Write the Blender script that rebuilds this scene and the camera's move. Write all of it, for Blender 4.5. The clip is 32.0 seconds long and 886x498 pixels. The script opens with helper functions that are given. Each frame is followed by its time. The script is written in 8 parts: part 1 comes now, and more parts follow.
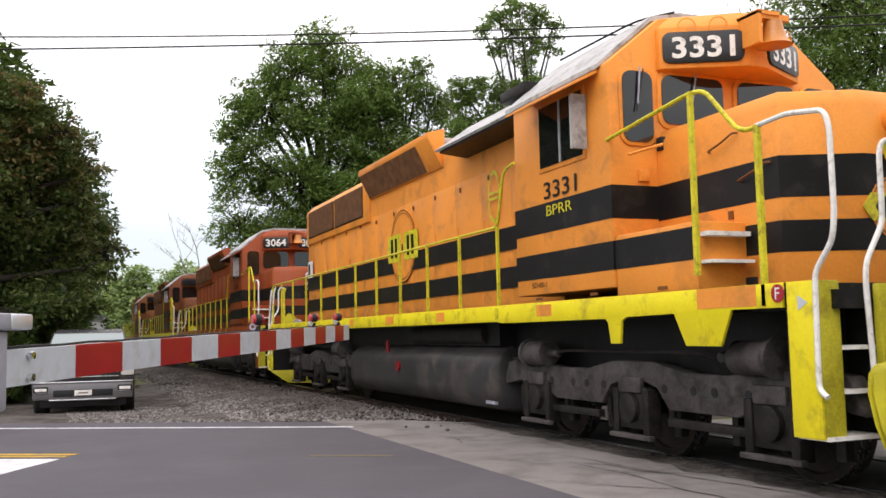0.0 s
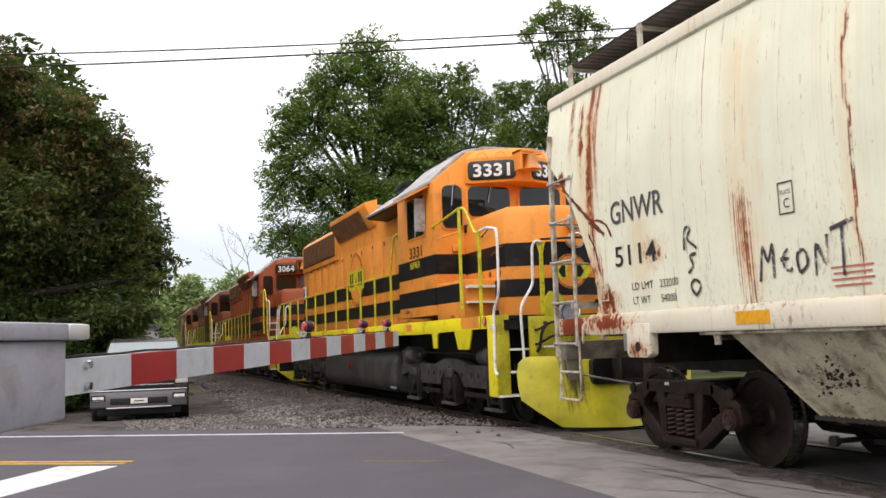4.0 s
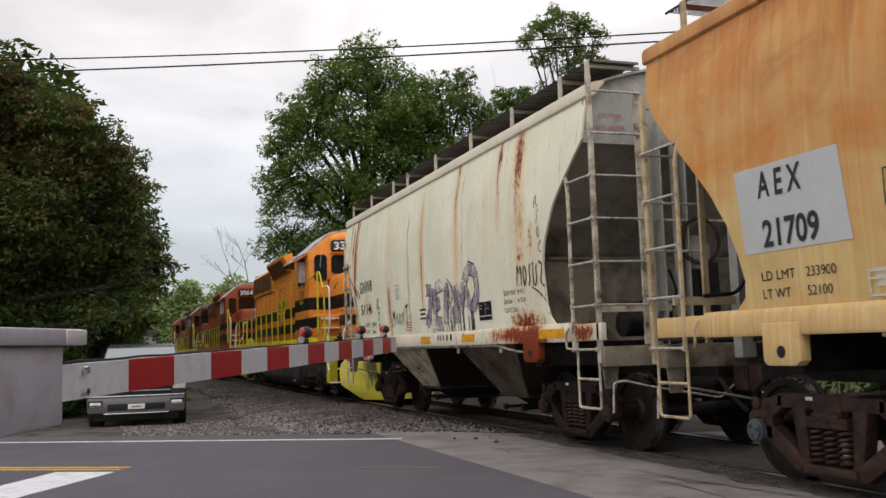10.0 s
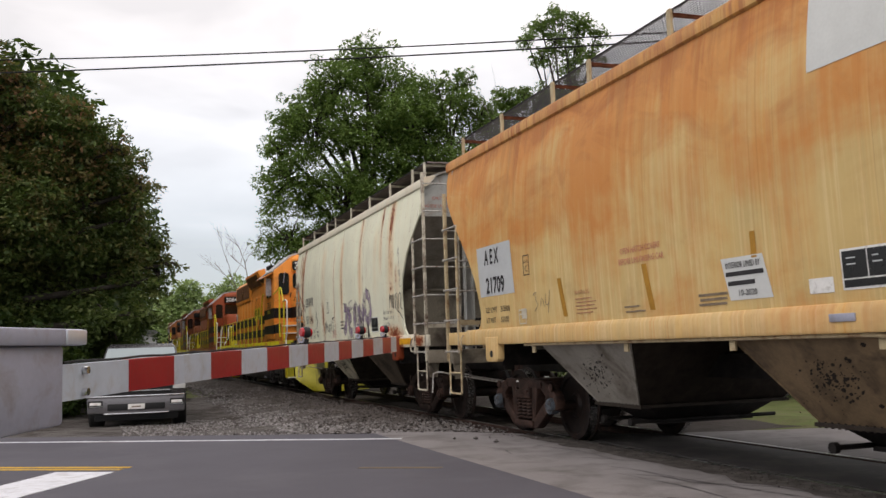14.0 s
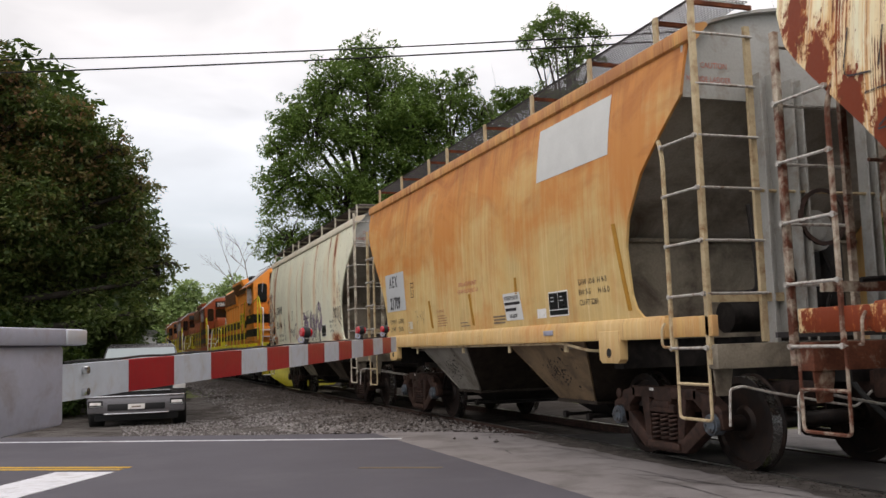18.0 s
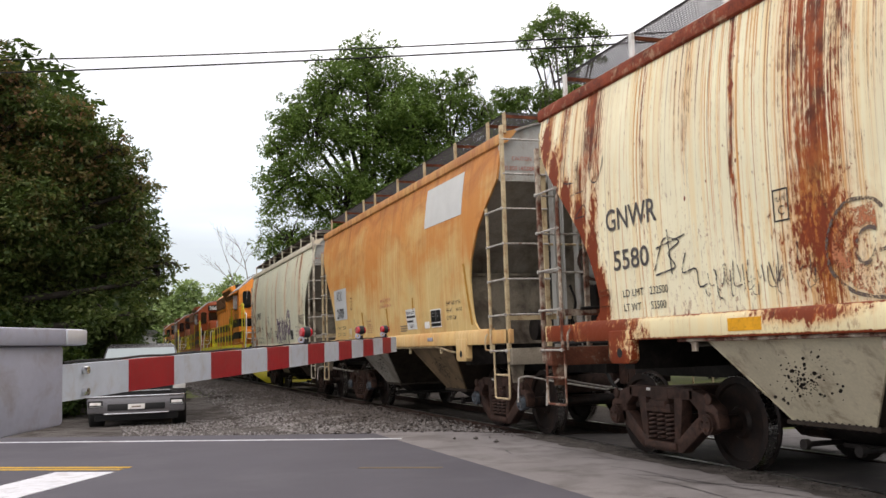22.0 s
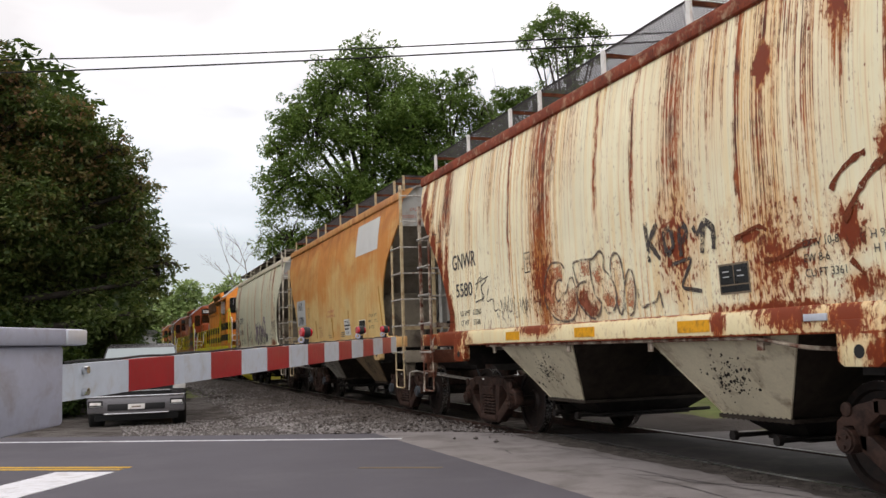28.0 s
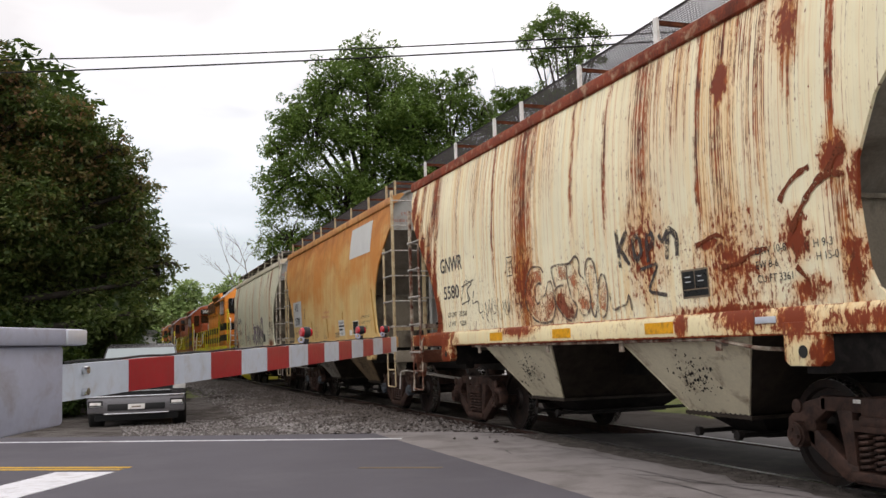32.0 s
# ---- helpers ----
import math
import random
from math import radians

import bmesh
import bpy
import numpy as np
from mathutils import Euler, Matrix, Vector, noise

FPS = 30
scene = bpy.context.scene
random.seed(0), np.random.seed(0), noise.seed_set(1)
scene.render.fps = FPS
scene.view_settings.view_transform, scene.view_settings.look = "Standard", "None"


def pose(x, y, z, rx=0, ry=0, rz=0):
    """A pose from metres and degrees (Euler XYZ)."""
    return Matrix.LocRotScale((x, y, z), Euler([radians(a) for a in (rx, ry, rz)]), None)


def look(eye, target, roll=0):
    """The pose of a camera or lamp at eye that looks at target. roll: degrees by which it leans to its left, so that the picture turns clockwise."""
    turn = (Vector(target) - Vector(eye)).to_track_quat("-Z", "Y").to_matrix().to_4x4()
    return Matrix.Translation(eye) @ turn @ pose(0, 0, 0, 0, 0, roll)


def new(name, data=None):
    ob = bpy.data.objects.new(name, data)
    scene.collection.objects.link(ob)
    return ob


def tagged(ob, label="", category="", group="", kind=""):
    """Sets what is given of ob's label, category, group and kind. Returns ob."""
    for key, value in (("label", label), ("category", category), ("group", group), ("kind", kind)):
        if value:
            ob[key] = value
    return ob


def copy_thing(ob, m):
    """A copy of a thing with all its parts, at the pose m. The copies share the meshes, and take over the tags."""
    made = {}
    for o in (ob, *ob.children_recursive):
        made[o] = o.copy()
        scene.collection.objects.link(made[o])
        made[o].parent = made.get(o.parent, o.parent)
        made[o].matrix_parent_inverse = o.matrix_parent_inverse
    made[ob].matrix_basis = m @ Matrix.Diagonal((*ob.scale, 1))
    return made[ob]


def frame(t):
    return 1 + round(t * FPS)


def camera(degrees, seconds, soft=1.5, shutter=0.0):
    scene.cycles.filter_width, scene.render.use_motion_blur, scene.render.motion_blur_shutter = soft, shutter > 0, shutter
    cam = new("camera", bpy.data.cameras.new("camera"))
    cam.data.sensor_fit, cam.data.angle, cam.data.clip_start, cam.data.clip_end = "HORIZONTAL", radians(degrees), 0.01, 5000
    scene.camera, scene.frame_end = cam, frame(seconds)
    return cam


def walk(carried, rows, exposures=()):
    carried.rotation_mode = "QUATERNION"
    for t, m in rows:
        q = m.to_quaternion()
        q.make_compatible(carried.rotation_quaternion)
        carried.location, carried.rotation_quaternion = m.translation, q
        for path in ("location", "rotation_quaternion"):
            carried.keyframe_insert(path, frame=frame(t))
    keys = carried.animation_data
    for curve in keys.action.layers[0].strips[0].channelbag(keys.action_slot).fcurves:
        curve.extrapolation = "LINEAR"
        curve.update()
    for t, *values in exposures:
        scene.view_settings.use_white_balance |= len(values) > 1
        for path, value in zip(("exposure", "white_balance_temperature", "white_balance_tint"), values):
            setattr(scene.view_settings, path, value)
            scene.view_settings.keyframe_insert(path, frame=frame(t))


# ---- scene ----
# ---------------- camera ----------------
# The track runs along +y, rail tops at z = 0, the track's centre line at x = 0.
cam = camera(50.63, 32.0, soft=1.5, shutter=0.2)
EYE = Vector((-6.637, 0.0, 1.296))
YAW, PITCH, ROLL = 19.456, 5.928, -1.769


def aim(dy=0.0, dp=0.0, dr=0.0):
    y, p = radians(YAW + dy), radians(PITCH + dp)
    way = Vector((math.sin(y) * math.cos(p), math.cos(y) * math.cos(p), math.sin(p)))
    return look(EYE, EYE + way, ROLL + dr)


PAN = [(0.0, 2.799, -0.753, 0.564), (0.5, 1.575, -2.092, 0.543), (1.0, 0.214, -2.683, 0.275), (1.5, -0.283, -2.695, 0.096),
       (2.0, -0.390, -2.409, -0.002), (2.5, -0.339, -1.916, 0.003), (3.0, -0.304, -1.282, -0.073), (3.5, -0.219, -0.737, -0.10),
       (4.2, -0.10, -0.25, -0.06), (5.2, 0, 0, 0), (5.5, 0, 0, 0), (32.0, 0, 0, 0)]
# the clip's camera stops down as the bright cars fill its picture
EXPOSURE = [(0.0, 0.06), (2.0, 0.18), (3.5, 0.08), (6.0, -0.32), (9.0, -0.58), (13.0, -0.42), (17.0, -0.48), (20.0, -0.27), (24.0, -0.10), (28.0, -0.34), (32.0, -0.34)]
walk(cam, [(t, aim(a, b, c)) for t, a, b, c in PAN], [(t, e + 0.05, 7020, 18) for t, e in EXPOSURE])

# ---------------- light ----------------
world = bpy.data.worlds.new("world")
scene.world = world
world.use_nodes = True


class Nodes:
    """A thin wrapper to write node trees in few lines."""

    def __init__(self, tree):
        self.t = tree

    def n(self, kind, ins=None):
        node = self.t.nodes.new(kind)
        for k, v in (ins or {}).items():
            self.put(node.inputs[k], v)
        return node

    def put(self, socket, v):
        if isinstance(v, bpy.types.NodeSocket):
            self.t.links.new(v, socket)
        elif isinstance(v, bpy.types.Node):
            self.t.links.new(v.outputs[0], socket)
        elif isinstance(v, (tuple, list)) and len(v) == 3 and socket.type == "RGBA":
            socket.default_value = (*v, 1)
        else:
            socket.default_value = v

    def math(self, op, a, b=0.0, c=0.0, clamp=False):
        node = self.n("ShaderNodeMath", {0: a, 1: b, 2: c})
        node.operation, node.use_clamp = op, clamp
        return node.outputs[0]

    def mix(self, fac, a, b, blend="MIX"):
        m = self.t.nodes.new("ShaderNodeMix")
        m.data_type, m.blend_type = "RGBA", blend
        for i, v in ((0, fac), (6, a), (7, b)):
            self.put(m.inputs[i], v)
        return m.outputs[2]

    def ramp(self, fac, lo, hi):
        return self.n("ShaderNodeMapRange", {0: fac, 1: lo, 2: hi}).outputs[0]

    def coords(self, scale=(1, 1, 1), loc=(0, 0, 0), kind="Object"):
        tc = self.n("ShaderNodeTexCoord")
        return self.n("ShaderNodeMapping", {0: tc.outputs[kind], 1: loc, 3: scale}).outputs[0]

    def noise(self, vec, scale, detail=4.0, rough=0.55, dist=0.0):
        return self.n("ShaderNodeTexNoise", {"Vector": vec, "Scale": scale, "Detail": detail, "Roughness": rough, "Distortion": dist}).outputs[0]


wt = Nodes(world.node_tree)
world.node_tree.nodes.clear()
sky = wt.n("ShaderNodeTexSky")
sky.sky_type, sky.sun_disc = "NISHITA", False
sky.sun_elevation, sky.sun_rotation = radians(50), radians(215)
gen = wt.coords(kind="Generated")
sep = wt.n("ShaderNodeSeparateXYZ", {0: gen})
up = wt.math("MAXIMUM", sep.outputs[2], 0.0)
# overcast: three times as bright at the zenith as at the horizon, with soft cloud banks
cloud = wt.noise(wt.coords((1.2, 1.2, 3.5), kind="Generated"), 2.2, 5, 0.5, 0.3)
bank = wt.ramp(cloud, 0.42, 0.60)
lum = wt.math("MULTIPLY_ADD", up, 1.22, 0.90)
lum = wt.math("MULTIPLY", lum, wt.math("MULTIPLY_ADD", bank, 0.32, 0.84))
tint = wt.mix(wt.ramp(up, 0.05, 0.32), (0.70, 0.83, 0.92), (0.97, 1.0, 0.995))
overcast = wt.mix(1.0, tint, wt.n("ShaderNodeCombineColor", {0: lum, 1: lum, 2: lum}), "MULTIPLY")
total = wt.mix(0.04, overcast, sky)
bg = wt.n("ShaderNodeBackground", {0: total, 1: 1.0})
out = wt.n("ShaderNodeOutputWorld", {0: bg})

sun = new("sun", bpy.data.lights.new("sun", "SUN"))
sun.data.energy, sun.data.angle, sun.data.color = 0.7, radians(25), (1.0, 0.97, 0.92)
sun.matrix_world = look((-30, -30, 50), (0, 5, 0))

# ---------------- materials ----------------


def material(name):
    m = bpy.data.materials.new(name)
    m.use_nodes = True
    m.node_tree.nodes.clear()
    nt = Nodes(m.node_tree)
    bsdf = nt.n("ShaderNodeBsdfPrincipled")
    nt.n("ShaderNodeOutputMaterial", {0: bsdf})
    return m, nt, bsdf


def surface(name, colour, rough=0.6, metal=0.0, var=0.18, scale=3.0, fine=40.0, bump=0.15, dirt=None, amount=0.0, kind="Object"):
    """A plain worn surface: colour varied at two scales, stains of another colour, fine relief."""
    m, nt, b = material(name)
    co = nt.coords(kind=kind)
    big, small = nt.noise(co, scale, 5), nt.noise(co, fine, 3)
    f = nt.math("ADD", nt.math("MULTIPLY", big, 0.6), nt.math("MULTIPLY", small, 0.4))
    dark = tuple(c * (1 - var) for c in colour)
    light = tuple(min(1, c * (1 + var)) for c in colour)
    c = nt.mix(nt.ramp(f, 0.35, 0.65), dark, light)
    if dirt:
        d = nt.ramp(nt.noise(co, scale * 1.7, 8, 0.65, 0.4), 0.56 - amount * 0.3, 0.78 - amount * 0.2)
        c = nt.mix(d, c, dirt)
    nt.put(b.inputs["Base Color"], c)
    nt.put(b.inputs["Roughness"], nt.math("MULTIPLY_ADD", small, 0.25, rough - 0.12))
    b.inputs["Metallic"].default_value = metal
    b.inputs["Specular IOR Level"].default_value = 0.5 if rough < 0.4 else 0.22
    if bump:
        nt.put(b.inputs["Normal"], nt.n("ShaderNodeBump", {"Strength": bump, "Distance": 0.01, "Height": f}))
    return m


RUST = (0.195, 0.033, 0.009)


def car_paint(name, colour, streak=0.4, rust=RUST, wash=None, wash_amount=0.0, bands=(), blots=(), speckle=0.3, seed=0.0, base_rust=0.0, base_top=1.55, washes=()):
    """Weathered side paint of a hopper car: sparse drip lines, rust runs and blots at given places, washes of stain and speckle."""
    m, nt, b = material(name)
    co = nt.coords(loc=(seed, seed * 1.7, 0))
    raw = nt.n("ShaderNodeSeparateXYZ", {0: nt.coords()})
    y, z = raw.outputs[1], raw.outputs[2]
    grain = nt.noise(co, 1.3, 5)
    fine = nt.noise(co, 30, 3)
    bright = (0.37, 0.082, 0.016)
    c = nt.mix(nt.ramp(grain, 0.3, 0.7), tuple(v * 0.90 for v in colour), tuple(min(1, v * 1.06) for v in colour))
    if wash:
        lines = nt.noise(nt.coords((1, 6, 0.5), (seed, seed, 0)), 1.6, 5, 0.6)
        cloudy = nt.noise(nt.coords((1, 0.7, 1.0), (seed, 3 + seed, 0)), 0.9, 5, 0.6, 0.6)
        upper = nt.ramp(z, 1.9, 4.2)
        f = nt.math("ADD", nt.math("MULTIPLY", lines, 0.35), nt.math("MULTIPLY", cloudy, 0.75))
        f = nt.math("ADD", f, nt.math("MULTIPLY", upper, 0.30))
        fine_lines = nt.noise(nt.coords((1, 26, 0.35), (seed, seed, 2)), 1.0, 4, 0.6)
        c = nt.mix(nt.math("MULTIPLY", nt.ramp(fine_lines, 0.50, 0.70), nt.math("MULTIPLY_ADD", upper, -0.45, 0.65)), c, tuple(min(1, v * k) for v, k in zip(colour, (1.22, 1.36, 1.75))))
        c = nt.mix(nt.math("MULTIPLY", nt.ramp(f, 0.54, 0.78), wash_amount), c, wash)
        swirl = nt.noise(nt.coords((1, 0.55, 0.9), (seed, 9 + seed, 1)), 1.5, 6, 0.62, 1.2)
        stain = nt.math("MULTIPLY", nt.ramp(nt.math("ADD", swirl, nt.math("MULTIPLY", upper, 0.16)), 0.58, 0.74), upper)
        c = nt.mix(nt.math("MULTIPLY", stain, 0.75 * wash_amount), c, tuple(v * k for v, k in zip(wash, (0.62, 0.55, 0.7))))
        under = nt.math("SUBTRACT", nt.noise(nt.coords((1, 3.0, 0.25), (seed, 1, 3)), 1.0, 4, 0.6), nt.math("MULTIPLY", nt.math("SUBTRACT", 4.2, z), 0.30))
        c = nt.mix(nt.math("MULTIPLY", nt.ramp(under, 0.40, 0.56), 0.6 * wash_amount), c, tuple(v * k for v, k in zip(wash, (0.50, 0.42, 0.6))))
        tan = nt.math("MULTIPLY", nt.ramp(nt.noise(nt.coords((1, 1.5, 2.2), (seed, 0, seed)), 1.1, 6, 0.6), 0.52, 0.70), nt.ramp(z, 2.9, 1.7))
        c = nt.mix(nt.math("MULTIPLY", tan, 0.35), c, (0.36, 0.23, 0.10))
    # broad pale smears of ochre: (place along the car, half width, top, bottom, strength)
    soft = nt.noise(nt.coords((1, 3, 0.6), (seed, 4, 0)), 1.2, 4, 0.6)
    for y0, w, top, low, force in washes:
        d = nt.math("DIVIDE", nt.math("ABSOLUTE", nt.math("SUBTRACT", nt.math("ADD", y, nt.math("MULTIPLY_ADD", soft, 0.24, -0.12)), y0)), w)
        f = nt.math("MULTIPLY", nt.math("SUBTRACT", 1.0, d, clamp=True), nt.math("MULTIPLY", nt.ramp(z, low, low + 0.6), nt.ramp(z, top + 0.05, top - 0.25)))
        c = nt.mix(nt.math("MULTIPLY", nt.math("MULTIPLY", f, nt.ramp(soft, 0.25, 0.60)), force), c, (0.72, 0.36, 0.09))
    # drips that start at the eave and thin out on their way down
    depth = nt.math("SUBTRACT", 4.2, z)
    where = nt.ramp(nt.noise(nt.coords((1, 0.8, 0.2), (seed * 2, seed, 5)), 1.1, 3), 0.42, 0.60)
    broken = nt.ramp(nt.noise(nt.coords((1, 20, 2.6), (seed, 0, seed)), 1.0, 3), 0.32, 0.46)
    ochre = tuple(0.55 * v + 0.45 * r for v, r in zip(colour, (0.80, 0.48, 0.10)))
    layers = ((7, ochre, 0.47, 0.010, 0.85), (24, (0.60, 0.25, 0.050), 0.545, 0.014, 0.9), (42, rust, 0.600, 0.014, 1.0), (70, (0.12, 0.030, 0.011), 0.635, 0.016, 0.9))
    for freq, tone, lo, k, w in layers:
        col = nt.noise(nt.coords((1, freq, 0.08), (seed, seed * freq * 0.3, 0)), 1.0, 3, 0.6)
        f = nt.math("SUBTRACT", col, nt.math("MULTIPLY", depth, k))
        f = nt.math("MULTIPLY", nt.ramp(f, lo, lo + 0.05), nt.math("MULTIPLY_ADD", where, 0.75, 0.25))
        c = nt.mix(nt.math("MULTIPLY", nt.math("MULTIPLY", f, broken), streak * w), c, tone)
    # rust runs: (place along the car, half width, top, bottom, strength); blots: (along, height, half length, half height, strength)
    threads = nt.noise(nt.coords((1, 62, 0.42), (seed, seed, 0)), 1.0, 5, 0.70)
    speck = nt.noise(nt.coords((1, 1.5, 0.8), (seed, 0, seed)), 14, 6, 0.72)
    side = nt.noise(nt.coords((1, 1, 1.6), (seed, 0, 0)), 1.2, 4)
    ends = nt.noise(nt.coords((1, 10, 0.4), (seed * 2, 0, 0)), 1.0, 4, 0.6)
    yy = nt.math("ADD", y, nt.math("MULTIPLY_ADD", side, 0.24, -0.12))
    zz = nt.math("ADD", z, nt.math("MULTIPLY_ADD", ends, 1.8, -0.9))
    deep = nt.mix(nt.ramp(nt.noise(nt.coords((1, 14, 1.6), (seed, 2, 0)), 1.0, 5, 0.65), 0.36, 0.62), rust, bright)
    deep = nt.mix(nt.math("MULTIPLY", nt.ramp(nt.noise(nt.coords((1, 2.2, 1.6), (seed, 6, 2)), 2.2, 7, 0.68), 0.46, 0.60), 0.75), deep, (0.045, 0.0125, 0.007))
    field = None
    for y0, w, top, low, force in bands:
        d = nt.math("DIVIDE", nt.math("ABSOLUTE", nt.math("SUBTRACT", yy, y0)), w * 1.35)
        f = nt.math("SUBTRACT", 1.0, d, clamp=True)
        f = nt.math("MULTIPLY", f, nt.math("MULTIPLY", nt.ramp(zz, low - 0.35, low + 0.35), nt.ramp(z, top + 0.10, top - 0.15)))
        f = nt.math("MULTIPLY", f, force)
        field = f if field is None else nt.math("MAXIMUM", field, f)
    if field is not None:
        halo = nt.math("MULTIPLY", nt.ramp(field, 0.0, 0.55), nt.ramp(threads, 0.34, 0.60))
        c = nt.mix(nt.math("MULTIPLY", halo, 0.92), c, tuple(0.40 * v + 0.60 * r for v, r in zip(colour, (0.66, 0.27, 0.06))))
        g = nt.math("ADD", nt.math("MULTIPLY", field, 0.62), nt.math("MULTIPLY_ADD", threads, 2.1, -1.08))
        g = nt.math("ADD", g, nt.math("MULTIPLY_ADD", speck, 0.9, -0.45))
        c = nt.mix(nt.ramp(g, 0.27, 0.36), c, deep)
    spot = None
    for y0, z0, ry, rz, force in blots:
        p = nt.n("ShaderNodeCombineXYZ", {0: 0.0, 1: y, 2: z})
        p = nt.n("ShaderNodeVectorMath", {0: p, 1: (0, 1 / ry, 1 / rz), 2: (0, -y0 / ry, -z0 / rz)})
        p.operation = "MULTIPLY_ADD"
        d = nt.n("ShaderNodeVectorMath", {0: p})
        d.operation = "LENGTH"
        f = nt.math("MULTIPLY", nt.math("SUBTRACT", 2.0, d.outputs["Value"], clamp=False), force)
        spot = f if spot is None else nt.math("MAXIMUM", spot, f)
    if spot is not None:
        ragged = nt.noise(nt.coords((1, 1.3, 0.9), (seed, 0, 0)), 5.0, 7, 0.72)
        g = nt.math("ADD", spot, nt.math("MULTIPLY_ADD", ragged, 2.2, -1.1))
        c = nt.mix(nt.math("MULTIPLY", nt.ramp(g, 0.40, 1.2), 0.60), c, (0.58, 0.25, 0.06))
        c = nt.mix(nt.ramp(nt.math("ADD", g, nt.math("MULTIPLY_ADD", speck, 3.4, -1.7)), 0.92, 1.20), c, deep)
        g2 = nt.math("ADD", nt.math("MULTIPLY", spot, 0.30), nt.math("MULTIPLY_ADD", speck, 1.6, -0.8))
        c = nt.mix(nt.ramp(g2, 0.34, 0.42), c, rust)
    if base_rust:
        g = nt.math("MULTIPLY_ADD", nt.math("SUBTRACT", base_top, z), 0.55, nt.noise(nt.coords((1, 5, 0.9), (seed, seed, 0)), 1.3, 8, 0.72))
        c = nt.mix(nt.math("MULTIPLY", nt.ramp(g, 0.60, 0.70), base_rust), c, deep)
    if speckle:
        vor = nt.n("ShaderNodeTexVoronoi", {"Vector": nt.coords((0.3, 1.6, 1.0), (seed, seed, 1)), "Scale": 4.2, "Randomness": 1.0})
        dot = nt.math("ADD", vor.outputs["Distance"], nt.math("MULTIPLY_ADD", fine, 0.12, -0.06))
        size = nt.math("MULTIPLY", nt.ramp(nt.noise(nt.coords((1, 0.9, 0.6), (seed, 2, 7)), 1.0, 3), 0.44, 0.64), 0.115)
        dots = nt.math("SUBTRACT", size, dot)
        c = nt.mix(nt.math("MULTIPLY", nt.ramp(dots, 0.0, 0.03), min(1.0, speckle * 1.1)), c, rust)
        low = nt.ramp(z, 2.9, 1.6)
        sp = nt.math("MULTIPLY_ADD", low, 0.07, nt.noise(nt.coords((1, 1.6, 0.8), (seed, 0, 0)), 15, 7, 0.72))
        sp = nt.math("MULTIPLY", nt.ramp(sp, 0.61, 0.67), nt.ramp(nt.noise(co, 0.9, 3), 0.42, 0.58))
        c = nt.mix(nt.math("MULTIPLY", sp, speckle), c, rust)
    nt.put(b.inputs["Base Color"], c)
    nt.put(b.inputs["Roughness"], nt.math("MULTIPLY_ADD", fine, 0.25, 0.44))
    b.inputs["Specular IOR Level"].default_value = 0.26
    nt.put(b.inputs["Normal"], nt.n("ShaderNodeBump", {"Strength": 0.15, "Distance": 0.02, "Height": grain}))
    return m


def spray(name, colour, cover=0.5, scale=7.0):
    """Thin spray paint: the wall shows through in fine gaps."""
    m, nt, b = material(name)
    co = nt.coords()
    f = nt.noise(co, scale, 6, 0.7)
    fine = nt.noise(co, 60, 3)
    c = nt.mix(nt.ramp(f, 0.3, 0.7), tuple(v * 0.7 for v in colour), tuple(min(1, v * 1.35) for v in colour))
    nt.put(b.inputs["Base Color"], c)
    b.inputs["Roughness"].default_value = 0.6
    b.inputs["Specular IOR Level"].default_value = 0.2
    g = nt.math("ADD", nt.math("MULTIPLY", f, 0.6), nt.math("MULTIPLY", fine, 0.4))
    nt.put(b.inputs["Alpha"], nt.ramp(g, 0.62 - cover * 0.32, 0.72 - cover * 0.32))
    return m


ORANGE = surface("orange_paint", (0.80, 0.288, 0.048), 0.42, var=0.10, scale=1.2, dirt=(0.42, 0.17, 0.05), amount=0.12, bump=0.05)
# second engine: orange lowered a little for the shade of the trees
RED_ORANGE = surface("red_orange_paint", (0.285, 0.060, 0.018), 0.42, var=0.12, scale=1.2, dirt=(0.3, 0.09, 0.04), amount=0.15, bump=0.05)
OLD_ORANGE = surface("faded_orange_paint", (0.20, 0.070, 0.020), 0.5, var=0.25, scale=1.5, dirt=(0.14, 0.06, 0.03), amount=0.3, bump=0.05)
BLACK = surface("black_paint", (0.010, 0.0095, 0.010), 0.42, var=0.3, scale=2, dirt=(0.035, 0.031, 0.028), amount=0.05, bump=0.05)
YELLOW = surface("yellow_paint", (0.78, 0.66, 0.02), 0.42, var=0.08, scale=2, dirt=(0.35, 0.25, 0.03), amount=0.14, bump=0.05)
DIRTY_SHADED_YELLOW = surface("dirty_yellow_paint", (0.46, 0.41, 0.03), 0.5, var=0.3, scale=2, dirt=(0.16, 0.12, 0.02), amount=0.16, bump=0.1)
RAIL_YELLOW = surface("rail_yellow_paint", (0.62, 0.55, 0.03), 0.45, var=0.2, scale=8, dirt=(0.2, 0.15, 0.03), amount=0.2)
WHITE = surface("white_paint", (0.78, 0.77, 0.75), 0.45, var=0.08, scale=8, dirt=(0.35, 0.32, 0.28), amount=0.15)
SILVER = surface("silver_roof_paint", (0.42, 0.42, 0.43), 0.5, var=0.2, scale=3, dirt=(0.15, 0.14, 0.13), amount=0.25)
DARK_STEEL = surface("grimy_dark_steel", (0.014, 0.012, 0.0115), 0.5, 0.2, var=0.45, scale=4, dirt=(0.036, 0.031, 0.028), amount=0.3, bump=0.3)
TANK = surface("black_tank_paint", (0.036, 0.034, 0.036), 0.42, 0.1, var=0.3, scale=1.2, dirt=(0.10, 0.085, 0.07), amount=0.25)
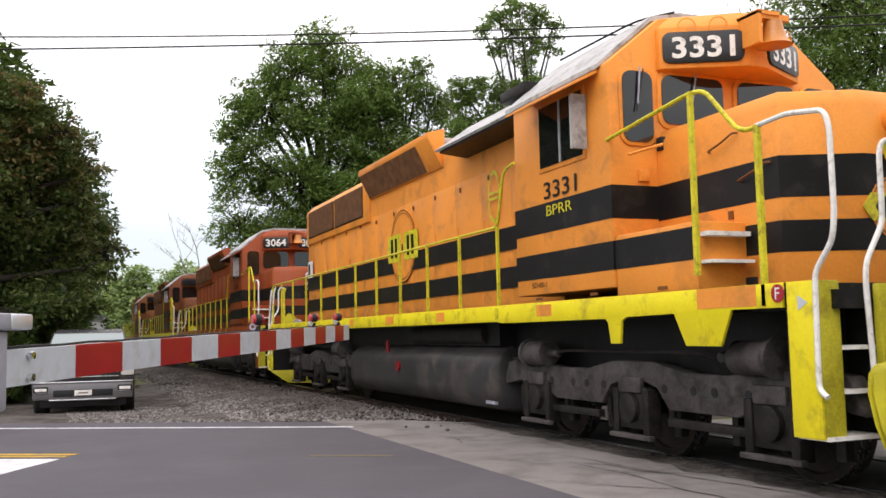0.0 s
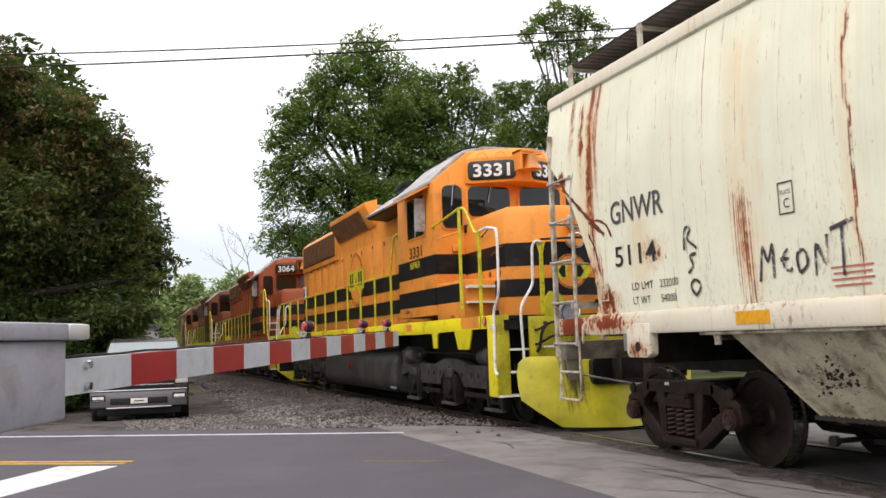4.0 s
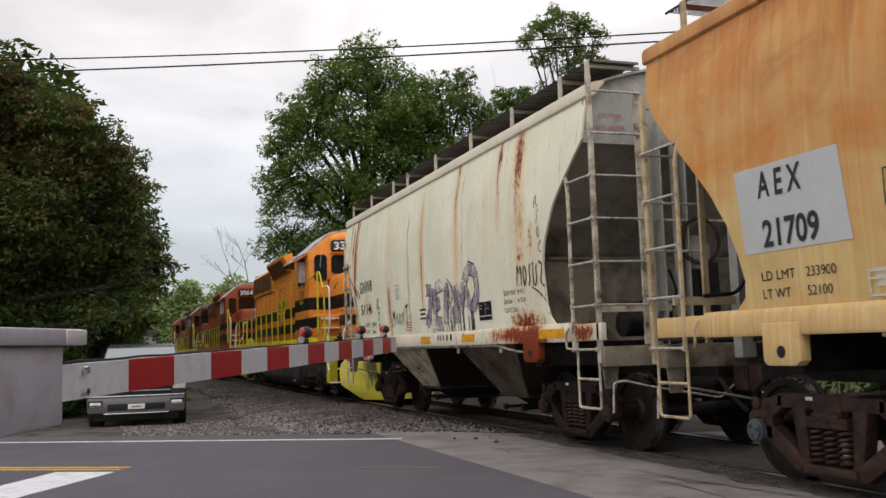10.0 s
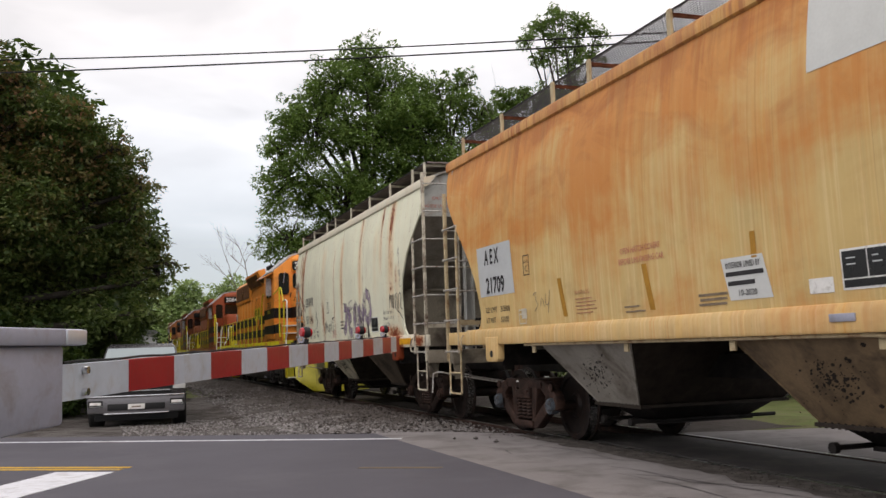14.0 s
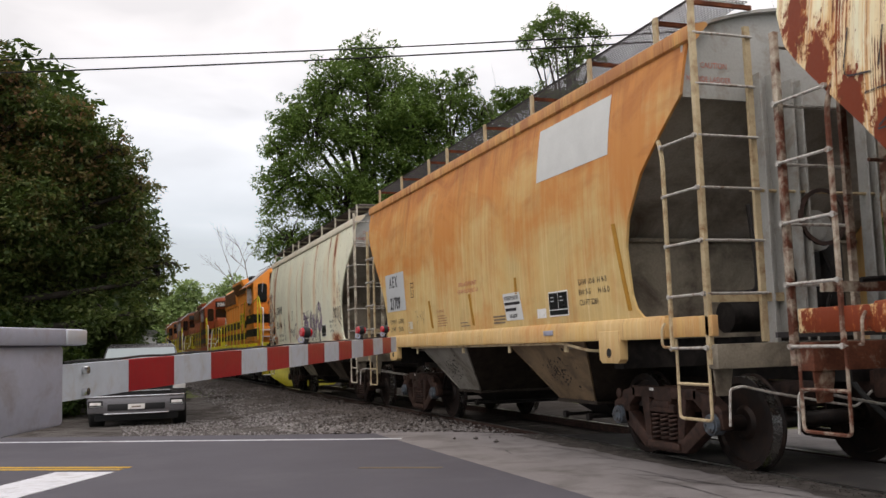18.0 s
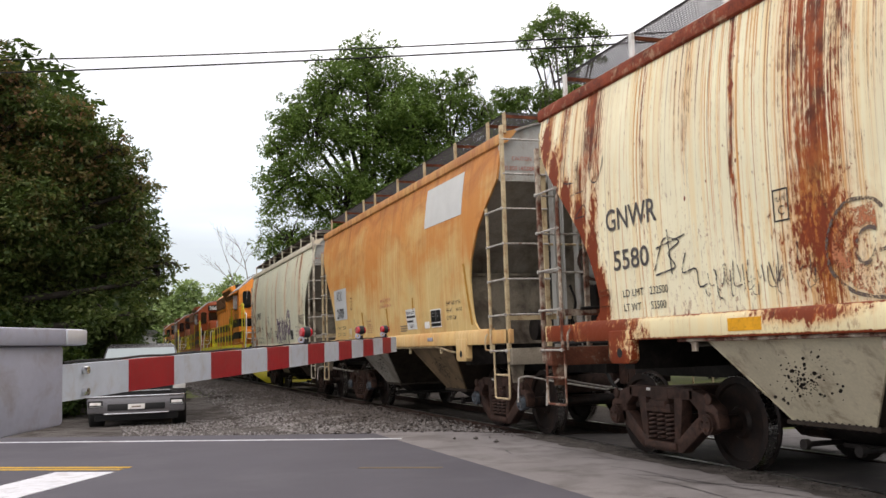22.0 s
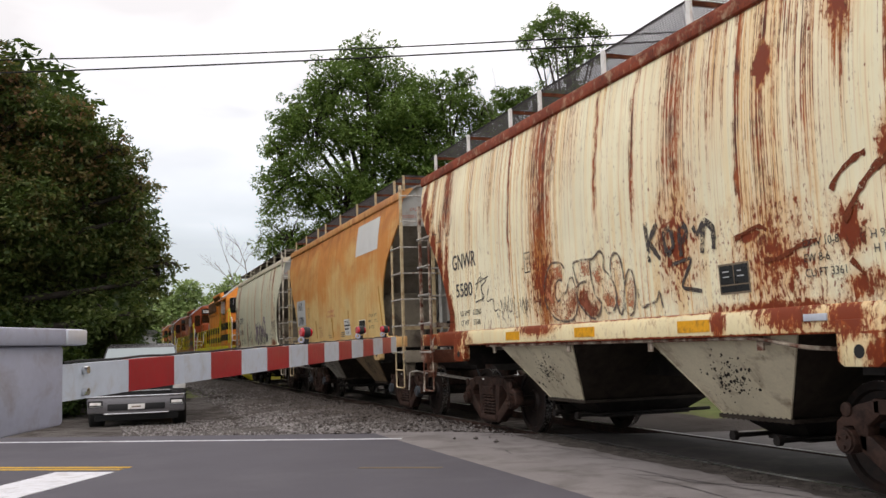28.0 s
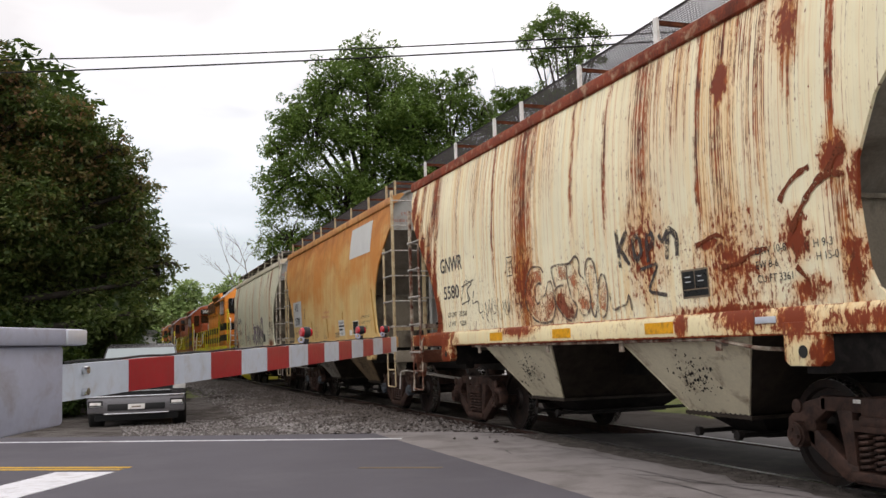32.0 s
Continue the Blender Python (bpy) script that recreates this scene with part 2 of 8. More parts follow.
RUSTY_STEEL = surface("rusty_cast_steel", (0.036, 0.0215, 0.0175), 0.55, 0.15, var=0.5, scale=5, dirt=(0.085, 0.045, 0.034), amount=0.45, bump=0.4)
WHEEL = surface("worn_wheel_steel", (0.017, 0.013, 0.012), 0.5, 0.2, var=0.4, scale=4, dirt=(0.042, 0.024, 0.018), amount=0.35, bump=0.2)
TREAD = surface("polished_tread", (0.45, 0.44, 0.43), 0.25, 1.0, var=0.1)
RAILTOP = surface("polished_rail", (0.50, 0.49, 0.48), 0.3, 1.0, var=0.15)
RUST_FLAT = surface("rust", (0.17, 0.055, 0.026), 0.85, var=0.5, scale=6, dirt=(0.07, 0.022, 0.012), amount=0.5, bump=0.4)
GRATE = surface("galvanised_grating", (0.085, 0.080, 0.082), 0.6, 0.3, var=0.25, scale=6)
RUBBER = surface("black_rubber", (0.02, 0.02, 0.02), 0.7, var=0.3)
BOARD_BLACK = surface("number_board_black", (0.01, 0.01, 0.011), 0.3, var=0.1, bump=0)
INK = surface("black_stencil_ink", (0.035, 0.033, 0.035), 0.6, var=0.4, scale=9, bump=0)
GREY_INK = surface("faded_grey_stencil", (0.22, 0.17, 0.12), 0.6, var=0.3, scale=9, bump=0)
FAINT_RED = surface("worn_red_stencil", (0.42, 0.21, 0.12), 0.6, var=0.3, scale=9, bump=0)
RED_INK = surface("faded_red_stencil", (0.50, 0.17, 0.13), 0.6, var=0.3, scale=9, bump=0)
PURPLE = spray("purple_spray_paint", (0.30, 0.22, 0.33), 0.56, 4.0)
BROWN_SPRAY = spray("brown_spray_paint", (0.40, 0.15, 0.075), 0.45, 5.0)
DARK_BROWN_SPRAY = spray("dark_brown_spray_paint", (0.22, 0.065, 0.035), 0.6, 5.0)
BLACK_SPRAY = spray("black_spray_paint", (0.05, 0.045, 0.05), 0.72, 9.0)
GREY_SPRAY = spray("grey_brown_spray_paint", (0.115, 0.085, 0.072), 0.60, 9.0)
RUST_RUN = spray("rust_run", (0.15, 0.034, 0.012), 0.80, 26.0)
PALE_PATCH = surface("pale_grey_patch", (0.60, 0.61, 0.60), 0.5, var=0.06, scale=3, bump=0)
SHEET = surface("grey_stencil_panel", (0.50, 0.52, 0.53), 0.5, var=0.07, scale=3, bump=0)
REFLECT_Y = surface("yellow_reflector", (0.75, 0.36, 0.02), 0.4, var=0.1, scale=9, dirt=(0.3, 0.14, 0.03), amount=0.2, bump=0)
GATE_GREY = surface("aluminium_grey_paint", (0.358, 0.366, 0.448), 0.55, 0.2, var=0.10, scale=4, dirt=(0.27, 0.25, 0.25), amount=0.25, bump=0.1)
GATE_WHITE = surface("white_reflective_sheet", (0.485, 0.525, 0.595), 0.4, var=0.07, scale=6, dirt=(0.40, 0.38, 0.38), amount=0.15, bump=0)
GATE_RED = surface("red_reflective_sheet", (0.33, 0.006, 0.016), 0.35, var=0.12, scale=6, bump=0)
CHROME = surface("chrome", (0.70, 0.70, 0.71), 0.18, 1.0, var=0.05)
TRUCK_GREY = surface("silver_grey_car_paint", (0.060, 0.058, 0.062), 0.25, 0.4, var=0.08, bump=0)
PLASTIC = surface("black_plastic", (0.02, 0.02, 0.021), 0.5, var=0.2)
DARK_RED = surface("dark_red_paint", (0.20, 0.012, 0.014), 0.45, var=0.2, bump=0)
BRASS = surface("orange_painted_bell", (0.50, 0.19, 0.04), 0.35, var=0.2)


def glass(name, tint, rough=0.05):
    m, nt, b = material(name)
    b.inputs["Base Color"].default_value = (*tint, 1)
    b.inputs["Roughness"].default_value = rough
    b.inputs["Transmission Weight"].default_value = 0.35 if max(tint) > 0.4 else 0.0
    b.inputs["Specular IOR Level"].default_value = 0.6 if max(tint) > 0.01 else 0.28
    b.inputs["IOR"].default_value = 1.5
    return m


REFLECTOR = surface("lamp_reflector", (0.80, 0.80, 0.78), 0.12, 1.0, var=0.03, bump=0)
GREASE_X = 0.64


def plow_paint():
    """Yellow plow paint with scratches, and black coupler grease that has run down its middle."""
    m, nt, b = material("smeared_yellow_plow_paint")
    co = nt.coords()
    sep = nt.n("ShaderNodeSeparateXYZ", {0: co})
    c = nt.mix(nt.ramp(nt.noise(co, 3.0, 5), 0.3, 0.7), (0.36, 0.32, 0.016), (0.56, 0.50, 0.025))
    scratch = nt.ramp(nt.noise(nt.coords((6, 6, 1.5)), 3.0, 7, 0.75), 0.60, 0.68)
    c = nt.mix(nt.math("MULTIPLY", scratch, 0.8), c, (0.070, 0.050, 0.018))
    runs = nt.noise(nt.coords((9, 1, 0.7)), 1.0, 5, 0.65)
    away = nt.math("ABSOLUTE", nt.math("ADD", nt.math("ADD", sep.outputs[0], GREASE_X), nt.math("MULTIPLY_ADD", nt.noise(co, 4, 4), 0.3, -0.15)))
    near = nt.math("MULTIPLY", nt.ramp(away, 0.26, 0.08), nt.ramp(sep.outputs[2], 0.05, 0.80))
    g = nt.math("ADD", nt.math("MULTIPLY", near, 0.45), runs)
    c = nt.mix(nt.math("MULTIPLY", nt.ramp(g, 0.66, 0.84), 0.92), c, (0.020, 0.016, 0.009))
    nt.put(b.inputs["Base Color"], c)
    b.inputs["Roughness"].default_value = 0.42
    nt.put(b.inputs["Normal"], nt.n("ShaderNodeBump", {"Strength": 0.12, "Distance": 0.01, "Height": scratch}))
    return m


PLOW = plow_paint()
DARK_GLASS = glass("dark_window_glass", (0.010, 0.012, 0.012), 0.02)
CLEAR_LENS = glass("clear_lamp_lens", (0.85, 0.85, 0.82), 0.12)
RED_LENS = glass("red_lamp_lens", (0.38, 0.008, 0.014), 0.15)
# opaque pale tint that stands in for the sky mirrored in the windscreen
WINDSCREEN = glass("windscreen_glass", (0.24, 0.29, 0.305), 0.04)
BOGIE = surface("grey_black_bogie_steel", (0.076, 0.068, 0.066), 0.6, 0.1, var=0.4, scale=3, dirt=(0.020, 0.018, 0.017), amount=0.4, bump=0.3)
BUMPER = surface("grey_bumper_paint", (0.17, 0.165, 0.175), 0.30, 0.4, var=0.08, bump=0)
# third engine: grimy orange with tree shade put into the colour
BROWN_ORANGE = surface("grimy_brown_orange_paint", (0.17, 0.050, 0.018), 0.5, var=0.25, scale=1.5, dirt=(0.08, 0.035, 0.02), amount=0.3, bump=0.05)

# ---------------- mesh helpers ----------------


class M:
    """Collects vertices and faces of one mesh."""

    def __init__(self):
        self.v, self.f = [], []

    def add(self, vs, fs):
        k = len(self.v)
        self.v += [tuple(p) for p in vs]
        self.f += [[i + k for i in f] for f in fs]
        return self

    def box(self, x0, x1, y0, y1, z0, z1, m=None):
        vs = [Vector((x, y, z)) for x in (x0, x1) for y in (y0, y1) for z in (z0, z1)]
        if m is not None:
            vs = [m @ p for p in vs]
        return self.add(vs, [(0, 1, 3, 2), (4, 6, 7, 5), (0, 4, 5, 1), (2, 3, 7, 6), (0, 2, 6, 4), (1, 5, 7, 3)])

    def cyl(self, a, b, r, n=12, r2=None):
        a, b = Vector(a), Vector(b)
        q = (b - a).to_track_quat("Z", "Y").to_matrix()
        r2 = r if r2 is None else r2
        ring = [Vector((math.cos(2 * math.pi * i / n), math.sin(2 * math.pi * i / n), 0)) for i in range(n)]
        vs = [a + q @ (p * r) for p in ring] + [b + q @ (p * r2) for p in ring]
        fs = [(i, (i + 1) % n, n + (i + 1) % n, n + i) for i in range(n)]
        return self.add(vs, fs + [tuple(range(n - 1, -1, -1)), tuple(range(n, 2 * n))])

    def turn(self, m):
        self.v = [tuple(m @ Vector(p)) for p in self.v]
        return self

    def prism(self, poly, axis, lo, hi):
        n = len(poly)
        at = {"x": lambda p, h: (h, p[0], p[1]), "y": lambda p, h: (p[0], h, p[1]), "z": lambda p, h: (p[0], p[1], h)}[axis]
        vs = [at(p, lo) for p in poly] + [at(p, hi) for p in poly]
        fs = [(i, (i + 1) % n, n + (i + 1) % n, n + i) for i in range(n)]
        return self.add(vs, fs + [tuple(range(n - 1, -1, -1)), tuple(range(n, 2 * n))])

    def loft(self, loops, closed=True, caps=True):
        n = len(loops[0])
        vs = [p for loop in loops for p in loop]
        fs = []
        for k in range(len(loops) - 1):
            for i in range(n if closed else n - 1):
                j = (i + 1) % n
                fs.append((k * n + i, k * n + j, (k + 1) * n + j, (k + 1) * n + i))
        if caps:
            fs += [tuple(range(n - 1, -1, -1)), tuple(range((len(loops) - 1) * n, len(loops) * n))]
        return self.add(vs, fs)

    def tube(self, pts, r, n=8):
        pts = [Vector(p) for p in pts]
        loops, side = [], None
        for i, p in enumerate(pts):
            d = (pts[min(i + 1, len(pts) - 1)] - pts[max(i - 1, 0)]).normalized()
            if side is None:
                side = d.orthogonal().normalized()
            side = (side - d * side.dot(d)).normalized()
            other = d.cross(side)
            rr = r[i] if isinstance(r, (list, tuple)) else r
            loops.append([p + rr * (math.cos(2 * math.pi * k / n) * side + math.sin(2 * math.pi * k / n) * other) for k in range(n)])
        return self.loft(loops)

    def revolve(self, profile, centre, n=24, axis="x", caps=True):
        """profile: (along axis, radius)"""
        c = Vector(centre)
        loops = []
        for a, r in profile:
            loop = []
            for k in range(n):
                u, w = r * math.cos(2 * math.pi * k / n), r * math.sin(2 * math.pi * k / n)
                loop.append(c + Vector({"x": (a, u, w), "y": (u, a, w), "z": (u, w, a)}[axis]))
            loops.append(loop)
        return self.loft(loops, caps=caps)

    def ob(self, name, mat, parent=None, label="", bevel=0.0, smooth=True, fix=True):
        me = bpy.data.meshes.new(name)
        me.from_pydata(self.v, [], self.f)
        if fix:
            bm = bmesh.new()
            bm.from_mesh(me)
            bmesh.ops.recalc_face_normals(bm, faces=bm.faces)
            if bevel:
                es = [e for e in bm.edges if len(e.link_faces) == 2 and e.calc_face_angle(0) > 0.6]
                bmesh.ops.bevel(bm, geom=es, offset=bevel, segments=2, profile=0.5, affect="EDGES", clamp_overlap=True)
            bm.to_mesh(me)
            bm.free()
        me.materials.append(mat)
        if smooth:
            me.polygons.foreach_set("use_smooth", [True] * len(me.polygons))
            me.set_sharp_from_angle(angle=radians(38))
        o = new(name, me)
        o.parent = parent
        if label:
            o["label"] = label
        return o


def bend(pts, r=0.06, steps=4):
    """Rounds the corners of a polyline."""
    pts = [Vector(p) for p in pts]
    res = [pts[0]]
    for a, b, c in zip(pts, pts[1:], pts[2:]):
        d1, d2 = min(r, (a - b).length / 2), min(r, (c - b).length / 2)
        p, q = b + (a - b).normalized() * d1, b + (c - b).normalized() * d2
        for i in range(steps + 1):
            t = i / steps
            res.append(p * (1 - t) ** 2 + b * 2 * t * (1 - t) + q * t * t)
    return res + [pts[-1]]


def letters(text, height, width=None, bold=0.0):
    """Vertices and faces of a line of writing in the plane, its lower left at the origin, capitals of the given height."""
    cu = bpy.data.curves.new("writing", "FONT")
    cu.body, cu.size, cu.offset, cu.resolution_u = text, 1.0, bold, 3
    tmp = bpy.data.objects.new("writing", cu)
    me = bpy.data.meshes.new_from_object(tmp)
    vs = [v.co.copy() for v in me.vertices]
    fs = [tuple(p.vertices) for p in me.polygons]
    bpy.data.objects.remove(tmp)
    bpy.data.meshes.remove(me)
    bpy.data.curves.remove(cu)
    if not vs:
        return [], []
    x0, x1 = min(v.x for v in vs), max(v.x for v in vs)
    k = height / 0.69
    kx = width / (x1 - x0) if width else k
    return [((v.x - x0) * kx, v.y * k) for v in vs], fs


# ---------------- the place: ground, road, track ----------------
ASPHALT = surface("road_asphalt", (0.084, 0.080, 0.095), 0.85, var=0.12, scale=0.5, fine=60, dirt=(0.100, 0.095, 0.110), amount=0.25, bump=0.25)
PAD = surface("crossing_pad_concrete", (0.205, 0.190, 0.190), 0.85, var=0.14, scale=0.9, fine=45, dirt=(0.110, 0.100, 0.096), amount=0.33, bump=0.3)
# between the rails: worn surface, its colour lowered for shade under the train
BETWEEN = surface("worn_dark_crossing_panel", (0.058, 0.053, 0.052), 0.7, var=0.25, scale=1.5, fine=40, dirt=(0.11, 0.10, 0.09), amount=0.25, bump=0.3)


def gravel_bed():
    """Fine grey gravel, dark soil showing through; grime and painted shade towards the track."""
    m, nt, b = material("gravel_bed")
    co = nt.coords()
    x = nt.n("ShaderNodeSeparateXYZ", {0: co}).outputs[0]
    fine, mid = nt.noise(co, 26, 4, 0.7), nt.noise(co, 1.1, 6, 0.65)
    c = nt.mix(nt.ramp(fine, 0.3, 0.7), (0.048, 0.041, 0.037), (0.16, 0.148, 0.142))
    c = nt.mix(nt.ramp(mid, 0.46, 0.60), c, (0.036, 0.029, 0.025))
    grime_shade = nt.ramp(nt.math("ADD", x, nt.math("MULTIPLY", nt.noise(co, 0.9, 5), 4.0)), -1.9, -0.1)
    c = nt.mix(nt.math("MULTIPLY", grime_shade, 0.75), c, (0.040, 0.032, 0.027))
    nt.put(b.inputs["Base Color"], c)
    b.inputs["Roughness"].default_value = 0.95
    b.inputs["Specular IOR Level"].default_value = 0.2
    nt.put(b.inputs["Normal"], nt.n("ShaderNodeBump", {"Strength": 0.9, "Distance": 0.02, "Height": fine}))
    return m


GRAVEL_BED = gravel_bed()
GRASS_SOIL = surface("grassy_soil", (0.085, 0.105, 0.030), 0.95, var=0.35, scale=1.2, fine=20, dirt=(0.11, 0.09, 0.05), amount=0.3, bump=0.6)


def stone_material():
    m, nt, b = material("ballast_stone")
    rnd = nt.n("ShaderNodeNewGeometry").outputs["Random Per Island"]
    c = nt.mix(nt.ramp(rnd, 0.0, 1.0), (0.040, 0.034, 0.031), (0.31, 0.295, 0.295))
    c = nt.mix(nt.math("MULTIPLY", nt.ramp(nt.noise(nt.coords(), 14, 4), 0.4, 0.7), 0.4), c, (0.12, 0.095, 0.08))
    # grime and painted shade darken the ballast towards the track, more shade far off
    x = nt.n("ShaderNodeSeparateXYZ", {0: nt.coords()}).outputs[0]
    grime_shade = nt.ramp(nt.math("ADD", x, nt.math("MULTIPLY", nt.noise(nt.coords(), 0.9, 5), 4.0)), -1.9, -0.1)
    far = nt.ramp(nt.n("ShaderNodeSeparateXYZ", {0: nt.coords()}).outputs[1], 13.5, 17.5)
    c = nt.mix(nt.math("MULTIPLY", grime_shade, nt.math("MULTIPLY_ADD", far, 0.55, 0.3)), c, (0.052, 0.040, 0.033))
    nt.put(b.inputs["Base Color"], c)
    b.inputs["Roughness"].default_value = 0.9
    return m


STONE = stone_material()
ROAD_WHITE = surface("white_road_marking", (0.60, 0.61, 0.65), 0.7, var=0.1, scale=3, dirt=(0.33, 0.31, 0.31), amount=0.22, bump=0.1)
ROAD_YELLOW = surface("yellow_road_marking", (0.55, 0.33, 0.035), 0.7, var=0.15, scale=3, dirt=(0.22, 0.18, 0.12), amount=0.25, bump=0.1)
CRACK = surface("tar_crack_filler", (0.035, 0.032, 0.033), 0.6, var=0.3)

# the road crosses the track askew: along = its direction, across = towards its far side
ALONG, ACROSS = Vector((0.852, -0.524, 0)), Vector((0.524, 0.852, 0))
FAR_LINE, YEL, NEAR_LINE = 9.66, 6.52, 2.75


def dip(x, y):
    """Height of the ground: level with the rails at the crossing, a little lower beyond the road."""
    a = x * ACROSS.x + y * ACROSS.y
    t = min(1, max(0, (a - 10.6) / 5.0))
    side = min(1, max(0, (-x - 2.2) / 2.0))
    right = min(1, max(0, (x - 3.0) / 3.0))
    return -0.16 * t * max(side, right) - 0.02


def ground_sheet():
    m = M()
    xs = [-3000, -600, -150, -60, -30] + [-20 + i for i in range(41)] + [30, 60, 150, 600, 3000]
    ys = [-3000, -600, -100, -30] + [-12 + 2 * i for i in range(12)] + [12 + i for i in range(30)] + [50, 70, 100, 200, 600, 3000]
    for y in ys:
        for x in xs:
            low = 0.24 if (-11.5 < x < 3.2 and 9 < y < 31.5) or (-3.3 < x < 3.2 and y >= 9) else 0.0
            m.v.append((x, y, dip(x, y) - 0.03 - low))
    n = len(xs)
    m.f = [(j * n + i, j * n + i + 1, (j + 1) * n + i + 1, (j + 1) * n + i) for j in range(len(ys) - 1) for i in range(n - 1)]
    tagged(m.ob("ground", GRASS_SOIL, fix=False), "grass and bare soil beside the railway", "ground", kind="structure")


def strip(name, mat, pts, z, thick=0.03, **tags):
    m = M().prism([(p[0], p[1]) for p in pts], "z", z - thick, z)
    o = m.ob(name, mat, smooth=False)
    return tagged(o, **tags)


def road_pt(s, a):
    """A point s along the road and a across it."""
    p = ALONG * s + ACROSS * a
    return (p.x, p.y)


def at_x(x, a):
    """The point where the line a across the road meets that x."""
    s = (x - ACROSS.x * a) / ALONG.x
    return road_pt(s, a)


ground_sheet()
PAD_X = -2.85
strip("road", ASPHALT, [at_x(PAD_X, NEAR_LINE - 4.2), at_x(PAD_X, FAR_LINE + 0.85), road_pt(-70, FAR_LINE + 0.85), road_pt(-70, NEAR_LINE - 4.2)], 0.0,
      label="grey asphalt road with worn markings", category="road", kind="structure")
strip("road", ASPHALT, [at_x(2.85, NEAR_LINE - 4.2), at_x(60, NEAR_LINE - 4.2), at_x(60, FAR_LINE + 0.85), at_x(2.85, FAR_LINE + 0.85)], 0.0,
      label="grey asphalt road beyond the track", category="road", kind="structure")
strip("pavement", PAD, [at_x(PAD_X, -6), (-0.80, -6), at_x(-0.80, FAR_LINE + 0.5), at_x(-1.9, FAR_LINE + 1.1), at_x(PAD_X, FAR_LINE + 1.0)], -0.003,
      label="pale worn asphalt crossing surface beside the rails", category="crossing", kind="structure")
strip("pavement", BETWEEN, [(-0.64, -6), (0.64, -6), at_x(0.64, FAR_LINE + 0.5), at_x(-0.64, FAR_LINE + 0.5)], -0.006,
      label="worn crossing surface between the rails, darkened as if in shade", category="crossing", kind="structure")
strip("pavement", PAD, [(0.80, -6), (2.85, -6), at_x(2.85, FAR_LINE + 1.0), at_x(0.80, FAR_LINE + 0.5)], -0.003,
      label="pale worn asphalt crossing surface past the far rail", category="crossing", kind="structure")


KERB = surface("pale_kerb_concrete", (0.36, 0.35, 0.34), 0.85, var=0.12, scale=2, dirt=(0.20, 0.18, 0.16), amount=0.3)
strip("kerb", KERB, [at_x(3.3, FAR_LINE + 0.86), at_x(60, FAR_LINE + 0.86), at_x(60, FAR_LINE + 1.10), at_x(3.3, FAR_LINE + 1.10)], 0.11, 0.14, label="pale concrete kerb of the road beyond the track", category="kerb", kind="structure")


def marking(name, mat, s0, s1, a0, a1, label):
    strip(name, mat, [road_pt(s0, a0), road_pt(s1, a0), road_pt(s1, a1), road_pt(s0, a1)], 0.005, 0.006, label=label, category="road marking", kind="structure")


def s_at(x, a):
    return (x - ACROSS.x * a) / ALONG.x


marking("road_marking", ROAD_WHITE, -60, s_at(-2.75, FAR_LINE), FAR_LINE - 0.05, FAR_LINE + 0.05, "thin white edge line of the road")
marking("road_marking", ROAD_WHITE, -60, s_at(-3.6, NEAR_LINE), NEAR_LINE - 0.05, NEAR_LINE + 0.05, "thin white edge line of the road")
for k in (-0.13, 0.06):
    marking("road_marking", ROAD_YELLOW, -60, s_at(-6.5, YEL), YEL + k, YEL + k + 0.09, "worn yellow centre line")
FADED = surface("faded_yellow_marking", (0.16, 0.12, 0.075), 0.8, var=0.2, scale=4, dirt=(0.09, 0.08, 0.08), amount=0.4)
marking("road_marking", FADED, s_at(-4.1, YEL), s_at(-3.3, YEL), YEL - 0.04, YEL + 0.05, "short worn yellow centre line")
strip("road_marking", ROAD_WHITE, [(-6.62, 11.36), (-7.25, 11.74), (-8.6, 9.2), (-8.0, 8.9)], 0.006, 0.006, label="broad white stop bar painted on the road", category="road marking", kind="structure")


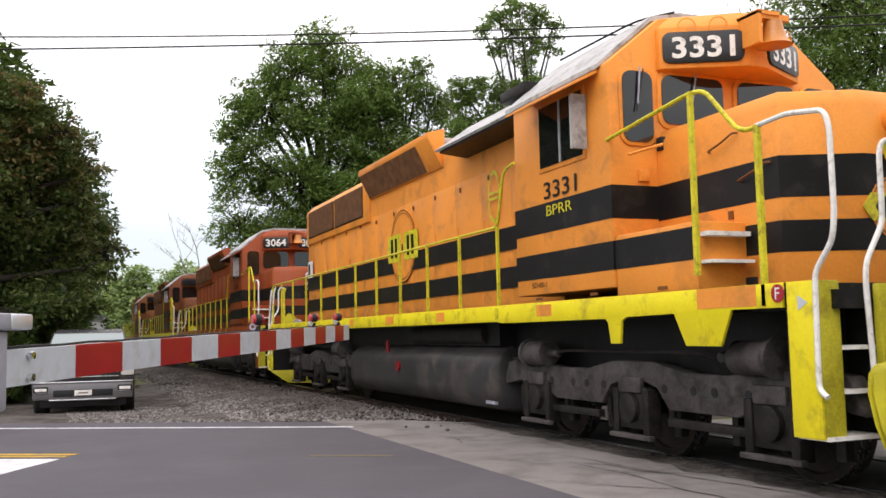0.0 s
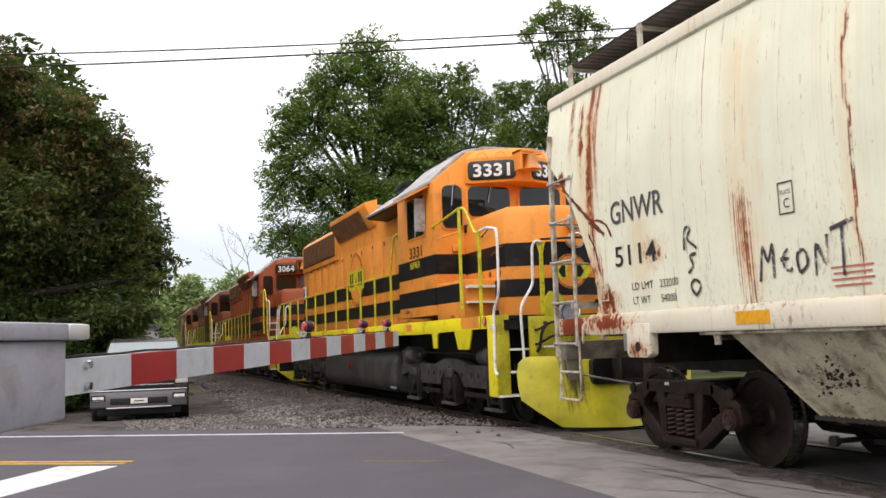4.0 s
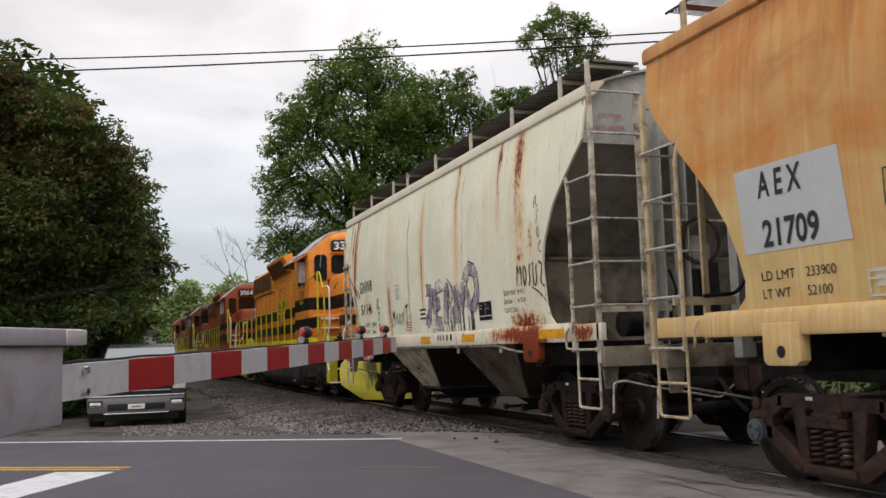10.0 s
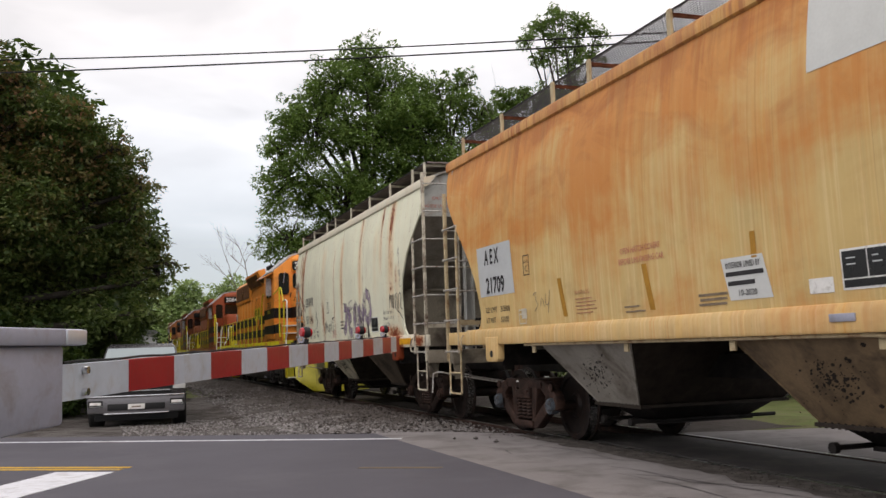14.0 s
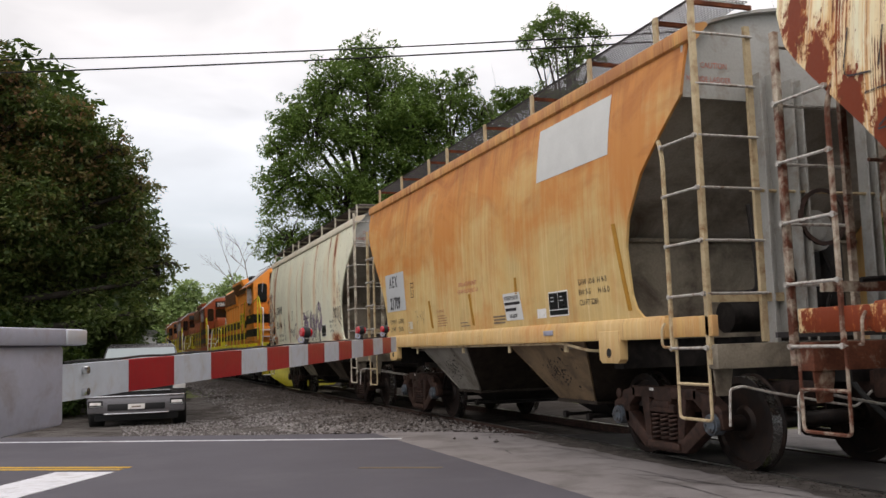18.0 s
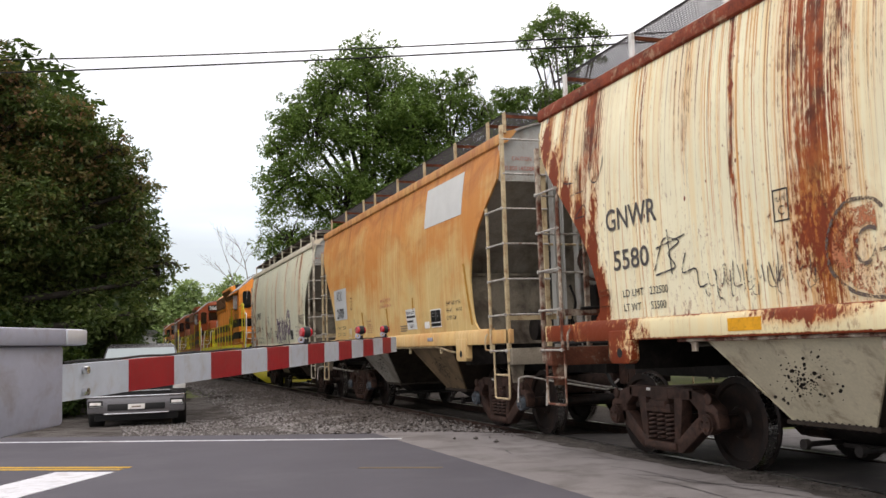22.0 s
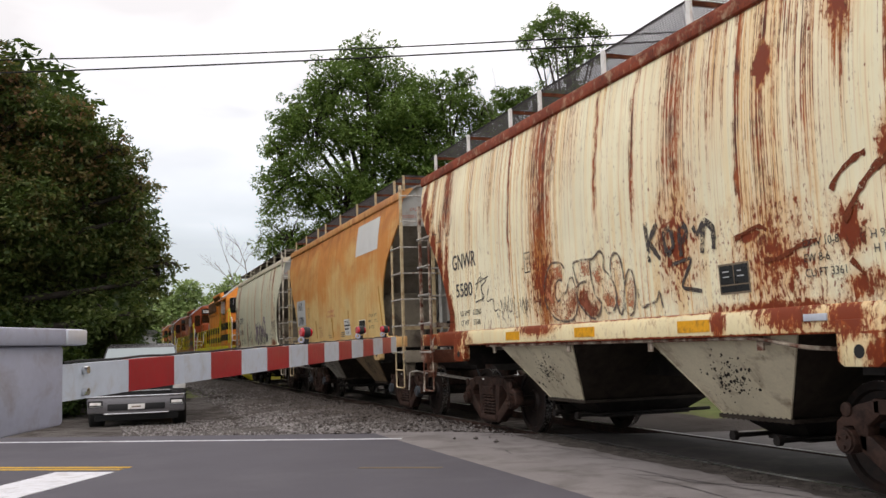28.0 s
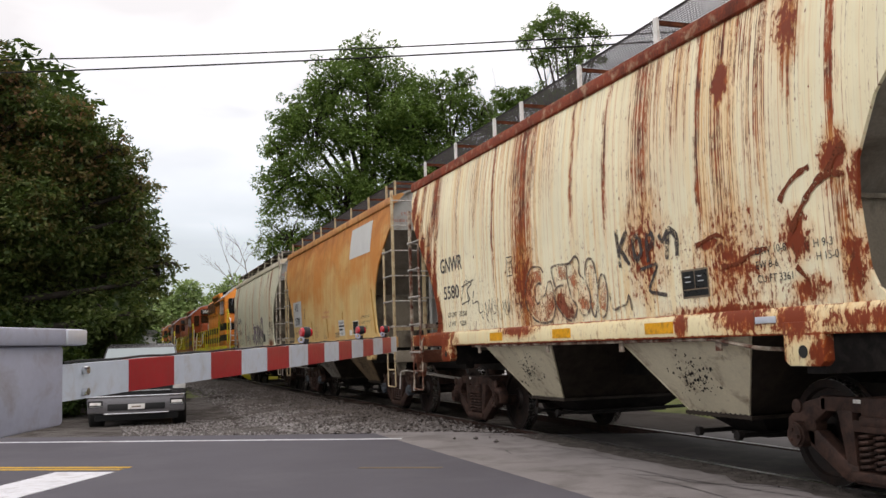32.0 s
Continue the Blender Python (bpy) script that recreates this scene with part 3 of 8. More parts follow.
def cracks():
    rnd = random.Random(5)
    ways = (((-2.72, 8.67), (-2.27, 8.31), (-1.95, 8.30), (-1.70, 7.95), (-1.66, 7.37), (-1.22, 6.87), (-1.05, 5.6)), ((-2.34, 8.93), (-2.08, 9.04), (-2.24, 9.14), (-2.42, 9.02)),
            ((-1.82, 9.15), (-1.67, 8.50), (-1.62, 7.65), (-1.55, 7.19), (-1.32, 6.0), (-1.30, 4.6)), ((-2.4, 10.6), (-1.9, 9.9), (-1.5, 9.5), (-1.25, 8.9)), ((-1.95, 8.30), (-1.86, 7.3), (-1.95, 6.4), (-1.8, 5.2)),
            ((-1.55, 11.2), (-1.35, 10.2), (-1.42, 9.3)), ((-2.6, 7.2), (-2.1, 6.6), (-1.7, 6.4)), ((-2.2, 11.5), (-2.05, 10.9), (-2.2, 10.3)))
    for way in ways:
        pts = []
        for (x0, y0), (x1, y1) in zip(way, way[1:]):
            n = max(2, int(math.hypot(x1 - x0, y1 - y0) / 0.06))
            pts += [(x0 + (x1 - x0) * i / n + rnd.gauss(0, 0.010), y0 + (y1 - y0) * i / n + rnd.gauss(0, 0.010)) for i in range(n)]
        for _ in range(2):
            pts = [pts[0]] + [((p[0] + 2 * q[0] + r[0]) / 4, (p[1] + 2 * q[1] + r[1]) / 4) for p, q, r in zip(pts, pts[1:], pts[2:])] + [pts[-1]]
        left, right = [], []
        for i, (x, y) in enumerate(pts):
            w = 0.009 * math.sin(math.pi * (i + 0.5) / len(pts)) ** 0.5 * rnd.uniform(0.35, 1.5)
            left.append((x - w, y - 0.3 * w, 0.0015))
            right.append((x + w, y + 0.3 * w, 0.0015))
        o = M().loft([left, right], closed=False, caps=False).ob("crack", CRACK, smooth=False, fix=False)
        tagged(o, "thin dark tar-filled crack in the crossing", "crack", group="cracks in the crossing", kind="structure")


cracks()


def rail_dirt():
    """Dark soil and rubble caught along the near rail on the crossing."""
    rnd = random.Random(17)
    left = [(-1.22 - 0.16 * noise.noise((0, k * 0.5, 3)) - 0.10 * noise.noise((0, k * 1.7, 1)), -4 + k * 0.22, 0.0012) for k in range(76)]
    right = [(-0.805, y, 0.0012) for x, y, z in left]
    tagged(M().loft([left, right], closed=False, caps=False).ob("dirt", RAIL_DIRT, fix=False, smooth=False), "dark soil strip beside the rail", "dirt", kind="structure")
    s = M()
    for i in range(900):
        x = -0.82 - abs(rnd.gauss(0, 0.16))
        y = rnd.uniform(2.5, 12.6)
        r = rnd.uniform(0.004, 0.012)
        k = [rnd.uniform(0.6, 1.3) * r for _ in range(6)]
        c, sn = math.cos(i), math.sin(i)
        vs = [(x + p * k[j] * c - q * k[j] * sn, y + p * k[j] * sn + q * k[j] * c, 0.002 + r * 0.4 + w * k[j] * 0.7) for j, (p, q, w) in enumerate(((1, 0, 0), (-1, 0, 0), (0, 1, 0), (0, -1, 0), (0, 0, 1), (0, 0, -1)))]
        s.add(vs, [(0, 2, 4), (2, 1, 4), (1, 3, 4), (3, 0, 4), (2, 0, 5), (1, 2, 5), (3, 1, 5), (0, 3, 5)])
    tagged(s.ob("rubble", RAIL_DIRT, smooth=False, fix=False), "small rubble scattered beside the rail", "rubble", kind="stuff")


RAIL_DIRT = surface("dark_rail_soil", (0.050, 0.043, 0.039), 0.9, var=0.4, scale=4, fine=40, dirt=(0.125, 0.112, 0.103), amount=0.45, bump=0.5)
rail_dirt()

# gravel bed on both sides of the track past the road, and loose stones on it


def gravel():
    rnd = random.Random(3)
    m = M()
    ys = [11.4 + i * 0.6 for i in range(60)] + [60, 80, 120, 200, 400]
    edge = lambda y: -11 - rnd.uniform(0, 0.6) if y < 31 else -3.2 - rnd.uniform(0, 0.5)
    rows = []
    for y in ys:
        lo = edge(y)
        row = []
        for k in range(13):
            x = lo + (3.0 - lo) * k / 12
            a = x * ACROSS.x + y * ACROSS.y
            h = dip(x, y) - 0.012 + (0.07 * noise.noise((x * 0.9, y * 0.9, 0)) if a > 11.3 and abs(x) > 1.4 else 0)
            if a < FAR_LINE + 0.9:
                h = -0.06
            if abs(x) < 1.5:
                h = min(h, -0.13) if a > FAR_LINE + 1.2 else -0.06
            row.append((x, y, h))
        rows.append(row)
    m.loft(rows, closed=False, caps=False)
    tagged(m.ob("gravel", GRAVEL_BED, fix=False), "grey gravel lot and ballast along the track", "gravel", kind="structure")
    # stones
    s = M()
    base = [(1, 0, 0), (-1, 0, 0), (0, 1, 0), (0, -1, 0), (0, 0, 1), (0, 0, -1)]
    tri = [(0, 2, 4), (2, 1, 4), (1, 3, 4), (3, 0, 4), (2, 0, 5), (1, 2, 5), (3, 1, 5), (0, 3, 5)]
    for i in range(15000):
        near = rnd.random() < 0.75
        y = rnd.uniform(11.5, 22) if near else rnd.uniform(22, 45)
        x = rnd.uniform(-6.5, -0.9) if near else rnd.uniform(-4, -0.9)
        a = x * ACROSS.x + y * ACROSS.y
        if a < FAR_LINE + 0.95 + rnd.random() * 0.25 and not (-2.3 < x < -0.95 and rnd.random() < 0.025 and a > 8.2):
            continue
        ridge = 1.0 if -3.9 < x < -1.2 else 0.6
        r = rnd.uniform(0.016, 0.045) * ridge
        h = dip(x, y) - 0.01 if a > FAR_LINE + 1 else 0.0
        k = [rnd.uniform(0.6, 1.3) for _ in range(6)]
        c, sn = math.cos(i), math.sin(i)
        vs = []
        for j, (p, q, w) in enumerate(base):
            p, q, w = p * k[j] * r, q * k[j] * r, w * k[j] * r * 0.7
            vs.append((x + p * c - q * sn, y + p * sn + q * c, h + r * 0.4 + w))
        s.add(vs, tri)
    o = s.ob("gravel_stones", STONE, smooth=False, fix=False)
    tagged(o, "loose grey and brown ballast stones", "stones", kind="stuff")


gravel()


def rails():
    prof = [(-0.075, -0.16), (0.075, -0.16), (0.075, -0.145), (0.012, -0.12), (0.012, -0.045), (0.036, -0.035), (0.036, -0.004), (0.026, 0.0),
            (-0.026, 0.0), (-0.036, -0.004), (-0.036, -0.035), (-0.012, -0.045), (-0.012, -0.12), (-0.075, -0.145)]
    for x in (-0.7525, 0.7525):
        m = M().prism([(x + a, b - 0.002) for a, b in prof], "y", -60, 400)
        o = m.ob("rail", RUSTY_STEEL)
        top = M().box(x - 0.027, x + 0.027, -60, 400, -0.003, 0.0015)
        top.ob("rail_head", RAILTOP, o, "polished running surface")
        tagged(o, "rusty steel rail with a polished top", "rail", group="rails of the track", kind="structure")
    wood = surface("old_tie_wood", (0.05, 0.04, 0.034), 0.9, var=0.4, scale=5)
    tie = None
    for i in range(70):
        y = 12.4 + i * 0.54
        if tie is None:
            tie = tagged(M().box(-1.28, 1.28, -0.11, 0.11, -0.09, 0.0).ob("tie", wood, bevel=0.012), "dark weathered wooden tie under the rails", "tie", group="ties under the track")
            tie.matrix_basis = pose(0, y, -0.125)
        else:
            copy_thing(tie, pose(0, y, -0.125))


rails()

# ---------------- railway vehicles ----------------


def clone(o, parent, m=None):
    c = new(o.name.split(".")[0], o.data)
    c.parent = parent
    if m is not None:
        c.matrix_basis = m
    if "label" in o:
        c["label"] = o["label"]
    for k in o.children:
        clone(k, c, k.matrix_basis.copy())
    return c


WHEELS = []   # (wheelset object, place in its vehicle, radius)


def wheelset(parent, y, r, journal, cap_mat):
    """Two wheels on an axle, centred on its own origin so that it can roll."""
    m = M()
    for s in (-1, 1):
        prof = [(0.66, 0.06), (0.66, 0.13), (0.695, 0.15), (0.70, r - 0.09), (0.665, r - 0.075), (0.655, r + 0.022), (0.675, r + 0.024),
                (0.69, r), (0.80, r - 0.004), (0.805, r - 0.07), (0.775, r - 0.085), (0.765, 0.17), (0.80, 0.14), (0.80, 0.06)]
        m.revolve([(s * a, b) for a, b in prof], (0, 0, 0), 36)
    m.cyl((-journal + 0.1, 0, 0), (journal - 0.1, 0, 0), 0.08, 12)
    o = m.ob("wheelset", WHEEL, parent)
    for s in (-1, 1):
        t = M().revolve([(s * 0.694, r - 0.02), (s * 0.694, r + 0.002), (s * 0.797, r - 0.001), (s * 0.797, r - 0.02), (s * 0.694, r - 0.02)], (0, 0, 0), 36, caps=False)
        t.ob("tread", TREAD, o, "polished wheel tread")
    for s in (-1, 1):
        c = M().cyl((s * (journal - 0.13), 0, 0), (s * (journal - 0.02), 0, 0), 0.105, 16)
        c.cyl((s * (journal - 0.02), 0, 0), (s * journal, 0, 0), 0.085, 16)
        for k in range(3):
            a = 2 * math.pi * k / 3
            c.cyl((s * journal, 0.05 * math.cos(a), 0.05 * math.sin(a)), (s * (journal + 0.018), 0.05 * math.cos(a), 0.05 * math.sin(a)), 0.015, 6)
        c.ob("bearing_cap", cap_mat, o, "round bearing cap with three bolts")
    o.location = (0, y, r)
    WHEELS.append((o, y, r))
    return o


BLUE_CAP = surface("blue_bearing_paint", (0.10, 0.125, 0.15), 0.55, var=0.4, scale=9, dirt=(0.07, 0.05, 0.04), amount=0.4)
SPRING_MESH = None


def freight_bogie(parent, yc, cap_mat, steel):
    """Three-piece freight bogie: two cast side frames with spring nests, a bolster, two wheelsets."""
    global SPRING_MESH
    R, B = 0.457, 0.889
    for s in (-1, 1):
        m = M()
        x0, x1 = s * 1.00, s * 1.13

        def bar(a, b, w, lo=x0, hi=x1):
            a, b = Vector((0, *a)), Vector((0, *b))
            d = (b - a).normalized()
            n = Vector((0, -d.z, d.y)) * w / 2
            m.prism([((a + n).y, (a + n).z), ((b + n).y, (b + n).z), ((b - n).y, (b - n).z), ((a - n).y, (a - n).z)], "x", lo, hi)

        bar((-0.62, 0.735), (0.62, 0.735), 0.12)
        for q in (-1, 1):
            m.prism([(q * 0.55, 0.795), (q * 0.80, 0.74), (q * 1.02, 0.60), (q * 1.04, 0.42), (q * 0.98, 0.40), (q * 0.93, 0.56), (q * 0.84, 0.57), (q * 0.77, 0.40), (q * 0.70, 0.36), (q * 0.69, 0.58), (q * 0.55, 0.675)], "x", x0, x1)
            m.prism([(q * 0.79, 0.52), (q * 0.77, 0.38), (q * 0.38, 0.13), (q * 0.24, 0.13), (q * 0.24, 0.26), (q * 0.34, 0.28), (q * 0.66, 0.50)], "x", x0, x1)
            m.prism([(q * 0.25, 0.25), (q * 0.36, 0.27), (q * 0.43, 0.66), (q * 0.43, 0.70), (q * 0.27, 0.70)], "x", x0, x1)
            m.cyl((s * 1.12, q * 0.89, 0.70), (s * 1.15, q * 0.89, 0.70), 0.06, 10)
        bar((-0.28, 0.165), (0.28, 0.165), 0.085)
        m.box(s * 0.93, s * 1.16, -0.30, 0.30, 0.15, 0.225)
        m.box(s * 0.96, s * 1.16, -0.24, 0.24, 0.53, 0.62)
        m.box(s * 1.10, s * 1.17, -0.16, 0.16, 0.58, 0.655)
        f = m.ob("side_frame", steel, parent, "rust-brown cast steel side frame", bevel=0.012)
        f.location = (0, yc, 0)
        for k, (sx, sy) in enumerate(((1.09, -0.16), (1.09, 0.0), (1.09, 0.16))):
            if SPRING_MESH is None:
                pts = [(0.058 * math.cos(a / 8 * 2 * math.pi), 0.058 * math.sin(a / 8 * 2 * math.pi), 0.01 + 0.28 * a / 48) for a in range(49)]
                SPRING_MESH = M().tube(pts, 0.016, 6).ob("spring", RUSTY_STEEL, f, "coil spring")
                SPRING_MESH.location = (s * sx, sy, 0.23)
            else:
                clone(SPRING_MESH, f, pose(s * sx, sy, 0.23))
        plate = M().box(s * 1.131, s * 1.137, 0.10, 0.24, 0.75, 0.78)
        plate.ob("wear_plate", WHITE, f, "small bright plate")
    M().box(-1.14, 1.14, yc - 0.17, yc + 0.17, 0.52, 0.80).ob("bolster", steel, parent, "steel bolster", bevel=0.02)
    for q in (-1, 1):
        brake = M().box(-0.85, 0.85, yc + q * 0.36 - 0.05, yc + q * 0.36 + 0.05, 0.36, 0.46)
        brake.ob("brake_beam", RUSTY_STEEL, parent)
        wheelset(parent, yc + q * B, R, 1.19, cap_mat)


def side_x(z):
    """Half width of a hopper's curved side at height z."""
    return 1.650 - (0.080 if z > 2.8 else 0.022) * (z - 2.8) ** 2


def side_cut(z, ahead=False, fuller=False):
    """How far the side sheet reaches from the car's middle at height z; the leading end overhangs more."""
    if ahead and fuller:
        zs = [1.48, 1.60, 1.80, 2.10, 2.40, 2.76, 3.14, 3.44, 3.50, 4.20]
        ys = [5.05, 4.95, 4.95, 5.05, 5.20, 5.41, 5.74, 6.10, 6.13, 6.17]
    elif ahead:
        zs = [1.48, 1.60, 1.80, 2.20, 2.60, 3.00, 3.40, 3.70, 3.75, 4.20]
        ys = [4.75, 4.56, 4.53, 4.68, 4.95, 5.34, 5.74, 6.00, 6.02, 6.05]
    else:
        zs = [1.48, 1.54, 1.62, 1.76, 2.25, 2.54, 2.96, 3.26, 3.56, 3.60, 4.20]
        ys = [4.85, 4.72, 4.62, 4.56, 4.52, 4.59, 4.87, 5.20, 5.54, 5.57, 5.60]
    return float(np.interp(z, zs, ys))


def on_side(name, mat, parent, vs, fs, y0, z0, lift=0.007, label="", sheer=0.0):
    """Lays flat shapes (u to the reader's right, v up) on the near side of a hopper car."""
    m = M()
    m.add([(-side_x(z0 + v) - lift, y0 - u, z0 + v + sheer * u) for u, v in vs], fs)
    return m.ob(name, mat, parent, label, smooth=False, fix=False)


def write(parent, text, y0, z0, height, width=None, mat=None, name="lettering", label="", bold=0.0, lift=0.007):
    vs, fs = letters(text, height, width, bold)
    return on_side(name, mat or INK, parent, vs, fs, y0, z0, lift, label or "stencilled lettering")


def panel(parent, name, y0, z0, w, h, mat, label="", lift=0.004, slant=0.0):
    n = 6
    vs = [(w * i / n + slant * j / 5, h * j / 5) for j in range(6) for i in range(n + 1)]
    fs = [(j * (n + 1) + i, j * (n + 1) + i + 1, (j + 1) * (n + 1) + i + 1, (j + 1) * (n + 1) + i) for j in range(5) for i in range(n)]
    return on_side(name, mat, parent, vs, fs, y0, z0, lift, label)


def stroke(path, w, seed=1, rag=(0.75, 1.2)):
    """A brush line of a spray can along a polyline of (u, v), with an uneven edge."""
    rnd = random.Random(seed)
    pts = []
    for a, b in zip(path, path[1:]):
        n = max(2, int(math.hypot(b[0] - a[0], b[1] - a[1]) / 0.05))
        pts += [(a[0] + (b[0] - a[0]) * i / n, a[1] + (b[1] - a[1]) * i / n) for i in range(n)]
    pts.append(path[-1])
    # soften corners
    for _ in range(2):
        pts = [pts[0]] + [((p[0] + 2 * q[0] + r[0]) / 4, (p[1] + 2 * q[1] + r[1]) / 4) for p, q, r in zip(pts, pts[1:], pts[2:])] + [pts[-1]]
    vs, fs = [], []
    for i, p in enumerate(pts):
        a, b = pts[max(i - 1, 0)], pts[min(i + 1, len(pts) - 1)]
        d = math.hypot(b[0] - a[0], b[1] - a[1]) or 1
        nx, ny = -(b[1] - a[1]) / d, (b[0] - a[0]) / d
        ww = w * rnd.uniform(*rag) / 2
        vs += [(p[0] + nx * ww, p[1] + ny * ww), (p[0] - nx * ww, p[1] - ny * ww)]
        if i:
            k = 2 * i
            fs.append((k - 2, k - 1, k + 1, k))
    return vs, fs


def scrawl(parent, name, mat, paths, y0, z0, w, label, lift=0.009, size=1.0, wide=None, rag=(0.75, 1.2)):
    vs, fs = [], []
    for i, p in enumerate(paths):
        a, b = stroke([(u * (wide or size), v * size) for u, v in p], w, i, rag)
        k = len(vs)
        vs += a
        fs += [tuple(j + k for j in f) for f in b]
    return on_side(name, mat, parent, vs, fs, y0, z0, lift, label)


# bay faces: grime, with the shade under the car put into the colour
SHADED_GRIME = surface("grimy_cream_steel", (0.042, 0.032, 0.025), 0.65, var=0.3, scale=4, dirt=(0.020, 0.014, 0.011), amount=0.45)
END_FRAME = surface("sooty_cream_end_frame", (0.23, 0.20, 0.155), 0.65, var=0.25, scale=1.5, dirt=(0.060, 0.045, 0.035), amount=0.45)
BROWN_BLACK_BAY = surface("soot_stained_bay", (0.12, 0.092, 0.066), 0.65, var=0.3, scale=1.5, dirt=(0.030, 0.022, 0.017), amount=0.5)
# slope sheets: grime, and part of their shade painted in
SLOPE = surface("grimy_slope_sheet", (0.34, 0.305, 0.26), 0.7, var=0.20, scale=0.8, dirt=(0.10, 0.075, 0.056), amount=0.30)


rs = random.Random(8)
SMEAR = surface("black_grease_smear", (0.022, 0.017, 0.014), 0.7, var=0.3, bump=0)


def hopper(name, label, side, chord, sill, frame_mat, end_mat, bay_mat, cap_mat, rail_mat, post_ys, longer=0.0, solid_board=False, rear_bay=None, post_mat=None, bogie_mat=None, board_mat=None, sill_end=None):
    """Two-bay covered hopper car; origin on the rails under its middle, +y ahead."""
    car = new("hopper_car")
    tagged(car, label, "hopper car", group="hopper cars of the train")
    zs = [1.48, 1.54, 1.62, 1.76, 2.0, 2.25, 2.54, 2.75, 2.96, 3.11, 3.26, 3.41, 3.56, 3.60, 3.9, 4.20]
    for s in (-1, 1):
        loops = []
        for off in (0.0, 0.03):
            for z in (zs if off == 0 else zs[::-1]):
                fr, re = side_cut(z, True, solid_board), side_cut(z) + longer * min(1, max(0, (3.5 - z) / 1.2))
                loops.append([(s * (side_x(z) - off), fr * k / 16 - re * (1 - k / 16), z) for k in range(17)])
        loops.append(loops[0])
        m = M().loft(loops, closed=False, caps=False)
        for e in (0, -1):   # close the edges of the sheet
            n = len(zs)
            for i in range(n - 1):
                a, b, c, d = loops[i][e], loops[i + 1][e], loops[2 * n - 2 - i][e], loops[2 * n - 1 - i][e]
                m.add([a, b, c, d], [(0, 1, 2, 3)])
        m.ob("side_sheet", side, car, "weathered curved side sheet")
        # the eave: a rolled top chord
        x = side_x(4.18)
        prof = [(x - 0.06, 4.12), (x + 0.026, 4.09), (x + 0.045, 4.11), (x + 0.045, 4.21), (x + 0.02, 4.255), (x - 0.16, 4.30), (x - 0.20, 4.28)]
        M().prism([(s * a, b) for a, b in prof], "y", -5.66, 6.17 if solid_board else 6.08).ob("top_chord", chord, car, "rolled eave chord")
        # side sill
        prof = [(1.53, 1.30), (1.645, 1.30), (1.65, 1.33), (1.65, 1.47), (1.625, 1.52), (1.53, 1.53)]
        M().prism([(s * a, b) for a, b in prof], "y", -5.15, 5.15).ob("side_sill", sill, car, "side sill", bevel=0.006)
        for q in (-1, 1):
            M().box(s * 1.57, s * 1.64, q * 5.15, q * 5.92, 1.31, 1.50).ob("sill_end", sill, car, bevel=0.01)
            # jacking plate with a round lifting hole
            pl = M().prism([(q * 3.88, 1.40), (q * 4.32, 1.40), (q * 4.32, 1.10), (q * 4.27, 1.06), (q * 3.94, 1.06), (q * 3.88, 1.10)], "x", s * 1.56, s * 1.662)
            pl = pl.ob("jacking_plate", sill, car, "jacking plate with a lifting hole", bevel=0.008)
            M().cyl((s * 1.63, q * 4.10, 1.17), (s * 1.666, q * 4.10, 1.17), 0.05, 14).ob("lifting_hole", RUBBER, pl)
            # corner ladder
            e = 0.17 if q > 0 else 0.0
            lad = M().prism([(s * 1.59, q * 5.81 + e), (s * 1.64, q * 5.81 + e), (s * 1.64, q * 5.87 + e), (s * 1.59, q * 5.87 + e)], "z", 1.06, 4.30 if q < 0 else 3.74)
            lad = lad.ob("ladder", frame_mat, car, "corner ladder", bevel=0.006)
            M().tube(bend([(s * 1.64, q * 5.28 + e, 1.18), (s * 1.64, q * 5.28 + e, 3.05), (s * 1.60, q * 5.16 + e, 3.25), (s * 1.60, q * 5.06 + e * 1.5, 3.32)], 0.15), 0.024, 6).ob("stile", frame_mat, lad)
            M().box(s * 0.97, s * 1.03, q * 5.80 + e, q * 5.84 + e, 1.25, 4.22 if q < 0 else 3.7).ob("stile", frame_mat, lad)
            for k in range(7):
                z = 1.21 + 0.483 * k
                if k < 5:
                    M().cyl((s * 1.655, q * 5.26 + e, z), (s * 1.655, q * 5.86 + e, z), 0.0135, 8).cyl((s * 1.668, q * 5.28 + e, z), (s * 1.63, q * 5.28 + e, z), 0.024, 8).cyl((s * 1.668, q * 5.84 + e, z), (s * 1.63, q * 5.84 + e, z), 0.024, 8).ob("rung", rail_mat, lad)
                if k < 6 or q < 0:
                    M().cyl((s * 1.63, q * 5.86 + e, z), (s * 0.97, q * 5.86 + e, z), 0.0135, 8).ob("rung", rail_mat, lad)
            st = M().tube(bend([(s * 1.61, q * 5.30 + e, 1.30), (s * 1.61, q * 5.30 + e, 0.56), (s * 1.61, q * 5.80 + e, 0.56), (s * 1.61, q * 5.80 + e, 1.20)], 0.05), 0.015, 6)
            st.cyl((s * 1.61, q * 5.30 + e, 0.88), (s * 1.61, q * 5.80 + e, 0.88), 0.016, 6)
            st.tube(bend([(s * 1.66, q * 5.20, 1.45), (s * 1.70, q * 5.20, 1.40), (s * 1.70, q * 5.20, 1.22), (s * 1.66, q * 5.28, 1.22)], 0.04), 0.013, 6)
            st.ob("stirrup_step", frame_mat, car, "bent steel stirrup step")
        # posts of the running board
        for y in post_ys:
            M().box(s * 1.47, s * 1.50, y - 0.035, y + 0.035, 4.24, 4.53).ob("post", post_mat or WHITE, car, "short upright of the walkway")
    # roof
    arc = [(1.38 * k / 8, 4.56 - 0.27 * (abs(k) / 8) ** 2) for k in range(-8, 9)]
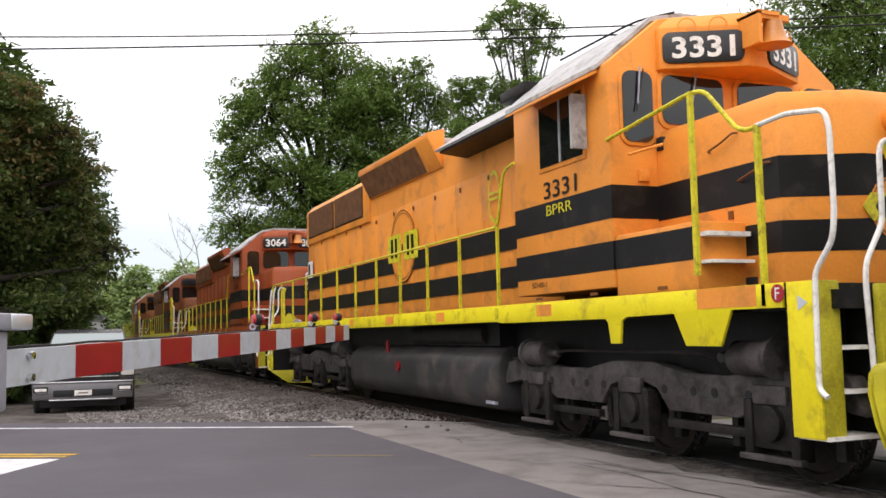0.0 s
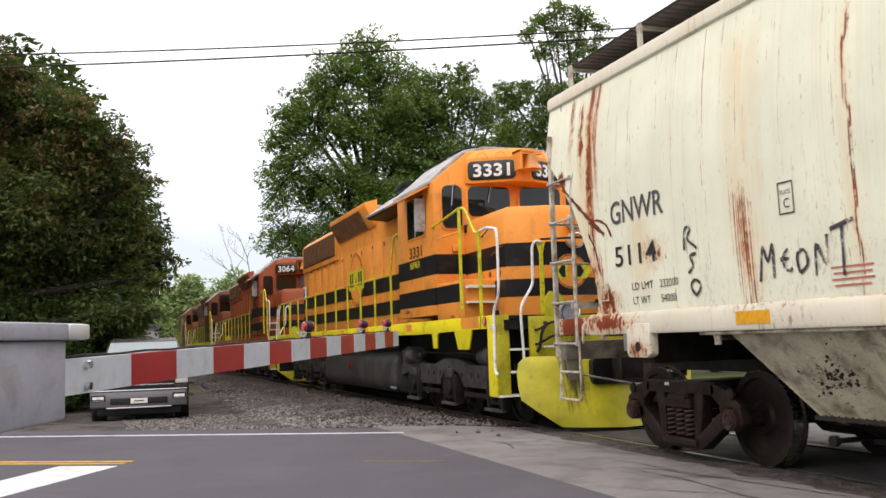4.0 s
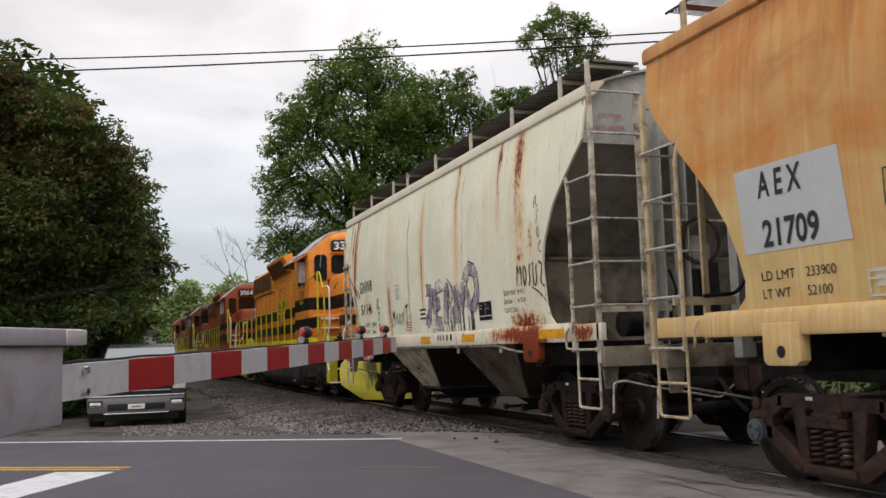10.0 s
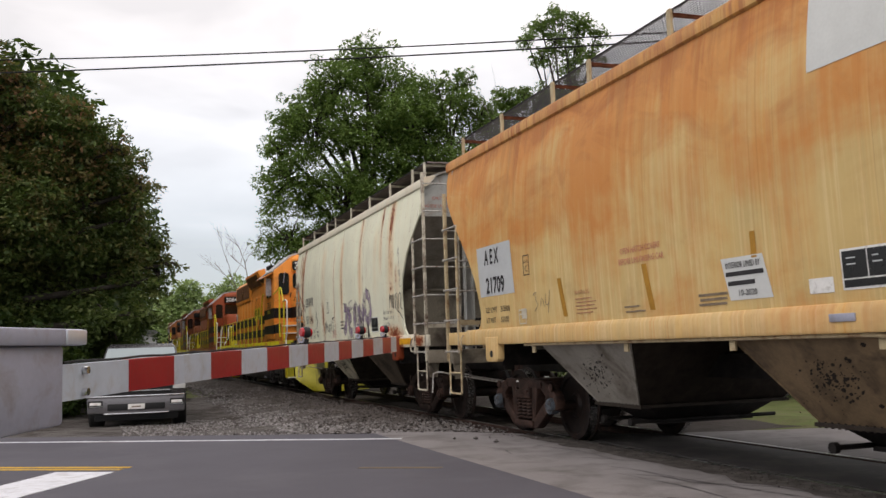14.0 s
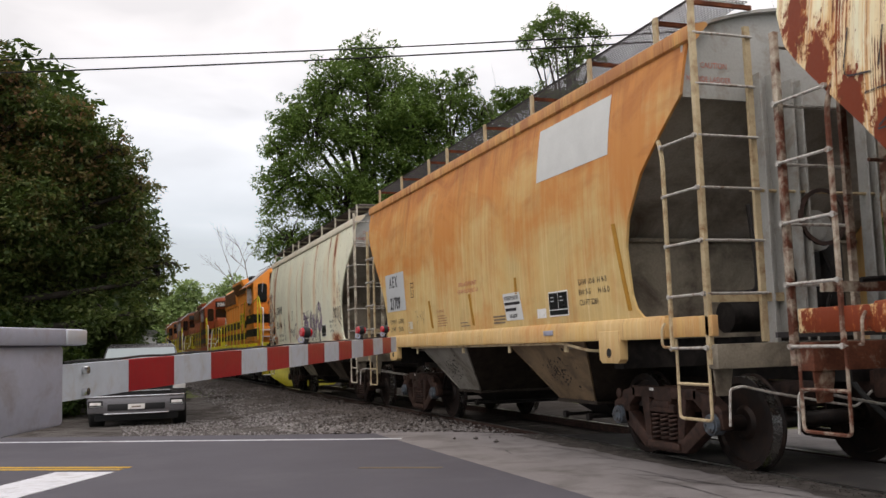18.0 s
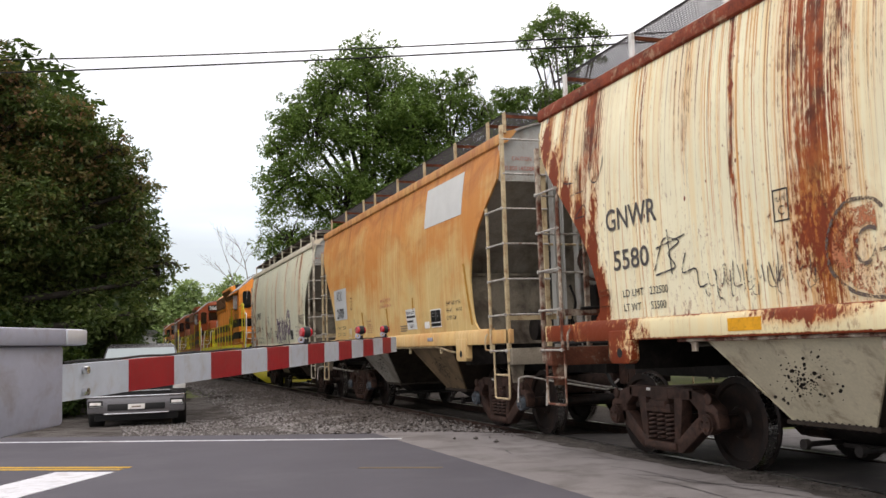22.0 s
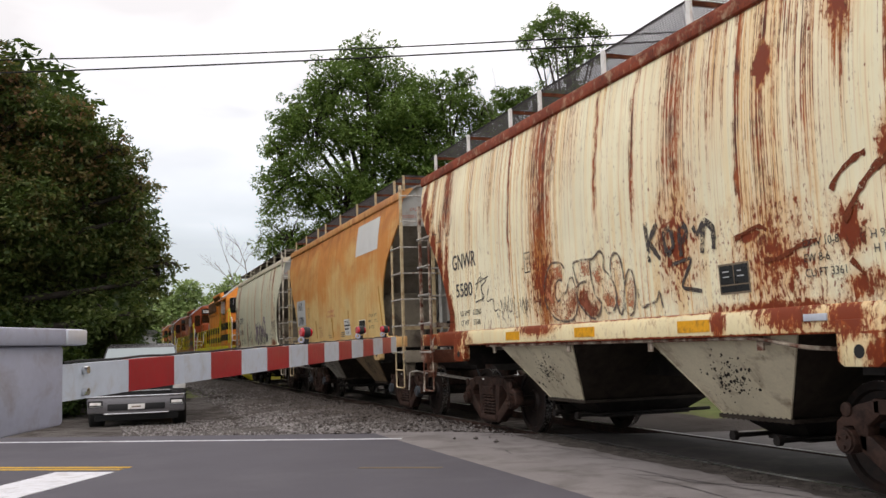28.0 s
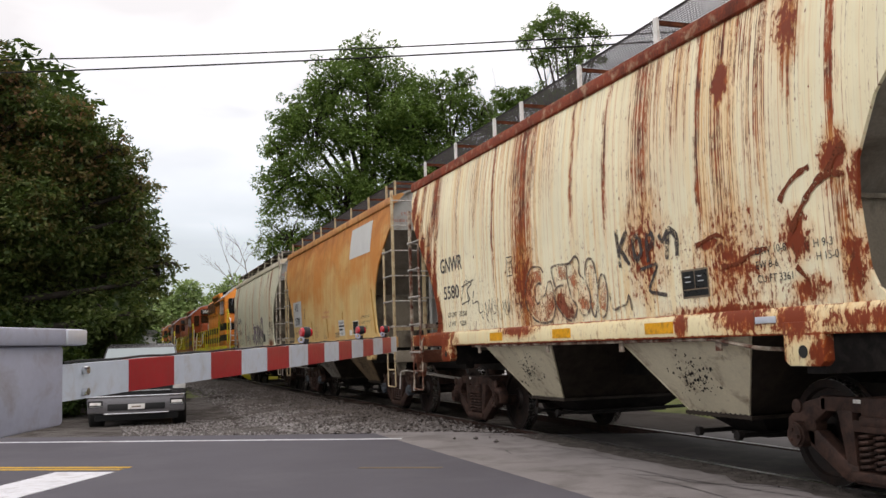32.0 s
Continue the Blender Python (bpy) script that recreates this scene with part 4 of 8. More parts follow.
    M().prism(arc + [(x, z - 0.03) for x, z in arc[::-1]], "y", -5.62, 6.04).ob("roof", end_mat, car, "shallow arched roof")
    M().prism([(-0.35, 4.55), (0.35, 4.55), (0.30, 4.66), (-0.30, 4.66)], "y", -5.2, 5.2).ob("hatch_cover", end_mat, car, "long roof hatch cover", bevel=0.02)
    # running boards of open grating
    for s in (-1, 1):
        m = M()
        if solid_board:
            m.box(s * 0.86, s * 1.465, -5.7, 5.7, 4.513, 4.53)
            for k in range(96):
                y = -5.7 + 0.12 * k
                m.box(s * 0.86, s * 1.465, y - 0.006, y + 0.006, 4.50, 4.513)
        else:
            for k in range(17):
                x = 0.86 + 0.0375 * k
                m.box(s * (x - 0.003), s * (x + 0.003), -5.7, 5.7, 4.520, 4.528)
            for k in range(231):
                y = -5.7 + 0.0495 * k
                m.box(s * 0.86, s * 1.465, y - 0.003, y + 0.003, 4.520, 4.527)
        m.ob("running_board", board_mat or GRATE, car, "steel walkway along the roof", fix=False, smooth=False)
        for y in post_ys:
            M().box(s * 0.80, s * 1.48, y - 0.02, y + 0.02, 4.46, 4.50).ob("bracket", cream_frame if solid_board else RUST_FLAT, car, "walkway bracket")
        M().box(s * 1.462, s * 1.474, -5.72, 5.72, 4.508, 4.532).ob("board_edge", DARK_STEEL, car)
    # ends: an upright sheet above, a steep slope sheet below
    for q in (-1, 1):
        end = [(x, z) for x, z in arc if abs(x) <= 1.5]
        M().prism([(1.55, 3.58), (1.52, 4.20)] + [(x, z - 0.02) for x, z in end[::-1]] + [(-1.52, 4.20), (-1.55, 3.58)], "y", q * 5.52 + max(q, 0) * 0.3, q * 5.55 + max(q, 0) * 0.3).ob("end_sheet", end_mat, car, "grey end sheet")
        # the slope sheet closes against both side sheets
        loops = []
        for k in range(9):
            z = 3.60 - 2.38 * k / 8
            y = q * (2.92 + 2.54 * (z - 1.22) / 2.38 + (0.3 if q > 0 else 0.0) * (z - 1.22) / 2.38)
            w = side_x(z) - 0.029
            loops.append([(-w, y, z), (w, y, z), (w, y - q * 0.04, z), (-w, y - q * 0.04, z)])
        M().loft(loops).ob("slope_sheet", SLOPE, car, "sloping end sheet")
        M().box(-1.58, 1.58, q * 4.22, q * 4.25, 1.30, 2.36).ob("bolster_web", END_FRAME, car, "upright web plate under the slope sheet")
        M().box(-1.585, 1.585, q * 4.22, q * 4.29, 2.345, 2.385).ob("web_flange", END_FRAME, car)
        for x0, x1, top in ((-0.85, -0.69, 3.80), (-0.49, -0.36, 3.76), (0.36, 0.49, 3.76), (0.69, 0.85, 3.80)):
            post = M().box(x0, x1, q * 5.66, q * 5.69, 1.10, top).box(x0, x0 + 0.02, q * 5.69, q * 5.79, 1.10, top).box(x1 - 0.02, x1, q * 5.69, q * 5.79, 1.10, top)
            post.ob("end_post", frame_mat if sill_end else end_mat, car, "upright channel post at the end")
        M().cyl((-1.0, q * 5.74, 2.665), (1.0, q * 5.74, 2.665), 0.016, 8).ob("end_rail", frame_mat, car, "thin handrail across the end")
        M().prism([(-1.62, 1.22), (-1.36, 1.22), (-1.44, 0.78), (-1.58, 0.78)], "y", q * 5.83, q * 5.85).ob("corner_gusset", sill_end or END_FRAME, car, "gusset plate below the end sill", bevel=0.003)
        M().cyl((-0.22, q * 5.70, 2.30), (-0.22, q * 5.60, 2.30), 0.20, 18).cyl((-0.22, q * 5.72, 2.30), (-0.22, q * 5.70, 2.30), 0.10, 12).ob("brake_housing", sill_end or grey_end, car, "round hand brake housing", bevel=0.02)
        for x in (-0.55, -0.10):
            M().tube(bend([(x, q * 5.62, 2.1), (x + 0.05, q * 5.70, 1.85), (x - 0.05, q * 5.66, 1.55), (x + 0.1, q * 5.72, 1.28)], 0.1), 0.018, 6).ob("brake_pipe", DARK_STEEL, car, "bent brake pipe")
        M().box(-1.62, 1.62, q * 5.80, q * 5.95, 1.02, 1.24).ob("end_sill", sill_end or END_FRAME, car, bevel=0.01)
        M().box(-1.55, 1.55, q * 4.0, q * 4.2, 1.0, 1.32).ob("body_bolster", DARK_STEEL, car)
        M().box(-0.72, -0.20, q * 5.30, q * 5.78, 1.25, 1.30).ob("platform", DARK_STEEL, car)
        M().box(-1.0, 1.0, q * 5.96, q * 5.99, 1.28, 1.33).ob("end_step", GRATE, car)
        cyl = M().cyl((-0.9, q * 5.1, 1.50), (-0.3, q * 5.1, 1.50), 0.16, 14)
        cyl.ob("air_reservoir", DARK_STEEL, car, "air reservoir")
        M().tube(bend([(-0.25, q * 5.95, 0.95), (-0.30, q * 6.25, 0.72), (-0.18, q * 6.42, 0.50)], 0.1), 0.025, 8).ob("air_hose", RUBBER, car)
        M().tube(bend([(-1.60, q * 6.04, 0.53), (-1.58, q * 6.04, 0.85), (-1.45, q * 6.04, 0.87), (-1.16, q * 6.06, 0.80), (-0.30, q * 6.12, 0.64), (-0.16, q * 6.18, 0.78)], 0.04), 0.012, 6).ob("uncoupling_lever", rail_mat, car, "bent uncoupling lever")
        M().revolve([(0.0, 0.24), (0.03, 0.25), (0.03, 0.28), (0.0, 0.28), (0.0, 0.24)], (-0.22, q * 5.80, 2.42), 20, "y", caps=False).ob("brake_wheel", RUSTY_STEEL, car, "hand brake wheel")
        M().tube(bend([(-1.3, q * 5.6, 1.70), (-0.9, q * 5.62, 1.72), (-0.8, q * 5.5, 2.0), (-0.7, q * 5.3, 2.6)], 0.1), 0.022, 6).ob("brake_pipe", DARK_STEEL, car)
        M().box(-0.15, 0.15, q * 5.35, q * 5.62, 1.55, 2.2).ob("brake_valve", DARK_STEEL, car, "brake valve block", bevel=0.03)
        M().box(-1.55, -0.62, q * 5.72, q * 5.76, 1.62, 1.70).ob("end_rail", frame_mat, car)
        cp = M().box(-0.10, 0.10, q * 5.9, q * 6.25, 0.76, 0.96)
        cp.prism([(-0.18, q * 6.22), (0.14, q * 6.22), (0.17, q * 6.40), (0.05, q * 6.46), (-0.05, q * 6.38), (-0.19, q * 6.47)], "z", 0.72, 1.02)
        cp.ob("coupler", RUSTY_STEEL, car, "knuckle coupler", bevel=0.015)
    M().box(-0.30, 0.30, -6.1, 6.1, 0.86, 1.12).ob("centre_sill", DARK_STEEL, car)
    # bays and outlet gates
    for yc, yt in ((1.82, 1.66), (-2.05, -2.23)):
        top = [(-1.53, yt - 1.12), (1.53, yt - 1.12), (1.53, yt + 1.12), (-1.53, yt + 1.12)]
        low = [(-0.98, yc - 0.48), (0.98, yc - 0.48), (0.98, yc + 0.48), (-0.98, yc + 0.48)]
        M().loft([[(*p, 1.32) for p in top], [(*p, 0.56) for p in low]]).ob("bay", SHADED_GRIME, car, "tapered discharge bay")
        for s in (-1, 1):
            q4 = [(s * 1.535, yt - 1.11, 1.318), (s * 1.535, yt + 1.11, 1.318), (s * 0.985, yc + 0.475, 0.56), (s * 0.985, yc - 0.475, 0.56)]
            M().loft([q4, [(x + s * 0.012, y, z - 0.004) for x, y, z in q4]]).ob("bay_side", rear_bay if rear_bay and yc < 0 else bay_mat, car, "side plate of the bay")
            for i, j in ((1, 2), (3, 0)):
                rim = M().tube([Vector(q4[i]) + Vector((s * 0.014, 0, 0)), Vector(q4[j]) + Vector((s * 0.014, 0, 0))], 0.012, 6)
                rim.ob("weld_rim", rear_bay if rear_bay and yc < 0 else bay_mat, car, "raised welded rim of the bay plate")
        fl = M().box(-1.02, 1.02, yc - 0.54, yc + 0.54, 0.525, 0.56)
        for k in range(14):
            fl.cyl((-1.0, yc - 0.5 + k / 13, 0.515), (-1.0, yc - 0.5 + k / 13, 0.57), 0.014, 6)
        fl.ob("flange", SHADED_GRIME, car, "bolted flange")
        g = M().loft([[(x, yc + y, 0.525) for x, y in ((-0.85, -0.46), (0.85, -0.46), (0.85, 0.44), (-0.85, 0.44))], [(x, yc + y, 0.36) for x, y in ((-0.62, -0.26), (0.62, -0.26), (0.62, 0.24), (-0.62, 0.24))]])
        g.box(-0.66, 0.66, yc - 0.30, yc + 0.28, 0.32, 0.36)
        g = g.ob("outlet_gate", DARK_STEEL, car, "dark grimy outlet gate")
        for dy in (-0.30, 0.34):
            M().cyl((-0.98, yc + dy, 0.36), (0.98, yc + dy, 0.36), 0.024, 10).cyl((-1.03, yc + dy, 0.36), (-0.98, yc + dy, 0.36), 0.048, 10).ob("gate_shaft", DARK_STEEL, g, "rusty gate shaft")
        smear = M()
        for k in range(170):     # black smears round the painted box on the plate
            u, w = rs.gauss(0.0, 0.17), rs.gauss(0.48, 0.13)
            u += (0.5 - w) * 0.6
            w = min(0.86, max(0.1, w))
            xw = -(0.985 + 0.55 * w) - 0.016
            r = rs.uniform(0.003, 0.009) if k % 4 else rs.uniform(0.010, 0.020)
            lean = rs.uniform(0.4, 1.6)
            pts = [(xw - r * 0.76 * math.sin(a), yc - 0.02 + u + r * 1.3 * math.cos(a) * rs.uniform(0.6, 1.3) - lean * r * math.sin(a), 0.56 + 0.758 * w + r * math.sin(a)) for a in (0, 1, 2, 3, 4, 5)]
            smear.add(pts, [(0, 1, 2, 3, 4, 5)])
        tagged(smear.ob("smear", SMEAR, car, "black grease smear", fix=False), kind="stuff")
    M().box(-1.3, 1.3, -3.2, 3.2, 1.32, 1.36).ob("floor_plate", DARK_STEEL, car)
    M().tube(bend([(-1.60, 3.1, 1.285), (-1.60, -2.85, 1.285), (-1.60, -3.0, 1.27), (-1.58, -3.45, 1.20), (-1.2, -3.9, 1.16)], 0.12), 0.018, 8).ob("brake_pipe", frame_mat, car, "pale pipe under the sill")
    for y in (2.9, 0.6, -1.2, -2.9):
        M().box(-1.57, -1.55, y - 0.04, y + 0.04, 1.18, 1.32).ob("pipe_hanger", frame_mat, car)
    for yc in (-4.243, 4.243):
        freight_bogie(car, yc, cap_mat, bogie_mat or RUSTY_STEEL)
    return car


def notice(car, y0, z0, w=0.52, h=0.30, rim=WHITE):
    """The black consolidated stencil box."""
    p = panel(car, "stencil_box", y0, z0, w, h, rim, "black stencil box with a thin rim")
    for u, v, a, b in ((0.018, 0.085, w * 0.5 - 0.024, h - 0.103), (w * 0.5 + 0.006, 0.085, w * 0.5 - 0.024, h - 0.103), (0.018, 0.018, w - 0.036, 0.055)):
        panel(p, "box_field", y0 - u, z0 + v, a, b, BOARD_BLACK, lift=0.007)
    for k in range(2):
        panel(p, "line_of_writing", y0 - 0.06, z0 + h - 0.075 - 0.045 * k, 0.09, 0.010, SHEET, lift=0.010)
        panel(p, "line_of_writing", y0 - w * 0.5 - 0.05, z0 + h - 0.075 - 0.045 * k, 0.06 + 0.03 * k, 0.010, SHEET, lift=0.010)


POSTS = (5.40, 3.84, 2.21, 1.26, -0.41, -2.07, -3.65, -5.05, -5.66)
POSTS_FIRST = (5.62, 4.04, 2.39, 1.45, -0.17, -1.84, -3.42, -4.90, -5.60)

cream_frame = surface("cream_steel", (0.60, 0.56, 0.46), 0.5, var=0.10, scale=2.5, dirt=(0.14, 0.050, 0.028), amount=0.20)
worn_cream_frame = surface("rust_worn_cream_steel", (0.56, 0.51, 0.41), 0.5, var=0.15, scale=3.5, dirt=(0.080, 0.030, 0.018), amount=0.42)
grey_end = surface("grey_end_paint", (0.40, 0.40, 0.38), 0.55, var=0.12, scale=2, dirt=(0.25, 0.20, 0.15), amount=0.2)
cream_bay = surface("dirty_cream_bay", (0.50, 0.45, 0.33), 0.6, var=0.25, scale=3, dirt=(0.10, 0.075, 0.055), amount=0.25)
galv = surface("pale_steel_bar", (0.50, 0.48, 0.45), 0.45, 0.3, var=0.2, scale=12, dirt=(0.2, 0.11, 0.06), amount=0.25)

# the first car: cream, a few long rust runs
side_a = car_paint("cream_side_first", (0.80, 0.80, 0.635), streak=0.07, seed=1.3, speckle=0.25,
                   blots=((5.70, 3.08, 0.08, 0.11, 1.4), (5.00, 3.2, 0.06, 0.5, 0.9), (5.21, 3.45, 0.05, 0.09, 1.0), (5.02, 1.90, 0.12, 0.25, 0.8), (4.75, 1.62, 0.25, 0.16, 0.8), (-3.95, 1.55, 0.45, 0.14, 0.8), (-3.82, 3.75, 0.13, 0.36, 0.80), (-3.90, 3.00, 0.10, 0.40, 0.48), (-3.15, 3.90, 0.06, 0.16, 0.8), (-3.85, 2.45, 0.10, 0.16, 0.6), (-4.20, 2.65, 0.07, 0.20, 0.6), (-1.46, 4.0, 0.03, 0.12, 0.8), (3.75, 2.10, 0.22, 0.14, 0.6)),
                   bands=((5.47, 0.06, 4.1, 3.35, 0.95), (5.21, 0.06, 3.95, 3.2, 0.95), (5.00, 0.08, 4.2, 2.2, 1.0), (4.87, 0.06, 4.2, 3.1, 0.9), (4.9, 0.20, 2.2, 1.5, 0.45), (-3.80, 0.12, 4.2, 2.9, 0.55),
                          (-3.13, 0.06, 4.2, 3.2, 0.8), (0.25, 0.07, 3.8, 2.2, 0.50), (-1.46, 0.09, 4.2, 3.0, 0.55), (1.08, 0.025, 3.7, 1.6, 0.75), (2.30, 0.14, 2.5, 1.5, 0.60), (-1.72, 0.02, 4.0, 2.4, 0.6)),
                   washes=((0.30, 0.20, 3.9, 1.6, 0.75), (-1.45, 0.22, 4.2, 1.9, 0.60), (-3.80, 0.35, 4.2, 1.6, 0.55), (2.30, 0.30, 3.9, 1.5, 0.55), (-3.10, 0.18, 4.2, 2.6, 0.45), (5.1, 0.35, 4.0, 1.5, 0.45), (1.1, 0.10, 3.7, 1.5, 0.35), (-2.75, 0.25, 3.8, 2.2, 0.35), (4.0, 0.30, 2.6, 1.5, 0.40), (-4.3, 0.25, 2.9, 1.5, 0.45)))
sill_a = car_paint("cream_sill_first", (0.68, 0.64, 0.52), streak=0.2, seed=4.0, speckle=0.6, blots=((5.55, 1.40, 0.25, 0.16, 1.3), (-3.6, 1.42, 0.7, 0.11, 0.9), (-4.1, 1.20, 0.36, 0.30, 1.5), (-5.5, 1.40, 0.25, 0.10, 0.9), (4.7, 1.42, 0.40, 0.10, 0.9), (4.1, 1.12, 0.2, 0.1, 0.7), (0.0, 1.53, 5.0, 0.012, 0.8)))
# the walkway's grey-brown is lightened for light bounced up from the roof
car_a = hopper("first", "cream covered hopper car with rust runs and purple spray paint", side_a, sill_a, sill_a, worn_cream_frame, grey_end, cream_bay, RUSTY_STEEL, galv, POSTS_FIRST, solid_board=True, rear_bay=BROWN_BLACK_BAY, post_mat=cream_frame,
               bogie_mat=surface("oily_cast_steel", (0.014, 0.009, 0.0075), 0.55, 0.15, var=0.5, scale=5, dirt=(0.036, 0.019, 0.014), amount=0.40, bump=0.4), board_mat=surface("grey_brown_walkway", (0.20, 0.165, 0.15), 0.7, var=0.25, scale=3))
# the second: tan-orange wash all over
side_b = car_paint("tan_side_second", (0.64, 0.455, 0.195), streak=0.18, seed=7.1, speckle=0.0, wash=(0.58, 0.205, 0.042), wash_amount=0.86)
sill_b = car_paint("tan_sill_second", (0.64, 0.44, 0.20), streak=0.6, seed=2.2, speckle=0.1, wash=(0.55, 0.22, 0.06), wash_amount=0.8)
tan_frame = surface("tan_steel", (0.50, 0.40, 0.25), 0.5, var=0.15, scale=4, dirt=(0.22, 0.10, 0.04), amount=0.25)
car_b = hopper("second", "tan-orange stained covered hopper car with a pale patch", side_b, sill_b, sill_b, tan_frame, grey_end,
               surface("dirty_grey_bay", (0.31, 0.285, 0.25), 0.6, var=0.2, scale=1.5, dirt=(0.10, 0.078, 0.058), amount=0.25), BLUE_CAP, galv, POSTS,
               rear_bay=surface("brown_stained_bay", (0.21, 0.145, 0.085), 0.6, var=0.25, scale=2, dirt=(0.07, 0.05, 0.035), amount=0.3), post_mat=tan_frame)
# the third: cream, rust-streaked all along
side_c = car_paint("cream_side_third", (0.88, 0.815, 0.59), streak=0.95, seed=3.7, speckle=0.85, base_rust=0.9, base_top=1.58,
                   bands=((5.70, 0.10, 4.3, 3.5, 0.9), (5.30, 0.10, 4.3, 3.2, 0.9), (4.62, 0.28, 4.3, 3.0, 1), (4.85, 0.16, 3.4, 2.0, 0.9), (3.55, 0.05, 4.3, 2.6, 0.8), (2.75, 0.30, 4.3, 3.2, 0.42), (2.07, 0.05, 4.3, 2.0, 0.9), (1.08, 0.40, 4.3, 1.6, 1),
                          (0.75, 0.10, 4.3, 3.2, 0.8), (-0.35, 0.06, 4.3, 2.6, 0.85), (0.3, 0.25, 4.3, 3.0, 0.42), (-2.5, 0.3, 4.3, 2.9, 0.42), (-3.7, 0.3, 4.3, 2.6, 0.45), (-1.15, 0.06, 4.3, 2.3, 0.8), (-1.90, 0.34, 4.3, 2.4, 0.68), (-2.85, 0.06, 4.3, 2.2, 0.9), (-3.18, 0.26, 4.3, 1.6, 0.64), (-3.45, 0.10, 4.3, 3.3, 0.8), (-4.05, 0.12, 4.3, 3.2, 0.9), (-4.57, 0.07, 4.3, 2.6, 1), (-4.62, 0.20, 2.6, 1.5, 0.7)),
                   blots=((-3.20, 3.52, 0.08, 0.13, 1.5), (-4.05, 3.78, 0.15, 0.26, 0.9), (-4.55, 2.62, 0.13, 0.18, 1.0), (-4.07, 2.06, 0.16, 0.18, 1.0), (-4.67, 1.80, 0.15, 0.30, 0.85), (-4.78, 2.40, 0.10, 0.24, 0.9), (-4.18, 1.64, 0.22, 0.10, 0.82), (-3.35, 1.87, 0.34, 0.08, 0.78), (-2.92, 2.13, 0.18, 0.05, 0.95),
                          (-1.88, 2.18, 0.36, 0.48, 0.76), (-3.25, 1.95, 0.6, 0.5, 0.64), (1.08, 2.02, 0.42, 0.50, 0.76), (0.1, 1.75, 0.9, 0.3, 0.6), (5.80, 3.75, 0.12, 0.30, 1.1), (5.52, 3.30, 0.12, 0.30, 1.2), (5.20, 2.95, 0.12, 0.22, 1.3), (4.88, 2.62, 0.12, 0.25, 1.3), (4.62, 2.22, 0.11, 0.35, 1.3), (4.50, 1.75, 0.13, 0.30, 1.4), (4.62, 1.62, 0.25, 0.12, 1.1), (4.55, 2.75, 0.10, 0.35, 0.7), (2.07, 3.45, 0.035, 0.10, 1.0), (-3.1, 1.53, 0.8, 0.06, 0.85)))
rusty_sill = car_paint("rusty_cream_sill_third", (0.80, 0.70, 0.44), streak=0.35, seed=9.4, speckle=0.6,
                       blots=((5.5, 1.4, 0.4, 0.16, 1.1), (-5.5, 1.4, 0.4, 0.2, 1.2), (4.55, 1.38, 0.70, 0.22, 1.12), (4.1, 1.10, 0.3, 0.12, 1.05), (1.35, 1.48, 0.55, 0.09, 0.9), (-2.45, 1.42, 0.10, 0.14, 0.95), (-3.35, 1.46, 0.35, 0.14, 0.95), (-4.0, 1.42, 0.28, 0.16, 0.95), (-4.7, 1.40, 0.45, 0.10, 0.9), (-4.30, 1.10, 0.12, 0.20, 1.0), (-3.86, 1.15, 0.05, 0.25, 0.9), (0.0, 1.535, 5.5, 0.022, 1.15), (0.0, 1.305, 5.5, 0.014, 1.1)))
rusty_frame = surface("rusty_cream_steel", (0.115, 0.040, 0.024), 0.7, var=0.4, scale=3.2, dirt=(0.58, 0.52, 0.42), amount=0.44)
car_c = hopper("third", "cream covered hopper car streaked all over with rust", side_c,
               surface("rusted_eave", (0.19, 0.038, 0.016), 0.7, var=0.5, scale=3.5, dirt=(0.46, 0.34, 0.22), amount=0.10, bump=0.3),
               rusty_sill, rusty_frame, grey_end, surface("dirty_pale_bay", (0.62, 0.56, 0.41), 0.6, var=0.12, scale=2, dirt=(0.16, 0.09, 0.05), amount=0.10), RUSTY_STEEL, galv, POSTS, 0.23,
               sill_end=surface("rusted_end_sill", (0.13, 0.045, 0.026), 0.75, var=0.4, scale=4, dirt=(0.40, 0.33, 0.25), amount=0.14, bump=0.3))


def flat_text(name, text, height, width, place, mat, parent, label="", bold=0.0):
    """Writing in the plane of the pose: its x to the reader's right, its y up."""
    vs, fs = letters(text, height, width, bold)
    m = M()
    m.add([place @ Vector((u, v, 0)) for u, v in vs], fs)
    return m.ob(name, mat, parent, label, smooth=False, fix=False)


def facing(p, right, up):
    """A plane at p whose x runs along right and y along up."""
    r, u = Vector(right).normalized(), Vector(up).normalized()
    n = r.cross(u).normalized()
    return Matrix.Translation(p) @ Matrix((r, u, n)).transposed().to_4x4()


def rounded(x0, x1, z0, z1, r, n=4):
    """A rectangle with rounded corners."""
    x0, x1 = min(x0, x1), max(x0, x1)
    pts = []
    for cx, cz, a in ((x1 - r, z1 - r, 0), (x0 + r, z1 - r, 90), (x0 + r, z0 + r, 180), (x1 - r, z0 + r, 270)):
        for k in range(n + 1):
            b = radians(a + 90 * k / n)
            pts.append((cx + r * math.cos(b), cz + r * math.sin(b)))
    return pts


def lamp(parent, c, r):
    """A sealed-beam lamp: a polished bowl set into a bright rim, facing -y."""
    x, y, z = c
    bowl = [(-0.012, r * 1.12), (-0.016, r), (0.0, r * 0.92), (0.035, r * 0.62), (0.05, r * 0.25), (0.05, 0.012)]
    M().revolve(bowl, (x, y, z), 20, "y", caps=False).ob("reflector", REFLECTOR, parent, "bright lamp reflector")
    M().cyl((x, y + 0.05, z), (x, y + 0.015, z), 0.018, 10).ob("bulb", CLEAR_LENS, parent)


